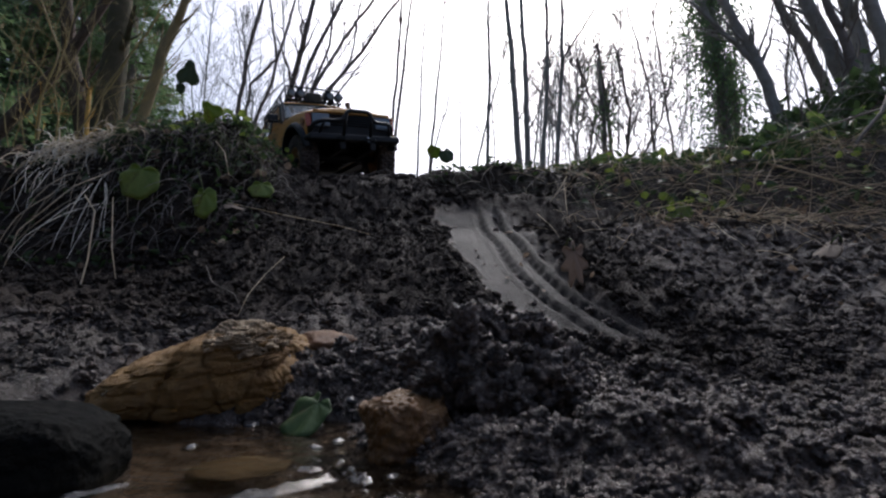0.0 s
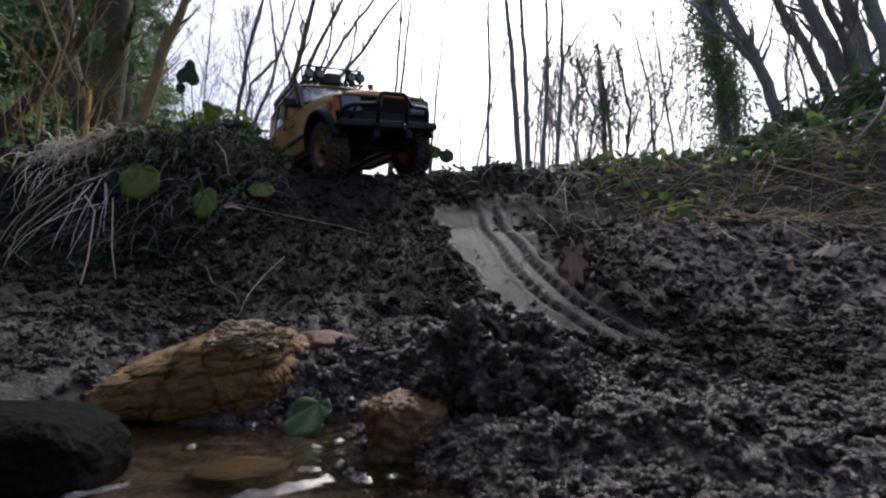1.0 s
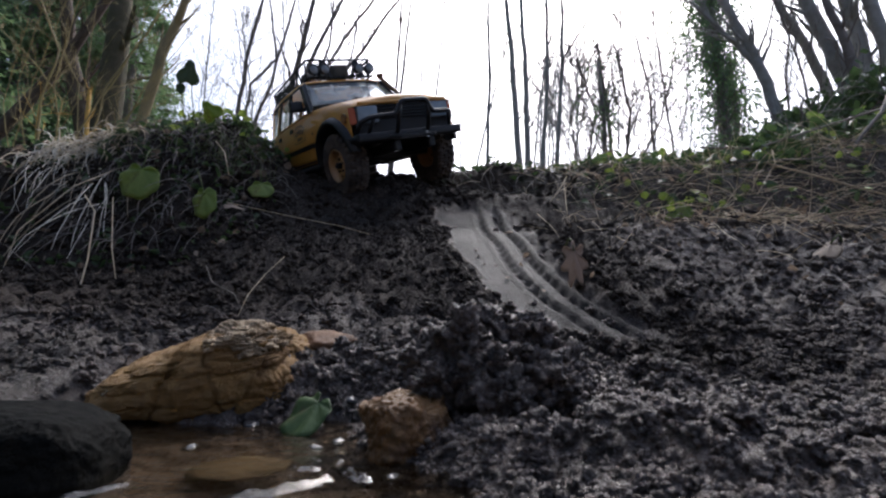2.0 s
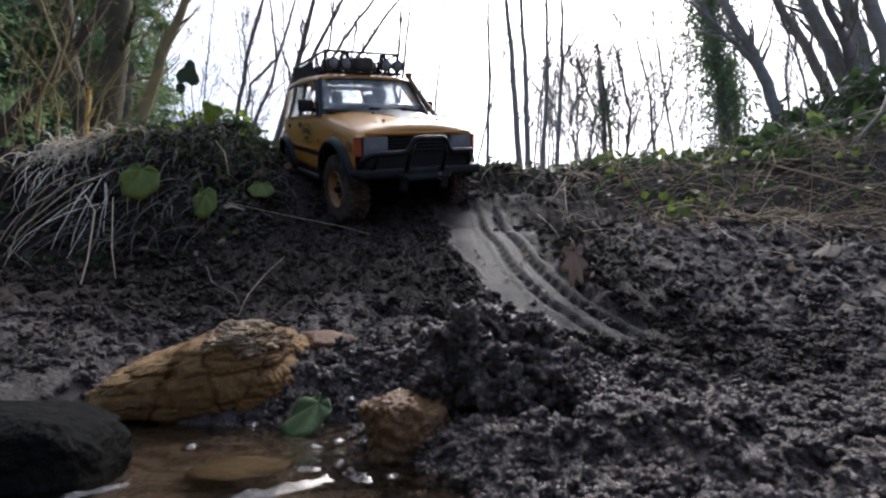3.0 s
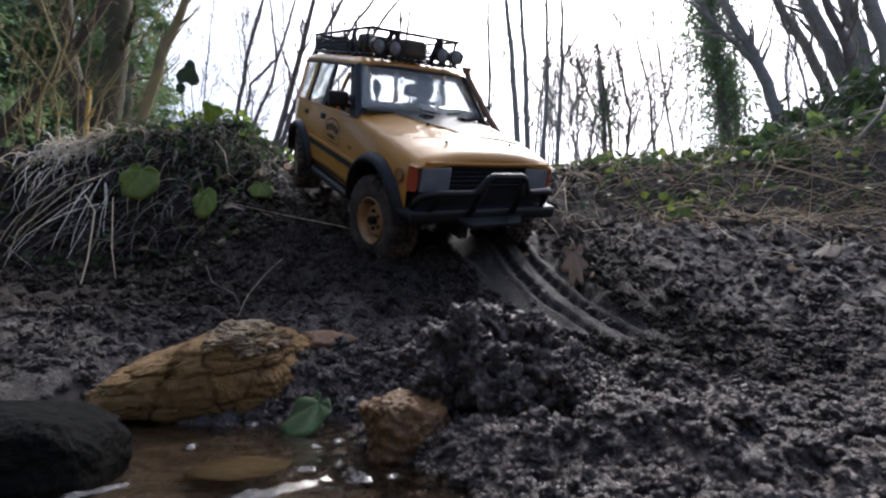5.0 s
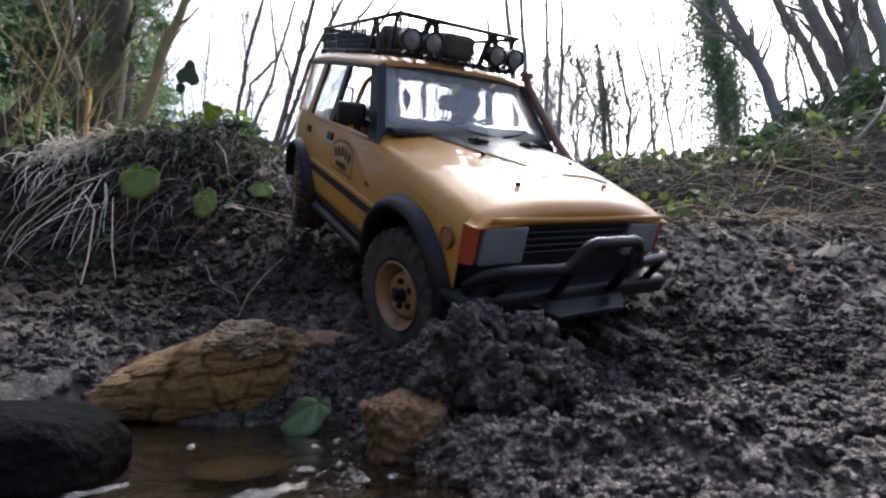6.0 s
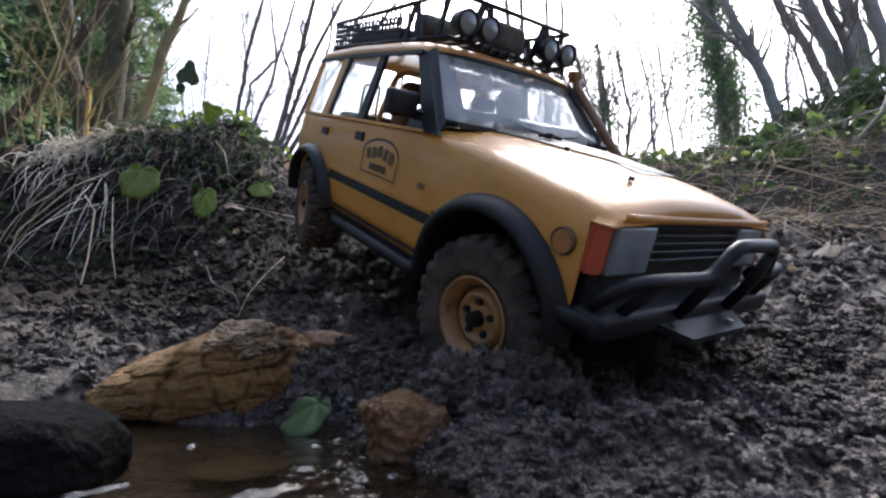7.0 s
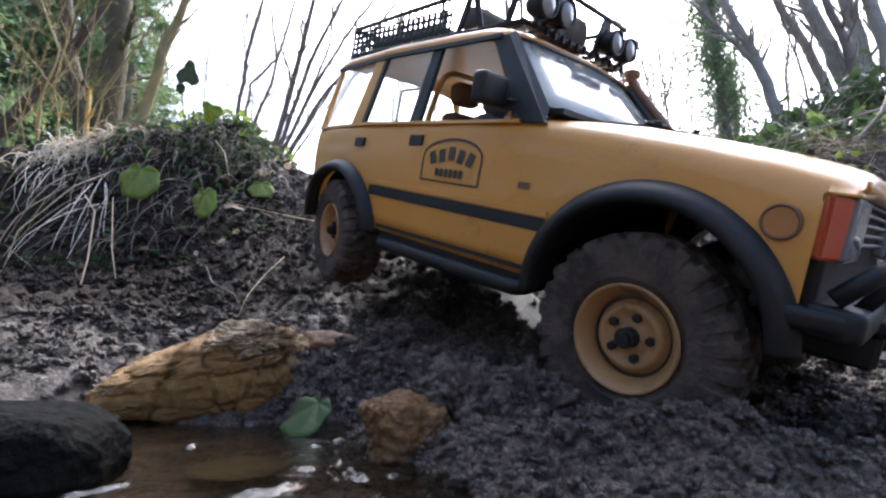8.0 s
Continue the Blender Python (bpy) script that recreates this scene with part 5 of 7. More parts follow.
strands("root_strands", "thin brown roots and stalks over the dark mound face", "roots", TWIG, [
    (380, rect(-.50, -.24, .63, .78, .006), toward(0, -.6, -.2, .7), (.03, .10), 1.6, .0007, .9),
    (200, rect(-.80, -.40, .57, .74, .004), toward(0, -.5, -.2, .9), (.02, .07), 1.5, .0007, 1.2),
    (150, rect(-.20, .24, .77, .90, .0), toward(.2, -.6, .1, .6), (.02, .07), 1.2, .0006, .8)], 4)
strands("mound_grass", "green grass growing on the mound and lip", "grass", GRASS, [
    (420, rect(-.50, -.28, .70, .90, 0), toward(0, -.2, .7, .5), (.02, .055), 1.6, .0007, .4),
    (120, rect(-.36, -.26, .70, .78, 0), toward(.2, -.7, .4, .4), (.02, .06), 2.2, .0006, .4),
    (120, rect(-.9, -.45, .74, .95, 0), toward(0, -.2, .8, .5), (.015, .05), 1.2, .0007, .4),
    (520, rect(-.03, .60, .86, 1.08, 0), toward(0, -.3, .6, .7), (.012, .04), 1.6, .0007, .6),
    (420, rect(.20, .95, .72, 1.0, 0), toward(.1, -.4, .4, .7), (.02, .055), 1.8, .0006, .6)], 5)
strands("slope_straw", "dead grass stalks and thin sticks lying on the slope", "dead grass", STRAW, [
    (640, rect(.16, .85, .66, 1.0, .006), toward(0, -.4, .1, .8), (.03, .11), .7, .0005, .8),
    (460, rect(.36, 1.10, .66, 1.05, .014), toward(-.3, -.2, .1, .8), (.05, .17), .6, .0006, .8),
    (60, rect(.05, .40, .80, .95, .002), toward(0, -.6, -.1, .6), (.03, .08), .8, .0006, .5),
    (34, rect(.15, .55, .55, .75, .002), toward(0, -.3, .0, .8), (.02, .06), .4, .0005, .5)], 6)
strands("slope_twigs", "dark twigs and bramble stems over the slope", "twigs", TWIG, [
    (460, rect(.16, 1.05, .70, 1.08, .008), toward(0, -.2, .2, .8), (.03, .13), .9, .0006, 1.3),
    (60, rect(.60, 1.15, .90, 1.12, .01), toward(-.4, -.2, .3, .6), (.10, .30), .8, .0014, .8),
    (50, rect(-.20, .25, .84, .98, .004), toward(0, -.3, .3, .7), (.03, .09), 1.0, .0006, .8)], 7)


def leaf_scatter(name, label, material, rows, seed):
    """Small five-cornered leaves, each its own bent blade."""
    rs = np.random.RandomState(seed)
    V, Fc = [], []
    shape = np.array([(0, 0, 0), (.45, .30, .06), (.34, .78, .03), (0, 1.0, -.05), (-.34, .78, .03), (-.45, .30, .06), (0, .5, -.03)])
    for n, place, lo, hi, flat in rows:
        for _ in range(n):
            x, y, up = place(rs)
            s = rs.uniform(lo, hi)
            e = np.array(Euler((rs.normal(flat, .6), rs.normal(0, .6), rs.rand() * 6.28)).to_matrix())
            b = len(V)
            for p in shape * s * np.array([1, 1, 1 + rs.rand() * 3]):
                V.append(tuple(e @ p + np.array([x, y, gz(x, y) + up + .001])))
            Fc += [(b, b + 1, b + 6), (b + 1, b + 2, b + 6), (b + 2, b + 3, b + 6), (b + 3, b + 4, b + 6), (b + 4, b + 5, b + 6), (b + 5, b, b + 6)]
    return tagged(pydata(name, V, Fc, material, smooth=False), label, "leaves", kind="stuff")


leaf_scatter("ivy_leaves", "dark ivy leaves covering the lip and mound", LEAF_DARK, [
    (420, rect(.60, 1.25, .92, 1.25, .05), .016, .034, .4), (200, rect(.25, .70, .86, 1.05, .02), .010, .024, .3), (420, rect(-.50, -.27, .66, .92, .012), .006, .016, .4), (420, rect(-.70, -.24, .58, .73, .006), .005, .012, .5),
    (160, rect(-.02, .25, .85, 1.0, .012), .006, .014, .3), (260, rect(.22, .9, .74, 1.0, .012), .006, .018, .3), (160, rect(-1.0, -.48, .74, 1.0, .015), .010, .022, .4)], 21)
leaf_scatter("green_leaves", "bright green weed leaves on the slope", LEAF, [
    (60, rect(.25, .75, .80, 1.02, .02), .010, .022, .5), (26, rect(.30, .45, .74, .80, .01), .010, .016, .6), (50, rect(-.45, -.28, .74, .88, .02), .010, .02, .5), (30, rect(.7, 1.1, .95, 1.1, .06), .014, .03, .5)], 22)
leaf_scatter("dead_leaves", "small brown dead leaves on the slope", LEAF_DEAD, [
    (520, rect(.22, 1.0, .62, 1.0, .008), .004, .013, .2), (420, rect(-.9, -.25, .56, .90, .006), .005, .014, .3), (40, rect(.05, .6, .45, .62, .003), .005, .012, .1)], 23)


# ---------------- bare winter trees ----------------
def tree_limbs(rs, pts, r0, r1, twig, reach, depth, V, Fc, start=.3, least=0.0):
    """Side branches along a stem, with finer ones on them."""
    pts = [Vector(p) for p in pts]
    length = sum((b - a).length for a, b in zip(pts, pts[1:]))
    for _ in range(twig):
        f = start + (1 - start) * rs.rand()
        s = f * (len(pts) - 1)
        i = min(int(s), len(pts) - 2)
        p = pts[i].lerp(pts[i + 1], s - i)
        d = (pts[i + 1] - pts[i]).normalized()
        side = Vector(rs.normal(0, 1, 3))
        side = (side - d * side.dot(d)).normalized()
        w = (d * rs.uniform(.5, 1.1) + side * rs.uniform(.45, .9) + Vector((0, 0, .25))).normalized()
        ln = length * reach * (1.15 - f) * rs.uniform(.5, 1.2)
        r = max((r0 + (r1 - r0) * f) * rs.uniform(.25, .45), r1 * .25, least)
        q, line = p.copy(), [p.copy()]
        for k in range(5):
            w = (w + Vector(rs.normal(0, .16, 3)) + Vector((0, 0, .06))).normalized()
            q = q + w * ln / 5
            line.append(q.copy())
        tube_data(line, list(np.linspace(r, max(r * .25, least * .7), 6)), 4 if depth < 2 else 5, V, Fc, cap=False)
        if depth > 1:
            tree_limbs(rs, line, r, r * .3, 5 + rs.randint(5), .5, depth - 1, V, Fc, .25, least)


def winter_tree(pts, r0, r1, twig=10, reach=.35, seed=1, bark=BARK_DARK, label="thin bare winter tree stem", name="bare_tree", depth=2, group="bare stems behind the bank", start=.3):
    rs = np.random.RandomState(seed)
    thing = empty(name, Matrix.Translation(pts[0]))
    tagged(thing, label, "tree", group)
    o = Vector(pts[0])
    path = []
    pts = [Vector(p) - o for p in pts]
    for a, b in zip(pts, pts[1:]):
        for k in range(4):
            path.append(a.lerp(b, k / 4))
    path.append(pts[-1])
    wob = (pts[-1] - pts[0]).length * .0016
    path = [p + Vector(rs.normal(0, wob, 3)) if 0 < i < len(path) - 1 else p for i, p in enumerate(path)]
    tube("trunk", path, list(np.linspace(r0, r1, len(path))), bark, thing, 10)
    if twig:
        V, Fc = [], []
        tree_limbs(rs, path, r0, r1, twig, reach, depth, V, Fc, start, o.y * .00034)
        pydata("crown", V, Fc, bark, thing)["kind"] = "stuff"
    return thing


def needle_crown(thing, rs, trunk_h, spread, n, clump, material, z0=.1):
    """A crown of many small drooping sprays on whorled boughs."""
    V, Fc, BV, BF = [], [], [], []
    for _ in range(n):
        h = trunk_h * (z0 + (1 - z0) * rs.rand() ** 1.1)
        a = rs.rand() * 2 * math.pi
        ln = spread * (1.08 - h / trunk_h) * rs.uniform(.5, 1.1) + .05
        root = Vector((0, 0, h))
        tip = Vector((math.cos(a) * ln, math.sin(a) * ln, h + ln * rs.uniform(-.35, .25)))
        tube_data([root, root.lerp(tip, .5) + Vector((0, 0, .06 * ln)), tip], [.012, .008, .003], 4, BV, BF, cap=False)
        for _k in range(clump):
            f = rs.uniform(.25, 1.0)
            p = root.lerp(tip, f) + Vector(rs.normal(0, .05 * spread, 3))
            d = Vector((math.cos(a) + rs.normal(0, .6), math.sin(a) + rs.normal(0, .6), -.7 + rs.normal(0, .4))).normalized()
            s = rs.uniform(.026, .066) * spread
            u = d.cross(Vector(rs.normal(0, 1, 3))).normalized() * s * .15
            b = len(V)
            V.extend([tuple(p), tuple(p + d * s * .5 + u), tuple(p + d * s), tuple(p + d * s * .5 - u)])
            Fc.append((b, b + 1, b + 2, b + 3))
    pydata("bough_frame", BV, BF, BARK_DARK, thing)["kind"] = "stuff"
    pydata("crown", V, Fc, material, thing, smooth=False)


def conifer(x, y, h, spread, n, seed):
    rs = np.random.RandomState(seed)
    z = gz(x, y)
    thing = tagged(empty("conifer", pose(x, y, z)), "dense dark green evergreen tree", "tree", "evergreens")
    tube("trunk", [(0, 0, 0), (.02, .01, h * .5), (0, 0, h)], [.07, .05, .01], BARK_DARK, thing, 10)
    needle_crown(thing, rs, h, spread, int(n * 1.7), 230, CONIFER, .02)


def ivy_tree(pts, r, spread, n, seed, label="slender tree overgrown with hanging ivy"):
    rs = np.random.RandomState(seed)
    o = Vector(pts[0])
    thing = tagged(empty("ivy_tree", Matrix.Translation(o)), label, "tree")
    P = [Vector(p) - o for p in pts]
    tube("trunk", P, list(np.linspace(r, r * .5, len(P))), BARK_DARK, thing, 8)
    V, Fc, BV, BF = [], [], [], []
    for _ in range(n):
        s = rs.rand() * (len(P) - 1)
        i = min(int(s), len(P) - 2)
        c = P[i].lerp(P[i + 1], s - i)
        w = spread * (.5 + .8 * abs(math.sin(s * 9.0 + seed)) * rs.rand())
        e = c + Vector((rs.normal(0, w), rs.normal(0, w), rs.normal(0, .1)))
        tube_data([c, c.lerp(e, .6) + Vector((0, 0, .04)), e, e - Vector((0, 0, rs.uniform(.05, .25)))], [.006, .004, .003, .002], 3, BV, BF, cap=False)
        for _k in range(20):
            p = e + Vector((rs.normal(0, .035), rs.normal(0, .035), -rs.uniform(-.03, .28)))
            z = rs.uniform(.014, .029)
            u, v = Vector(rs.normal(0, 1, 3)).normalized() * z, Vector((rs.normal(0, .5), rs.normal(0, .5), -1)).normalized() * z * 1.3
            b = len(V)
            V.extend([tuple(p), tuple(p + v * .5 + u * .5), tuple(p + v), tuple(p + v * .5 - u * .5)])
            Fc.append((b, b + 1, b + 2, b + 3))
    pydata("ivy_vine", BV, BF, TWIG, thing)["kind"] = "stuff"
    pydata("ivy_foliage", V, Fc, CONIFER, thing, smooth=False)


def ivy_bush(x, y, z, rx, ry, rz, n, seed):
    """A low dome of ivy over a stump, down to the ground."""
    rs = np.random.RandomState(seed)
    g = gz(x, y)
    thing = tagged(empty("ivy_bush", pose(x, y, g)), "dark ivy and bramble heaped over a stump", "bush", "ivy heaps")
    top = z - g + rz
    bm = bmesh.new()
    bmesh.ops.create_icosphere(bm, subdivisions=4, radius=1)
    for v in bm.verts:
        k = .80 + .25 * noise.noise(v.co * 2.3 + Vector((seed, 0, 0)))
        v.co = Vector((v.co.x * rx * k, v.co.y * ry * k, max(v.co.z, -.02) * top * k))
    part("stump", bm, BARK_LEFT, thing, smooth=True)
    V, Fc, BV, BF = [], [], [], []
    for _ in range(n):
        d = Vector(rs.normal(0, 1, 3)).normalized()
        d.z = abs(d.z)
        c = Vector((d.x * rx, d.y * ry, d.z * top)) * rs.uniform(.80, 1.12)
        for _k in range(5):
            p = c + Vector(rs.normal(0, .03, 3))
            s = rs.uniform(.022, .045)
            u, w = Vector(rs.normal(0, 1, 3)).normalized() * s, (d * .5 + Vector(rs.normal(0, .6, 3)) - Vector((0, 0, .5))).normalized() * s * 1.2
            b = len(V)
            V.extend([tuple(p), tuple(p + w * .5 + u * .5), tuple(p + w), tuple(p + w * .5 - u * .5)])
            Fc.append((b, b + 1, b + 2, b + 3))
        if rs.rand() < .14:
            strand_data(c, (d.x + rs.normal(0, .4), d.y + rs.normal(0, .4), .5), rs.uniform(.12, .4), 1.4, .004, rs, BV, BF, wob=.8)
    pydata("foliage", V, Fc, LEAF_DARK, thing, smooth=False)["kind"] = "stuff"
    pydata("bramble", BV, BF, TWIG, thing)["kind"] = "stuff"


# ---------------- single leaves, stalks and sticks ----------------
broad_leaf(-0.3974, 0.6400, 0.2559, 0.0485, 0.0485, -12, 8, 6, (-0.4084, 0.7000, 0.3039), LEAF, "large round green leaf hanging over the mound", 1, 0, 0.18)
broad_leaf(-0.3054, 0.6250, 0.2215, 0.0316, 0.0416, -10, -4, -8, (-0.3471, 0.6800, 0.2681), LEAF, "round green hairy leaf on a thin stalk", 2, 0, 0.18)
broad_leaf(-0.2528, 0.6800, 0.2478, 0.0328, 0.0281, -30, 0, 10, (-0.2693, 0.7200, 0.2761), LEAF, "small round bright green leaf on the bank", 3, 0, 0.18)
broad_leaf(-0.3740, 0.7000, 0.4319, 0.0289, 0.0402, 5, 10, 35, (-0.3817, 0.7400, 0.3449), LEAF_DARK, "upright withered leaf on a tall stalk", 4, 3, 0.30)
broad_leaf(-0.3415, 0.6900, 0.3657, 0.0317, 0.0317, 20, -20, -15, (-0.3774, 0.7400, 0.3449), LEAF, "torn green leaf on a tall stalk", 5, 3, 0.25)
broad_leaf(-0.3926, 0.7100, 0.4084, 0.0130, 0.0163, 0, 0, 20, (-0.3948, 0.7400, 0.3449), LEAF_DARK, "small dark leaf on a tall stalk", 6, 0, 0.18)
broad_leaf(-0.0141, 0.8600, 0.3627, 0.0257, 0.0237, 30, 20, 0, (-0.0195, 0.8800, 0.3453), LEAF, "small green leaf at the turf edge", 7, 0, 0.18)
broad_leaf(0.0030, 0.8600, 0.3565, 0.0276, 0.0257, -10, -30, 20, (-0.0144, 0.8800, 0.3421), LEAF_DARK, "small dark leaf at the turf edge", 8, 0, 0.18)
broad_leaf(0.3653, 0.7400, 0.2293, 0.0255, 0.0238, -20, 10, 0, (0.3766, 0.7800, 0.2202), LEAF, "yellow-green weed leaf on the slope", 9, 0, 0.18)
broad_leaf(0.4067, 0.7700, 0.2498, 0.0248, 0.0195, -50, 0, 30, (0.4102, 0.8000, 0.2384), LEAF, "yellow-green weed leaf on the slope", 10, 0, 0.18)
broad_leaf(0.3450, 0.7400, 0.2181, 0.0204, 0.0170, -40, 0, -30, (0.3766, 0.7800, 0.2202), LEAF, "yellow-green weed leaf on the slope", 11, 0, 0.18)
broad_leaf(0.5952, 0.9000, 0.3681, 0.0310, 0.0310, -30, 0, 0, (0.6184, 0.9300, 0.3559), LEAF, "green weed leaf on the slope", 12, 0, 0.18)
broad_leaf(0.4882, 0.8600, 0.2873, 0.0395, 0.0355, -40, 10, 0, (0.5149, 0.9000, 0.2819), LEAF_DARK, "bluish dark leaf on the slope", 13, 0, 0.18)
broad_leaf(-0.2569, 0.6000, 0.1994, 0.0234, 0.0124, -60, 0, 40, (-0.2780, 0.6300, 0.1990), LEAF_DEAD, "pale dead leaf scrap on the bank", 14, 3, 0.18)
broad_leaf(-0.0690, 0.2870, 0.0150, 0.0310, 0.0300, -48, 10, -50, (-0.0672, 0.2875, 0.0161), LEAF_WET, "wet pale green leaf stuck at the water's edge", 15, 0, 0.05)
broad_leaf(0.1218, 0.4620, 0.1233, 0.0223, 0.0414, -14, 0, -8, (0.1204, 0.4900, 0.1317), LEAF_DRY, "dry lobed brown leaf standing in the mud", 16, 7, 0.30)
broad_leaf(0.4568, 0.5850, 0.1483, 0.0336, 0.0443, -55, 0, -70, (0.4825, 0.6000, 0.1533), LEAF_DEAD, "dry pale brown leaf lying on mud", 17, 3, 0.15)
broad_leaf(0.5432, 0.7000, 0.2079, 0.0113, 0.0209, -30, 0, 10, (0.5608, 0.7200, 0.2163), LEAF_DEAD, "small pale dead leaf", 18, 0, 0.18)
tagged(tube("twig", rounded([(-0.1612, 0.3950, 0.0599), (-0.1622, 0.4200, 0.0814), (-0.1631, 0.4600, 0.1016), (-0.1594, 0.5000, 0.1223)], .004, 3), 0.00028, STRAW, None, 6), "thin pale twig standing in the mud", "twig")
tagged(tube("twig", rounded([(-0.2181, 0.4600, 0.1094), (-0.2027, 0.4400, 0.0923), (-0.1781, 0.4300, 0.0819), (-0.1646, 0.4100, 0.0695)], .004, 3), 0.00037, TWIG, None, 6), "thin bent brown twig in the mud", "twig")
tagged(tube("twig", rounded([(-0.1963, 0.4000, 0.0679), (-0.1853, 0.4000, 0.0715), (-0.1692, 0.3950, 0.0626)], .004, 3), 0.00037, TWIG, None, 6), "thin curved root by the rock", "twig")
tagged(tube("twig", rounded([(-0.2654, 0.6000, 0.2023), (-0.1956, 0.6000, 0.1867), (-0.1232, 0.5850, 0.1699), (-0.0839, 0.5700, 0.1572)], .004, 3), 0.00037, STRAW, None, 6), "long thin straw across the bank", "twig")
tagged(tube("twig", rounded([(0.0135, 0.8300, 0.3240), (0.0588, 0.7700, 0.2681), (0.0911, 0.7450, 0.2472), (0.1283, 0.7600, 0.2609), (0.1789, 0.8500, 0.3202)], .004, 3), 0.00043, TWIG, None, 6), "looping bramble stem under the turf", "twig")
tagged(tube("twig", rounded([(0.1182, 0.6200, 0.1924), (0.1268, 0.5800, 0.1690), (0.1292, 0.5500, 0.1506)], .004, 3), 0.00037, STRAW, None, 6), "short pale stalk in the mud", "twig")
tagged(tube("twig", rounded([(0.1559, 0.7200, 0.2290), (0.1786, 0.7500, 0.2582), (0.2008, 0.7900, 0.2905)], .004, 3), 0.00050, STRAW, None, 6), "short pale stalk on the slope", "twig")
tagged(tube("twig", rounded([(0.1883, 0.7600, 0.2699), (0.1712, 0.6800, 0.2116), (0.1612, 0.6400, 0.1840)], .004, 3), 0.00043, STRAW, None, 6), "short pale stalk on the slope", "twig")
tagged(tube("branch", rounded([(0.5068, 0.9500, 0.3944), (0.6049, 0.9300, 0.3874), (0.7098, 0.9200, 0.4198), (0.8538, 0.9200, 0.4653), (0.9642, 0.9500, 0.4904)], .004, 3), 0.0022, TWIG, None, 6), "long grey branch lying over the slope", "twig")
tagged(tube("branch", rounded([(0.7347, 0.8800, 0.3484), (0.7656, 0.8800, 0.3934), (0.8070, 0.8800, 0.4368), (0.8537, 0.9000, 0.5016)], .004, 3), 0.0035, TWIG, None, 6), "stout grey branch leaning on the bank", "twig")
tagged(tube("branch", rounded([(0.5308, 0.9000, 0.3517), (0.6378, 0.8600, 0.3419), (0.7088, 0.8600, 0.3492), (0.7475, 0.8200, 0.3110)], .004, 3), 0.0016, TWIG, None, 6), "long grey branch lying over the slope", "twig")
tagged(tube("branch", rounded([(0.5769, 0.8600, 0.3336), (0.6244, 0.8200, 0.3012), (0.6552, 0.7800, 0.2708), (0.6878, 0.7600, 0.2519)], .004, 3), 0.0013, STRAW, None, 6), "long pale stalk lying over the slope", "twig")
tagged(tube("twig", rounded([(0.5134, 0.8000, 0.2620), (0.5550, 0.8300, 0.3041), (0.5891, 0.8600, 0.3357), (0.6125, 0.9000, 0.3735)], .004, 3), 0.00074, STRAW, None, 6), "pale forked stalk on the slope", "twig")
tagged(tube("twig", rounded([(0.5055, 0.6200, 0.1550), (0.5623, 0.6500, 0.1821), (0.6364, 0.6800, 0.1997)], .004, 3), 0.00074, TWIG, None, 6), "curved brown root on the slope", "twig")
tagged(tube("twig", rounded([(-0.1979, 0.3000, 0.0165), (-0.1934, 0.3100, 0.0243), (-0.1934, 0.3150, 0.0271)], .004, 3), 0.00062, STRAW, None, 6), "short pale stick by the ochre rock", "twig")
tagged(tube("twig", rounded([(-0.4830, 0.5500, 0.1191), (-0.4898, 0.5700, 0.1618), (-0.4692, 0.6200, 0.2275), (-0.4578, 0.6800, 0.2681)], .004, 3), 0.00068, STRAW, None, 6), "long dry stalk bent over the bank", "twig")
tagged(tube("twig", rounded([(-0.3626, 0.5000, 0.0855), (-0.3850, 0.5400, 0.1241), (-0.4246, 0.6000, 0.1903), (-0.4537, 0.6200, 0.2165)], .004, 3), 0.00087, STRAW, None, 6), "long dry stalk hanging from the bank", "twig")
tagged(tube("twig", rounded([(-0.3394, 0.5200, 0.1011), (-0.3731, 0.5600, 0.1393), (-0.4176, 0.6200, 0.2128)], .004, 3), 0.00062, STRAW, None, 6), "dry stalk hanging from the bank", "twig")
tagged(tube("twig", rounded([(-0.2816, 0.6400, 0.2482), (-0.3022, 0.6700, 0.2893), (-0.3299, 0.7000, 0.3166)], .004, 3), 0.00062, STRAW, None, 6), "pale stalk drooping over the mound", "twig")
tagged(tube("twig", rounded([(-0.3340, 0.7000, 0.3295), (-0.3675, 0.6900, 0.3172), (-0.4045, 0.7100, 0.3421), (-0.4468, 0.7200, 0.3284)], .004, 3), 0.00074, TWIG, None, 6), "dark arching twig over the mound", "twig")


# ---------------- the trees, from the water's side outward ----------------
# left: leaning olive trunk, mossy trunk, fallen stem, evergreens behind
winter_tree([(-1.601, 2.400, 0.335), (-1.524, 2.400, 0.969), (-1.439, 2.400, 1.390), (-1.332, 2.400, 1.703), (-1.294, 2.400, 1.813)], 0.0327, 0.0149, 17, 0.25, 101, BARK_OLIVE, label="slim leaning tree with olive-yellow bark")
winter_tree([(-1.847, 2.600, 0.335), (-1.829, 2.600, 1.045), (-1.809, 2.600, 1.501), (-1.808, 2.600, 1.840), (-1.808, 2.600, 1.959)], 0.0869, 0.0395, 15, 0.30, 102, MOSSY, label="thick rough mossy tree trunk")
winter_tree([(-1.960, 2.800, 0.335), (-2.084, 2.800, 1.121), (-2.213, 2.800, 1.576), (-2.279, 2.800, 1.977), (-2.302, 2.800, 2.118)], 0.0589, 0.0268, 15, 0.30, 103, BARK_LEFT, label="dark tree trunk among evergreens")
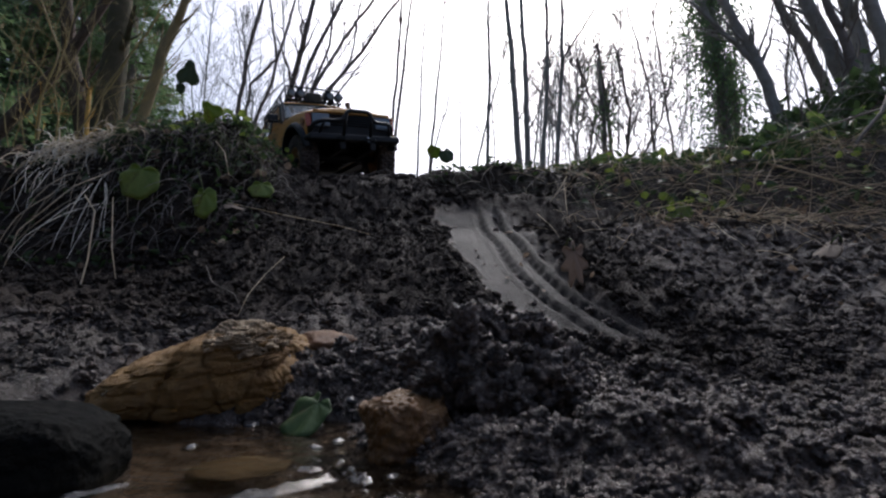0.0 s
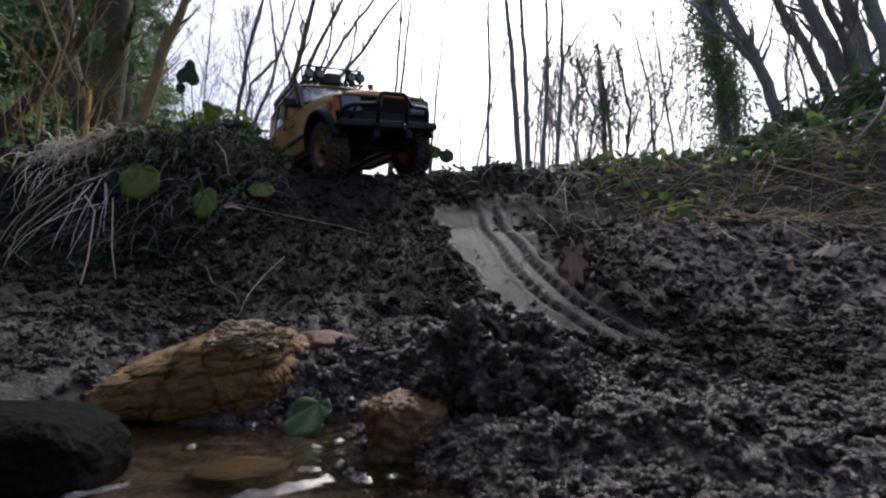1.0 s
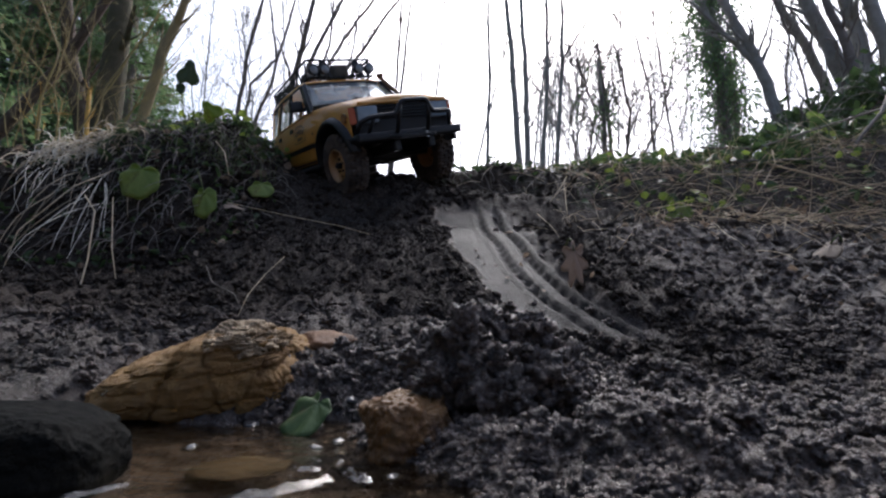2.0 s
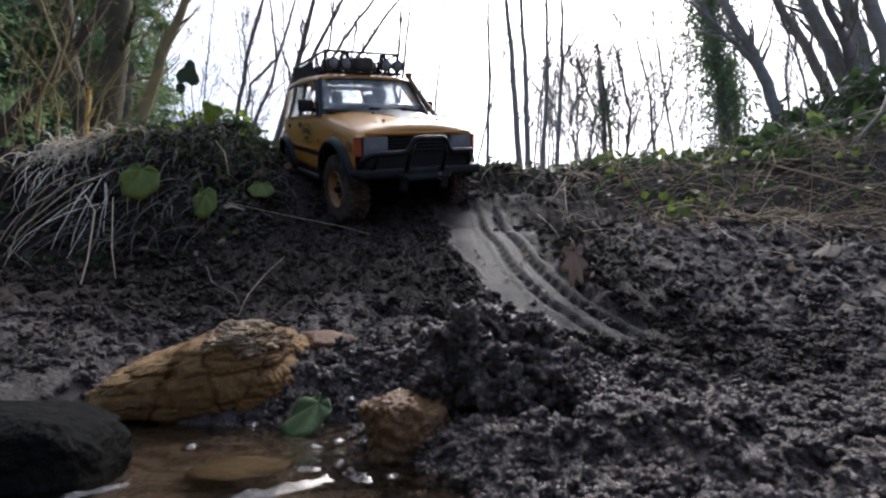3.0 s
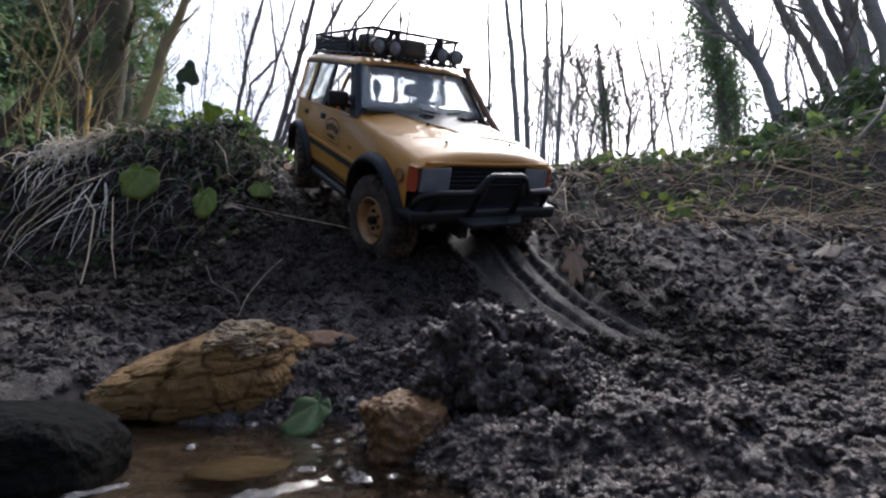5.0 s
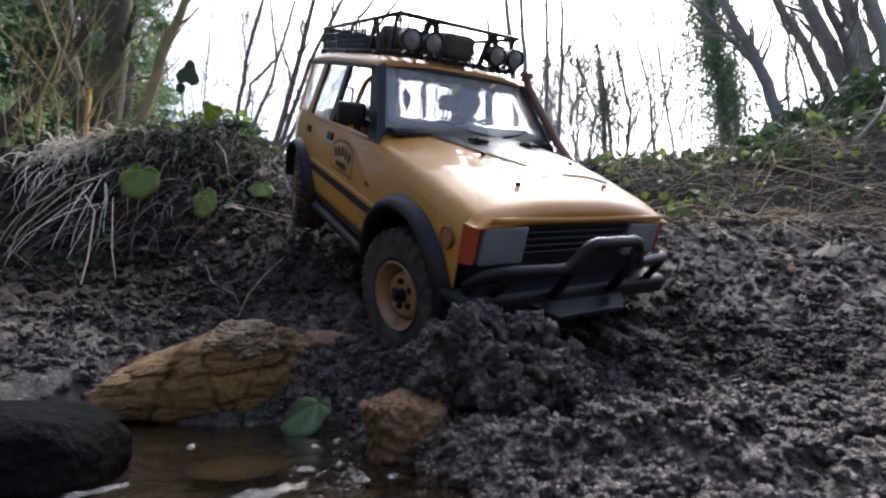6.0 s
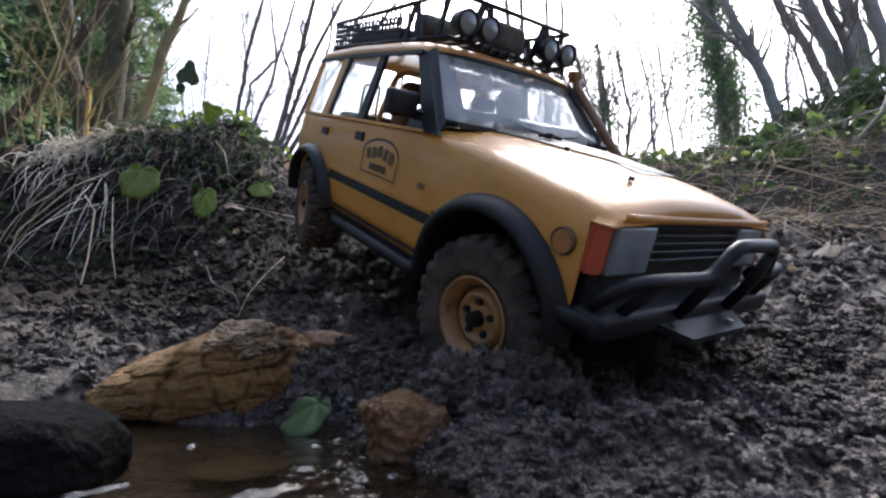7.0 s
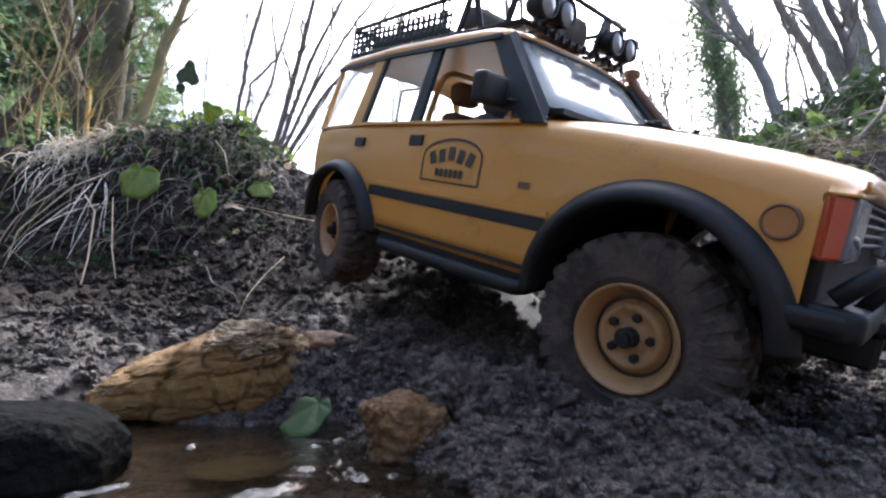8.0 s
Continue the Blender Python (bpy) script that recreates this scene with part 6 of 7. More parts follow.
winter_tree([(-2.246, 2.200, 0.335), (-2.095, 2.200, 0.834), (-1.938, 2.200, 1.029), (-1.789, 2.200, 1.223), (-1.597, 2.200, 1.566), (-1.530, 2.200, 1.687)], 0.0354, 0.0161, 8, 0.20, 104, BARK_LEFT, label="dark leaning trunk beside the evergreens")
winter_tree([(-1.258, 1.700, 0.335), (-1.261, 1.700, 0.658), (-1.264, 1.700, 0.788), (-1.266, 1.700, 0.873), (-1.266, 1.700, 0.873)], 0.0095, 0.0052, 7, 0.30, 105, YELLOW_STEM, label="short bright orange-yellow broken stem")
winter_tree([(-1.337, 1.600, 0.335), (-1.346, 1.600, 0.604), (-1.354, 1.600, 0.715), (-1.353, 1.600, 0.805), (-1.353, 1.600, 0.805)], 0.0050, 0.0023, 7, 0.30, 106, YELLOW_STEM, label="thin bright orange-yellow shoot")
winter_tree([(-1.276, 1.700, 0.335), (-1.243, 1.700, 0.683), (-1.209, 1.700, 0.851), (-1.123, 1.700, 1.024), (-1.023, 1.700, 1.179), (-0.988, 1.700, 1.233)], 0.0042, 0.0019, 13, 0.30, 107, DRY_STEM, label="thin dry arching stem")
winter_tree([(-1.330, 1.600, 0.335), (-1.341, 1.600, 0.598), (-1.355, 1.600, 0.785), (-1.308, 1.600, 0.967), (-1.384, 1.600, 1.134), (-1.411, 1.600, 1.193)], 0.0050, 0.0023, 13, 0.30, 108, DRY_STEM, label="thin dry arching stem")
winter_tree([(-1.382, 1.700, 0.335), (-1.370, 1.700, 0.658), (-1.359, 1.700, 0.830), (-1.476, 1.700, 0.981), (-1.592, 1.700, 1.090), (-1.632, 1.700, 1.128)], 0.0037, 0.0017, 12, 0.30, 109, DRY_STEM, label="thin dry arching stem")
winter_tree([(-1.311, 1.600, 0.335), (-1.234, 1.600, 0.623), (-1.133, 1.600, 0.845), (-1.014, 1.600, 1.030), (-0.948, 1.600, 1.177), (-0.925, 1.600, 1.228)], 0.0035, 0.0016, 12, 0.30, 110, DRY_STEM, label="thin dry arching stem")
winter_tree([(-1.503, 1.650, 0.335), (-1.473, 1.650, 0.625), (-1.426, 1.650, 0.891), (-1.354, 1.650, 1.146), (-1.329, 1.650, 1.236)], 0.0023, 0.0010, 13, 0.30, 111, DRY_STEM, label="thin dry stalk with side shoots")
winter_tree([(-1.384, 1.650, 0.335), (-1.425, 1.650, 0.629), (-1.482, 1.650, 0.870), (-1.432, 1.650, 1.125), (-1.415, 1.650, 1.214)], 0.0023, 0.0010, 13, 0.30, 112, DRY_STEM, label="thin dry stalk with side shoots")
winter_tree([(-1.435, 1.650, 0.335), (-1.349, 1.650, 0.635), (-1.244, 1.650, 0.849), (-1.234, 1.650, 1.146), (-1.230, 1.650, 1.250)], 0.0023, 0.0010, 13, 0.30, 113, DRY_STEM, label="thin dry stalk with side shoots")
winter_tree([(-1.259, 1.650, 0.335), (-1.301, 1.650, 0.641), (-1.355, 1.650, 0.870), (-1.312, 1.650, 1.125), (-1.297, 1.650, 1.214)], 0.0031, 0.0014, 13, 0.30, 114, DRY_STEM, label="thin dry stalk with side shoots")
winter_tree([(-1.265, 1.650, 0.335), (-1.166, 1.650, 0.641), (-1.063, 1.650, 0.787), (-0.955, 1.650, 0.911), (-0.917, 1.650, 0.955)], 0.0023, 0.0010, 13, 0.30, 115, DRY_STEM, label="thin dry stalk with side shoots")
winter_tree([(-1.242, 1.650, 0.335), (-1.253, 1.650, 0.641), (-1.266, 1.650, 0.870), (-1.375, 1.650, 1.060), (-1.413, 1.650, 1.126)], 0.0023, 0.0010, 13, 0.30, 116, DRY_STEM, label="thin dry stalk with side shoots")
winter_tree([(-1.215, 1.650, 0.335), (-1.129, 1.650, 0.655), (-1.030, 1.650, 0.870), (-0.905, 1.650, 1.038), (-0.861, 1.650, 1.097)], 0.0023, 0.0010, 13, 0.30, 117, DRY_STEM, label="thin dry stalk with side shoots")
winter_tree([(-1.444, 1.650, 0.335), (-1.482, 1.650, 0.625), (-1.524, 1.650, 0.808), (-1.483, 1.650, 1.038), (-1.468, 1.650, 1.119)], 0.0023, 0.0010, 13, 0.30, 118, DRY_STEM, label="thin dry stalk with side shoots")
# coppice behind the car's place on the bank
winter_tree([(-1.431, 3.200, 0.335), (-1.386, 3.200, 1.272), (-1.340, 3.200, 1.793), (-1.244, 3.200, 2.251), (-1.210, 3.200, 2.412)], 0.0178, 0.0081, 17, 0.26, 119, BARK_DARK, label="clump of slender bare stems rising from one stool")
winter_tree([(-1.370, 3.200, 0.335), (-1.338, 3.200, 1.272), (-1.304, 3.200, 1.630), (-1.130, 3.200, 1.813), (-1.197, 3.200, 2.251), (-1.220, 3.200, 2.404)], 0.0119, 0.0054, 13, 0.26, 120, BARK_DARK, label="clump of slender bare stems rising from one stool")
winter_tree([(-1.418, 3.200, 0.335), (-1.291, 3.200, 1.253), (-1.159, 3.200, 1.630), (-1.025, 3.200, 2.251), (-0.977, 3.200, 2.469)], 0.0139, 0.0063, 15, 0.26, 121, BARK_DARK, label="clump of slender bare stems rising from one stool")
winter_tree([(-1.238, 3.200, 0.335), (-1.140, 3.200, 1.078), (-0.983, 3.200, 1.793), (-0.892, 3.200, 2.251), (-0.860, 3.200, 2.412)], 0.0258, 0.0117, 15, 0.26, 122, BARK_DARK, label="clump of slender bare stems rising from one stool")
winter_tree([(-1.251, 3.200, 0.335), (-1.118, 3.200, 1.078), (-0.916, 3.200, 1.752), (-0.696, 3.200, 2.251), (-0.619, 3.200, 2.426)], 0.0198, 0.0090, 15, 0.26, 123, BARK_DARK, label="clump of slender bare stems rising from one stool")
winter_tree([(-1.282, 3.200, 0.335), (-1.096, 3.200, 1.078), (-0.855, 3.200, 1.650), (-0.672, 3.200, 1.958), (-0.485, 3.200, 2.251), (-0.419, 3.200, 2.354)], 0.0158, 0.0072, 17, 0.26, 124, BARK_DARK, label="clump of slender bare stems rising from one stool")
winter_tree([(-1.289, 3.200, 0.335), (-1.110, 3.200, 1.070), (-0.924, 3.200, 1.470), (-0.768, 3.200, 1.916), (-0.751, 3.200, 2.251), (-0.745, 3.200, 2.368)], 0.0119, 0.0054, 17, 0.26, 125, BARK_DARK, label="clump of slender bare stems rising from one stool")
winter_tree([(-1.337, 3.200, 0.335), (-1.080, 3.200, 1.070), (-0.777, 3.200, 1.590), (-0.547, 3.200, 1.867), (-0.313, 3.200, 2.251), (-0.231, 3.200, 2.386)], 0.0158, 0.0072, 19, 0.26, 126, BARK_DARK, label="clump of slender bare stems rising from one stool")
winter_tree([(-1.274, 3.200, 0.335), (-1.065, 3.200, 1.059), (-0.847, 3.200, 1.430), (-0.630, 3.200, 1.793), (-0.563, 3.200, 2.251), (-0.540, 3.200, 2.412)], 0.0099, 0.0045, 17, 0.26, 127, BARK_DARK, label="clump of slender bare stems rising from one stool")
winter_tree([(-1.304, 3.200, 0.335), (-1.038, 3.200, 1.047), (-0.737, 3.200, 1.530), (-0.553, 3.200, 1.793), (-0.488, 3.200, 1.885)], 0.0079, 0.0036, 12, 0.26, 128, BARK_DARK, label="clump of slender bare stems rising from one stool")
winter_tree([(-0.429, 3.600, 0.335), (-0.388, 3.600, 1.380), (-0.345, 3.600, 2.009), (-0.317, 3.600, 2.525), (-0.307, 3.600, 2.706)], 0.0134, 0.0061, 13, 0.22, 129, BARK_DARK)
winter_tree([(-0.426, 3.600, 0.335), (-0.363, 3.600, 1.380), (-0.294, 3.600, 2.056), (-0.246, 3.600, 2.525), (-0.230, 3.600, 2.689)], 0.0134, 0.0061, 15, 0.22, 130, BARK_DARK)
winter_tree([(-0.204, 3.600, 0.335), (-0.185, 3.600, 1.249), (-0.163, 3.600, 1.872), (-0.148, 3.600, 2.241), (-0.143, 3.600, 2.371)], 0.0089, 0.0041, 10, 0.22, 131, BARK_DARK)
winter_tree([(-0.144, 3.600, 0.335), (-0.092, 3.600, 1.270), (-0.039, 3.600, 1.827), (0.009, 3.600, 2.430), (0.025, 3.600, 2.641)], 0.0111, 0.0051, 13, 0.22, 132, BARK_DARK)
winter_tree([(-0.193, 3.600, 0.335), (-0.076, 3.600, 1.270), (0.047, 3.600, 1.736), (0.156, 3.600, 2.056), (0.194, 3.600, 2.167)], 0.0067, 0.0030, 10, 0.22, 133, BARK_DARK)
winter_tree([(0.129, 3.600, 0.335), (0.130, 3.600, 1.249), (0.132, 3.600, 1.601), (0.132, 3.600, 1.725)], 0.0067, 0.0030, 7, 0.22, 134, BARK_DARK)
winter_tree([(0.367, 4.200, 0.335), (0.387, 4.200, 1.447), (0.412, 4.200, 2.281), (0.411, 4.200, 2.936), (0.410, 4.200, 3.165)], 0.0182, 0.0083, 8, 0.20, 135, BARK_HAZED, label="slim straight bare tree trunk")
winter_tree([(0.194, 4.200, 0.335), (0.304, 4.200, 1.447), (0.418, 4.200, 1.910), (0.545, 4.200, 2.388), (0.590, 4.200, 2.555)], 0.0104, 0.0047, 13, 0.20, 136, BARK_HAZED, label="slim straight bare tree trunk")
winter_tree([(0.683, 4.200, 0.335), (0.656, 4.200, 1.421), (0.623, 4.200, 2.227), (0.575, 4.200, 2.936), (0.558, 4.200, 3.184)], 0.0338, 0.0154, 8, 0.20, 137, BARK_HAZED, label="slim straight bare tree trunk")
winter_tree([(0.735, 4.200, 0.335), (0.734, 4.200, 1.421), (0.733, 4.200, 2.227), (0.708, 4.200, 2.936), (0.700, 4.200, 3.184)], 0.0312, 0.0142, 10, 0.20, 138, BARK_HAZED, label="slim straight bare tree trunk")
winter_tree([(0.830, 4.200, 0.335), (0.871, 4.200, 1.396), (0.924, 4.200, 2.227), (0.934, 4.200, 2.936), (0.938, 4.200, 3.184)], 0.0234, 0.0106, 10, 0.20, 139, BARK_HAZED, label="slim straight bare tree trunk")
winter_tree([(0.924, 4.200, 0.335), (0.983, 4.200, 1.396), (1.066, 4.200, 2.281), (1.078, 4.200, 2.936), (1.082, 4.200, 3.165)], 0.0234, 0.0106, 12, 0.20, 140, BARK_HAZED, label="slim straight bare tree trunk")
winter_tree([(0.712, 4.200, 0.335), (0.793, 4.200, 1.421), (0.881, 4.200, 2.121), (0.970, 4.200, 2.605), (1.002, 4.200, 2.774)], 0.0104, 0.0047, 12, 0.20, 141, BARK_HAZED, label="slim straight bare tree trunk")
winter_tree([(0.882, 4.200, 0.335), (1.063, 4.200, 2.334), (1.252, 4.200, 2.660), (1.427, 4.200, 2.936), (1.488, 4.200, 3.033)], 0.0130, 0.0059, 8, 0.30, 142, BARK_DARK)
winter_tree([(1.787, 5.000, 0.335), (1.754, 5.000, 1.681), (1.720, 5.000, 2.201), (1.667, 5.000, 2.768), (1.649, 5.000, 2.966)], 0.0248, 0.0113, 39, 0.42, 143, BARK_DARK, label="twiggy bare thorn bush", name='bare_bush', group='bushes behind the bank', start=0.12, depth=3)
winter_tree([(1.846, 5.000, 0.335), (1.900, 5.000, 1.681), (1.956, 5.000, 2.201), (1.880, 5.000, 2.704), (1.854, 5.000, 2.880)], 0.0186, 0.0084, 36, 0.42, 144, BARK_DARK, label="twiggy bare thorn bush", name='bare_bush', group='bushes behind the bank', start=0.12, depth=3)
winter_tree([(1.387, 5.000, 0.335), (1.492, 5.000, 1.681), (1.601, 5.000, 2.201), (1.471, 5.000, 2.640), (1.425, 5.000, 2.794)], 0.0155, 0.0070, 32, 0.42, 145, BARK_DARK, label="twiggy bare thorn bush", name='bare_bush', group='bushes behind the bank', start=0.12, depth=3)
winter_tree([(1.823, 5.000, 0.335), (2.046, 5.000, 1.681), (2.277, 5.000, 2.139), (2.427, 5.000, 2.640), (2.480, 5.000, 2.816)], 0.0155, 0.0070, 29, 0.42, 146, BARK_DARK, label="twiggy bare thorn bush", name='bare_bush', group='bushes behind the bank', start=0.12, depth=3)
winter_tree([(2.201, 5.000, 0.335), (2.189, 5.000, 1.651), (2.177, 5.000, 2.451), (2.036, 5.000, 3.155), (1.986, 5.000, 3.401)], 0.0155, 0.0070, 25, 0.42, 147, BARK_DARK, label="twiggy bare thorn bush", name='bare_bush', group='bushes behind the bank', start=0.12, depth=3)
winter_tree([(2.441, 5.000, 0.335), (2.395, 5.000, 1.590), (2.348, 5.000, 2.325), (2.274, 5.000, 3.090), (2.248, 5.000, 3.357)], 0.0155, 0.0070, 22, 0.42, 148, BARK_DARK, label="twiggy bare thorn bush", name='bare_bush', group='bushes behind the bank', start=0.12, depth=3)
winter_tree([(1.414, 5.000, 0.335), (1.375, 5.000, 1.681), (1.335, 5.000, 2.201), (1.528, 5.000, 2.577), (1.595, 5.000, 2.708)], 0.0124, 0.0056, 29, 0.42, 149, BARK_DARK, label="twiggy bare thorn bush", name='bare_bush', group='bushes behind the bank', start=0.12, depth=3)
# right: leaning trunks from one stool
winter_tree([(2.256, 3.000, 0.335), (2.138, 3.000, 1.233), (2.016, 3.000, 1.646), (1.879, 3.000, 1.956), (1.761, 3.000, 2.234), (1.720, 3.000, 2.332)], 0.0428, 0.0195, 13, 0.30, 150, BARK_HAZED, label="leaning grey trunk of an old coppice stool")
winter_tree([(2.186, 3.000, 0.335), (2.030, 3.000, 1.608), (1.868, 3.000, 1.820), (1.666, 3.000, 2.035), (1.595, 3.000, 2.110)], 0.0223, 0.0101, 13, 0.30, 151, BARK_HAZED)
winter_tree([(2.770, 3.200, 0.335), (2.632, 3.200, 1.430), (2.488, 3.200, 1.875), (2.311, 3.200, 2.251), (2.249, 3.200, 2.383)], 0.0406, 0.0184, 12, 0.25, 152, BARK_HAZED, label="leaning grey trunk of an old coppice stool")
winter_tree([(2.737, 3.000, 0.335), (2.609, 3.000, 1.344), (2.477, 3.000, 1.761), (2.321, 3.000, 2.194), (2.267, 3.000, 2.346)], 0.0618, 0.0282, 15, 0.25, 153, BARK_HAZED, label="leaning grey trunk of an old coppice stool")
winter_tree([(2.864, 3.100, 0.335), (2.811, 3.100, 1.426), (2.755, 3.100, 1.898), (2.655, 3.100, 2.348), (2.619, 3.100, 2.506)], 0.0614, 0.0279, 15, 0.25, 154, BARK_HAZED, label="leaning grey trunk of an old coppice stool")
winter_tree([(2.616, 2.900, 0.335), (2.561, 2.900, 1.338), (2.503, 2.900, 1.742), (2.396, 2.900, 2.046), (2.358, 2.900, 2.152)], 0.0367, 0.0168, 10, 0.25, 155, BARK_DARK, label="leaning grey trunk of an old coppice stool")
winter_tree([(2.941, 3.000, 0.335), (2.893, 3.000, 1.344), (2.843, 3.000, 1.800), (2.744, 3.000, 2.194), (2.710, 3.000, 2.332)], 0.0618, 0.0282, 10, 0.25, 156, BARK_HAZED, label="leaning grey trunk of an old coppice stool")
winter_tree([(2.350, 3.000, 0.335), (2.316, 3.000, 1.252), (2.281, 3.000, 1.608), (2.178, 3.000, 2.035), (2.141, 3.000, 2.184)], 0.0093, 0.0042, 39, 0.40, 157, BARK_DARK)
winter_tree([(2.322, 3.200, 0.335), (2.320, 3.200, 1.331), (2.318, 3.200, 1.711), (2.401, 3.200, 2.167), (2.429, 3.200, 2.326)], 0.0099, 0.0045, 25, 0.40, 158, BARK_DARK)
# further off
winter_tree([(6.194, 12.416, 0.335), (6.328, 12.416, 4.085), (6.468, 12.416, 5.685), (6.455, 12.416, 6.933), (6.450, 12.416, 7.369)], 0.0224, 0.0102, 46, 0.34, 159, BARK_HAZED, label="distant bare tree with fine twigs", name='distant_tree', group='distant trees', start=0.15)
winter_tree([(2.918, 11.265, 0.335), (2.959, 11.265, 3.712), (3.001, 11.265, 5.164), (3.003, 11.265, 7.127), (3.004, 11.265, 7.814)], 0.0142, 0.0065, 46, 0.34, 160, BARK_HAZED, label="distant bare tree with fine twigs", name='distant_tree', group='distant trees', start=0.15)
winter_tree([(1.228, 11.363, 0.335), (1.207, 11.363, 3.743), (1.186, 11.363, 5.208), (1.094, 11.363, 6.761), (1.061, 11.363, 7.305)], 0.0155, 0.0071, 46, 0.34, 161, BARK_HAZED, label="distant bare tree with fine twigs", name='distant_tree', group='distant trees', start=0.15)
winter_tree([(7.611, 12.781, 0.335), (7.781, 12.781, 4.203), (7.959, 12.781, 5.850), (8.150, 12.781, 6.878), (8.217, 12.781, 7.238)], 0.0252, 0.0115, 46, 0.34, 162, BARK_HAZED, label="distant bare tree with fine twigs", name='distant_tree', group='distant trees', start=0.15)
winter_tree([(7.275, 12.291, 0.335), (7.391, 12.291, 4.044), (7.513, 12.291, 5.628), (7.645, 12.291, 7.047), (7.691, 12.291, 7.543)], 0.0258, 0.0117, 46, 0.34, 163, BARK_HAZED, label="distant bare tree with fine twigs", name='distant_tree', group='distant trees', start=0.15)
winter_tree([(8.535, 10.105, 0.335), (8.711, 10.105, 3.335), (8.895, 10.105, 4.638), (9.019, 10.105, 5.847), (9.063, 10.105, 6.271)], 0.0187, 0.0085, 46, 0.34, 164, BARK_HAZED, label="distant bare tree with fine twigs", name='distant_tree', group='distant trees', start=0.15)
winter_tree([(5.435, 12.638, 0.335), (5.523, 12.638, 4.157), (5.615, 12.638, 5.786), (5.604, 12.638, 6.743), (5.600, 12.638, 7.079)], 0.0254, 0.0115, 46, 0.34, 165, BARK_HAZED, label="distant bare tree with fine twigs", name='distant_tree', group='distant trees', start=0.15)
winter_tree([(2.464, 10.933, 0.335), (2.486, 10.933, 3.604), (2.508, 10.933, 5.013), (2.608, 10.933, 5.727), (2.643, 10.933, 5.976)], 0.0215, 0.0098, 46, 0.34, 166, BARK_HAZED, label="distant bare tree with fine twigs", name='distant_tree', group='distant trees', start=0.15)
winter_tree([(-3.343, 8.353, 0.335), (-3.382, 8.353, 2.767), (-3.423, 8.353, 3.844), (-3.564, 8.353, 5.092), (-3.613, 8.353, 5.529)], 0.0171, 0.0078, 46, 0.34, 167, BARK_HAZED, label="distant bare tree with fine twigs", name='distant_tree', group='distant trees', start=0.15)
winter_tree([(3.265, 13.661, 0.335), (3.237, 13.661, 4.488), (3.208, 13.661, 6.249), (3.485, 13.661, 7.354), (3.582, 13.661, 7.741)], 0.0176, 0.0080, 46, 0.34, 168, BARK_HAZED, label="distant bare tree with fine twigs", name='distant_tree', group='distant trees', start=0.15)
winter_tree([(-3.201, 8.152, 0.335), (-3.230, 8.152, 2.702), (-3.259, 8.152, 3.753), (-3.462, 8.152, 4.941), (-3.533, 8.152, 5.356)], 0.0163, 0.0074, 46, 0.34, 169, BARK_HAZED, label="distant bare tree with fine twigs", name='distant_tree', group='distant trees', start=0.15)
winter_tree([(-6.118, 12.765, 0.335), (-6.266, 12.765, 4.198), (-6.420, 12.765, 5.843), (-6.350, 12.765, 8.121), (-6.325, 12.765, 8.918)], 0.0269, 0.0122, 46, 0.34, 170, BARK_HAZED, label="distant bare tree with fine twigs", name='distant_tree', group='distant trees', start=0.15)
winter_tree([(2.067, 10.692, 0.335), (2.141, 10.692, 3.526), (2.219, 10.692, 4.904), (2.270, 10.692, 5.575), (2.288, 10.692, 5.809)], 0.0207, 0.0094, 46, 0.34, 171, BARK_HAZED, label="distant bare tree with fine twigs", name='distant_tree', group='distant trees', start=0.15)
winter_tree([(3.683, 13.030, 0.335), (3.659, 13.030, 4.284), (3.634, 13.030, 5.964), (3.858, 13.030, 6.704), (3.937, 13.030, 6.964)], 0.0224, 0.0102, 46, 0.34, 172, BARK_HAZED, label="distant bare tree with fine twigs", name='distant_tree', group='distant trees', start=0.15)
winter_tree([(2.038, 9.555, 0.335), (2.086, 9.555, 3.157), (2.137, 9.555, 4.389), (2.150, 9.555, 6.076), (2.154, 9.555, 6.667)], 0.0168, 0.0076, 46, 0.34, 173, BARK_HAZED, label="distant bare tree with fine twigs", name='distant_tree', group='distant trees', start=0.15)
winter_tree([(-5.217, 10.720, 0.335), (-5.345, 10.720, 3.535), (-5.479, 10.720, 4.917), (-5.372, 10.720, 5.854), (-5.335, 10.720, 6.182)], 0.0136, 0.0062, 46, 0.34, 174, BARK_HAZED, label="distant bare tree with fine twigs", name='distant_tree', group='distant trees', start=0.15)
winter_tree([(4.106, 11.745, 0.335), (4.225, 11.745, 3.867), (4.348, 11.745, 5.381), (4.452, 11.745, 7.091), (4.488, 11.745, 7.689)], 0.0192, 0.0087, 46, 0.34, 175, BARK_HAZED, label="distant bare tree with fine twigs", name='distant_tree', group='distant trees', start=0.15)
winter_tree([(-3.409, 11.072, 0.335), (-3.530, 11.072, 3.649), (-3.656, 11.072, 5.076), (-3.803, 11.072, 7.030), (-3.855, 11.072, 7.713)], 0.0214, 0.0097, 46, 0.34, 176, BARK_HAZED, label="distant bare tree with fine twigs", name='distant_tree', group='distant trees', start=0.15)
winter_tree([(6.398, 9.275, 0.335), (6.558, 9.275, 3.066), (6.726, 9.275, 4.262), (6.870, 9.275, 5.048), (6.921, 9.275, 5.323)], 0.0152, 0.0069, 46, 0.34, 177, BARK_HAZED, label="distant bare tree with fine twigs", name='distant_tree', group='distant trees', start=0.15)
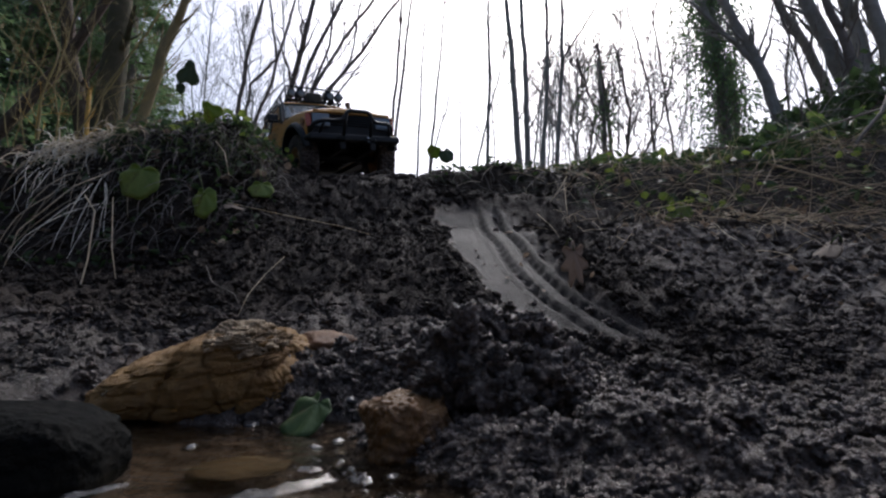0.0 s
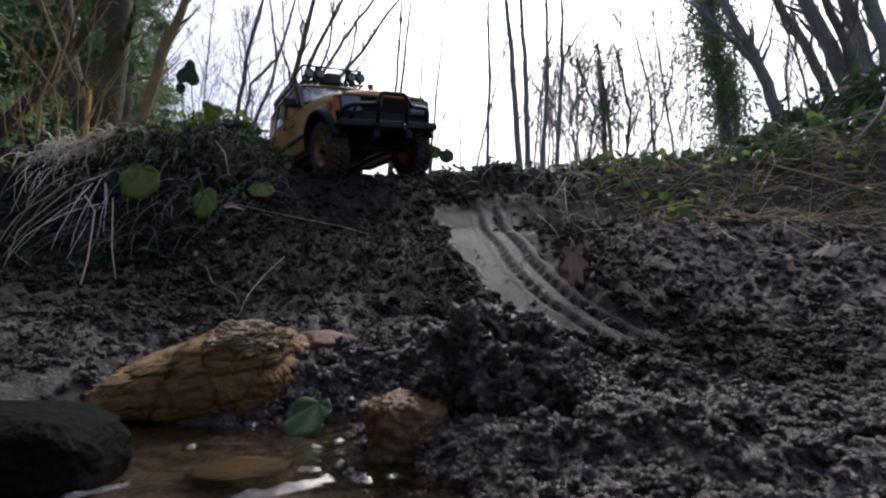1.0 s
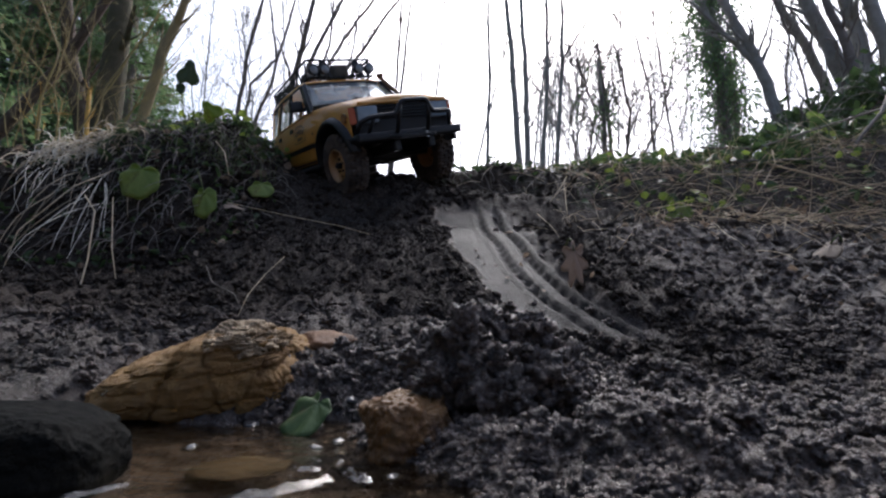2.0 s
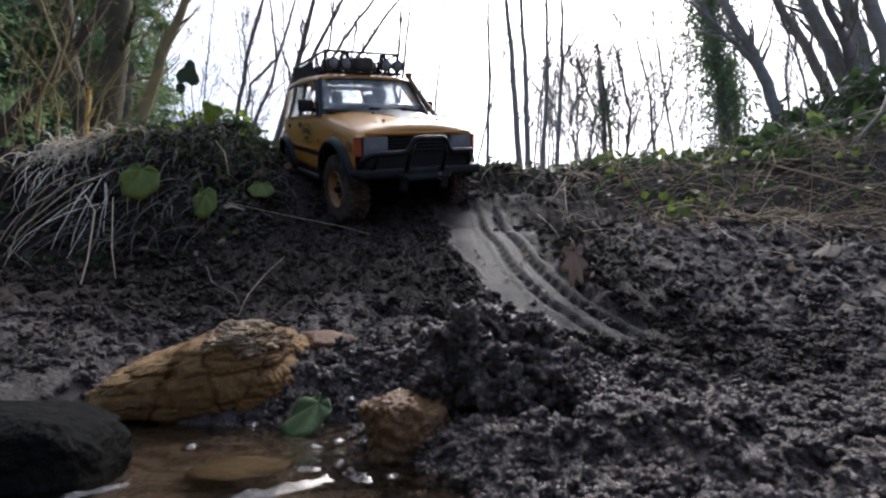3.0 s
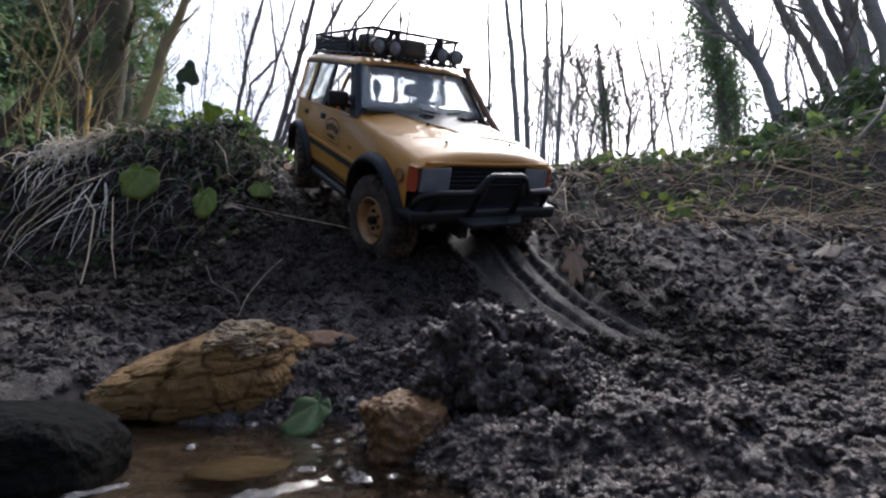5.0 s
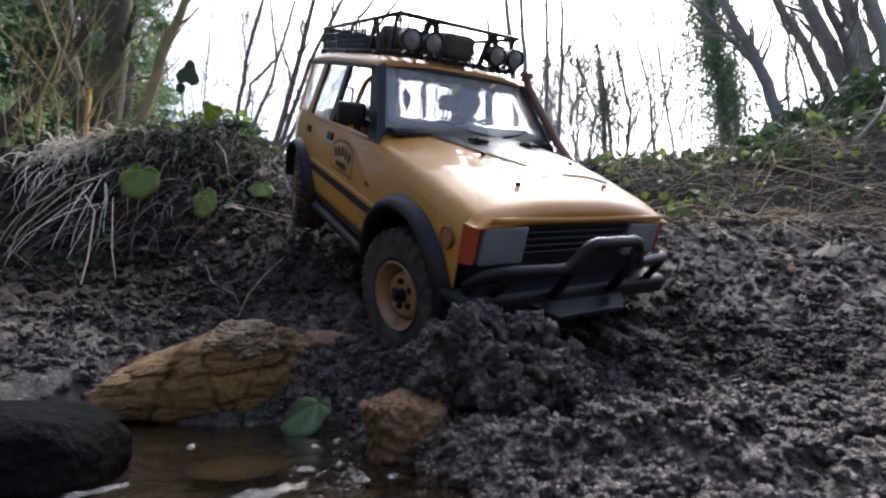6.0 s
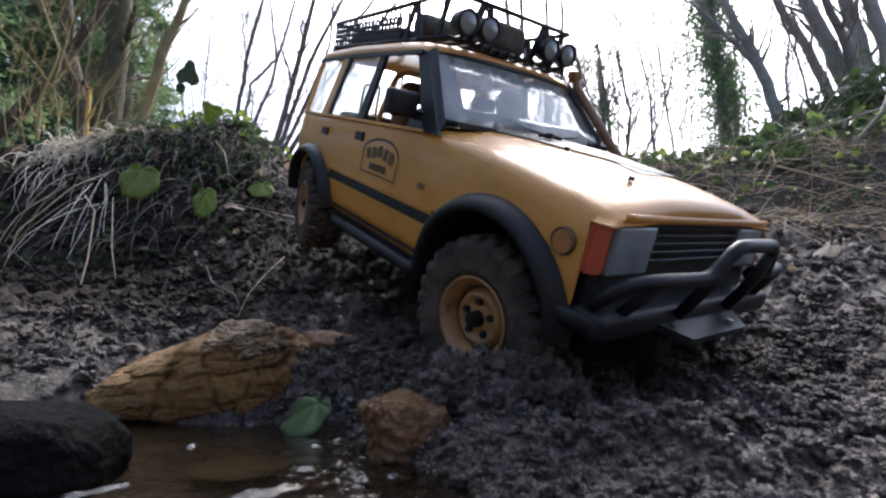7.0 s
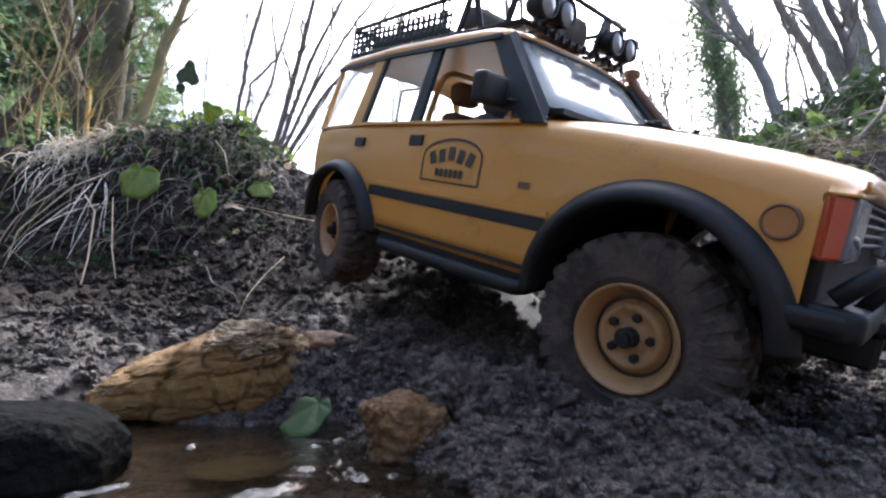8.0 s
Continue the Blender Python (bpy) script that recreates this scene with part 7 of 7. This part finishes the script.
winter_tree([(3.622, 13.524, 0.335), (3.713, 13.524, 4.444), (3.809, 13.524, 6.187), (3.858, 13.524, 8.573), (3.875, 13.524, 9.408)], 0.0288, 0.0131, 46, 0.34, 178, BARK_HAZED, label="distant bare tree with fine twigs", name='distant_tree', group='distant trees', start=0.15)
ivy_tree([(2.357, 4.000, 0.340), (2.344, 4.000, 2.073), (2.251, 4.000, 3.121)], .05, .15, 520, 7)
ivy_tree([(2.644, 4.300, 0.340), (2.622, 4.300, 1.901), (2.606, 4.300, 2.334)], .03, .09, 110, 9)
ivy_tree([(1.532, 4.600, 0.340), (1.544, 4.600, 2.030), (1.512, 4.600, 2.551)], .03, .06, 45, 11)
conifer(-3.718, 4.200, 4.40, 1.20, 150, 1)
conifer(-3.993, 5.200, 5.00, 1.20, 150, 2)
conifer(-3.073, 4.600, 4.20, 0.85, 130, 3)
conifer(-4.720, 4.600, 4.40, 1.30, 130, 4)
conifer(-3.677, 6.000, 3.60, 0.70, 90, 5)
# unseen evergreens along the near side, added to shade bank and car side
conifer(-3.10, 2.30, 4.20, 1.10, 60, 41)
conifer(-2.90, 1.10, 4.00, 1.10, 60, 42)
conifer(-2.70, -0.10, 4.00, 1.10, 60, 43)
conifer(-2.90, -1.40, 4.20, 1.20, 60, 44)
ivy_bush(2.103, 2.500, 1.022, .34, .30, .17, 900, 31)
ivy_bush(1.662, 2.300, 0.917, .16, .18, .09, 420, 32)
ivy_bush(2.033, 2.200, 0.961, .26, .24, .20, 620, 33)


def motions():
    rows = [(r[0], pose(*r[1:])) for r in CAR_ROWS]
    walk(CAR, rows)
    walk(DOLL, [(t, m @ DOLL_SEAT) for t, m in rows])
    walk(MATE, [(t, m @ MATE_SEAT) for t, m in rows])
    # the wheel runs into the heap and presses its clods down and apart
    for k, (o, m, x, y, z, r) in enumerate(CLODS):
        sink = max(z - .010, .004) * .70
        push = Matrix.Translation((.005 * math.sin(k * 2.1), -.006 - .004 * math.cos(k), -sink))
        turn = m.to_3x3().to_4x4() @ pose(0, 0, 0, 25 * math.sin(k), 20 * math.cos(k), 0)
        end = push @ Matrix.Translation((x, y, z)) @ turn
        t0 = 6.45 + .10 * (x / .03)
        walk(o, [(0.0, m), (t0, m), (t0 + .7, end), (8.0, end)])
    # wheels roll by the way gone and steer a little towards the end
    r = np.array(CAR_ROWS)
    way = np.concatenate([[0], np.cumsum(np.linalg.norm(np.diff(r[:, 1:4], axis=0), axis=1))])
    for w, fx, fy in WHEELS:
        keys = []
        for t in np.arange(0, 8.01, .2):
            spin = math.degrees(float(np.interp(t, r[:, 0], way)) / TYRE_R)
            steer = float(np.interp(t, [0, 4, 5.8, 6.8, 7.4, 8], [0, 3, 8, 8, 3, 0])) if fx > 0 else -13
            m = pose(FRONT_X if fx > 0 else REAR_X, fy * WHEEL_Y, -.0070 if fx > 0 else -.0040, 0, 0, steer) @ pose(0, 0, 0, 0, spin, 0)
            if fy > 0:
                m = m @ pose(0, 0, 0, 0, 0, 180)
            keys.append((float(t), m))
        walk(w, keys)


motions()
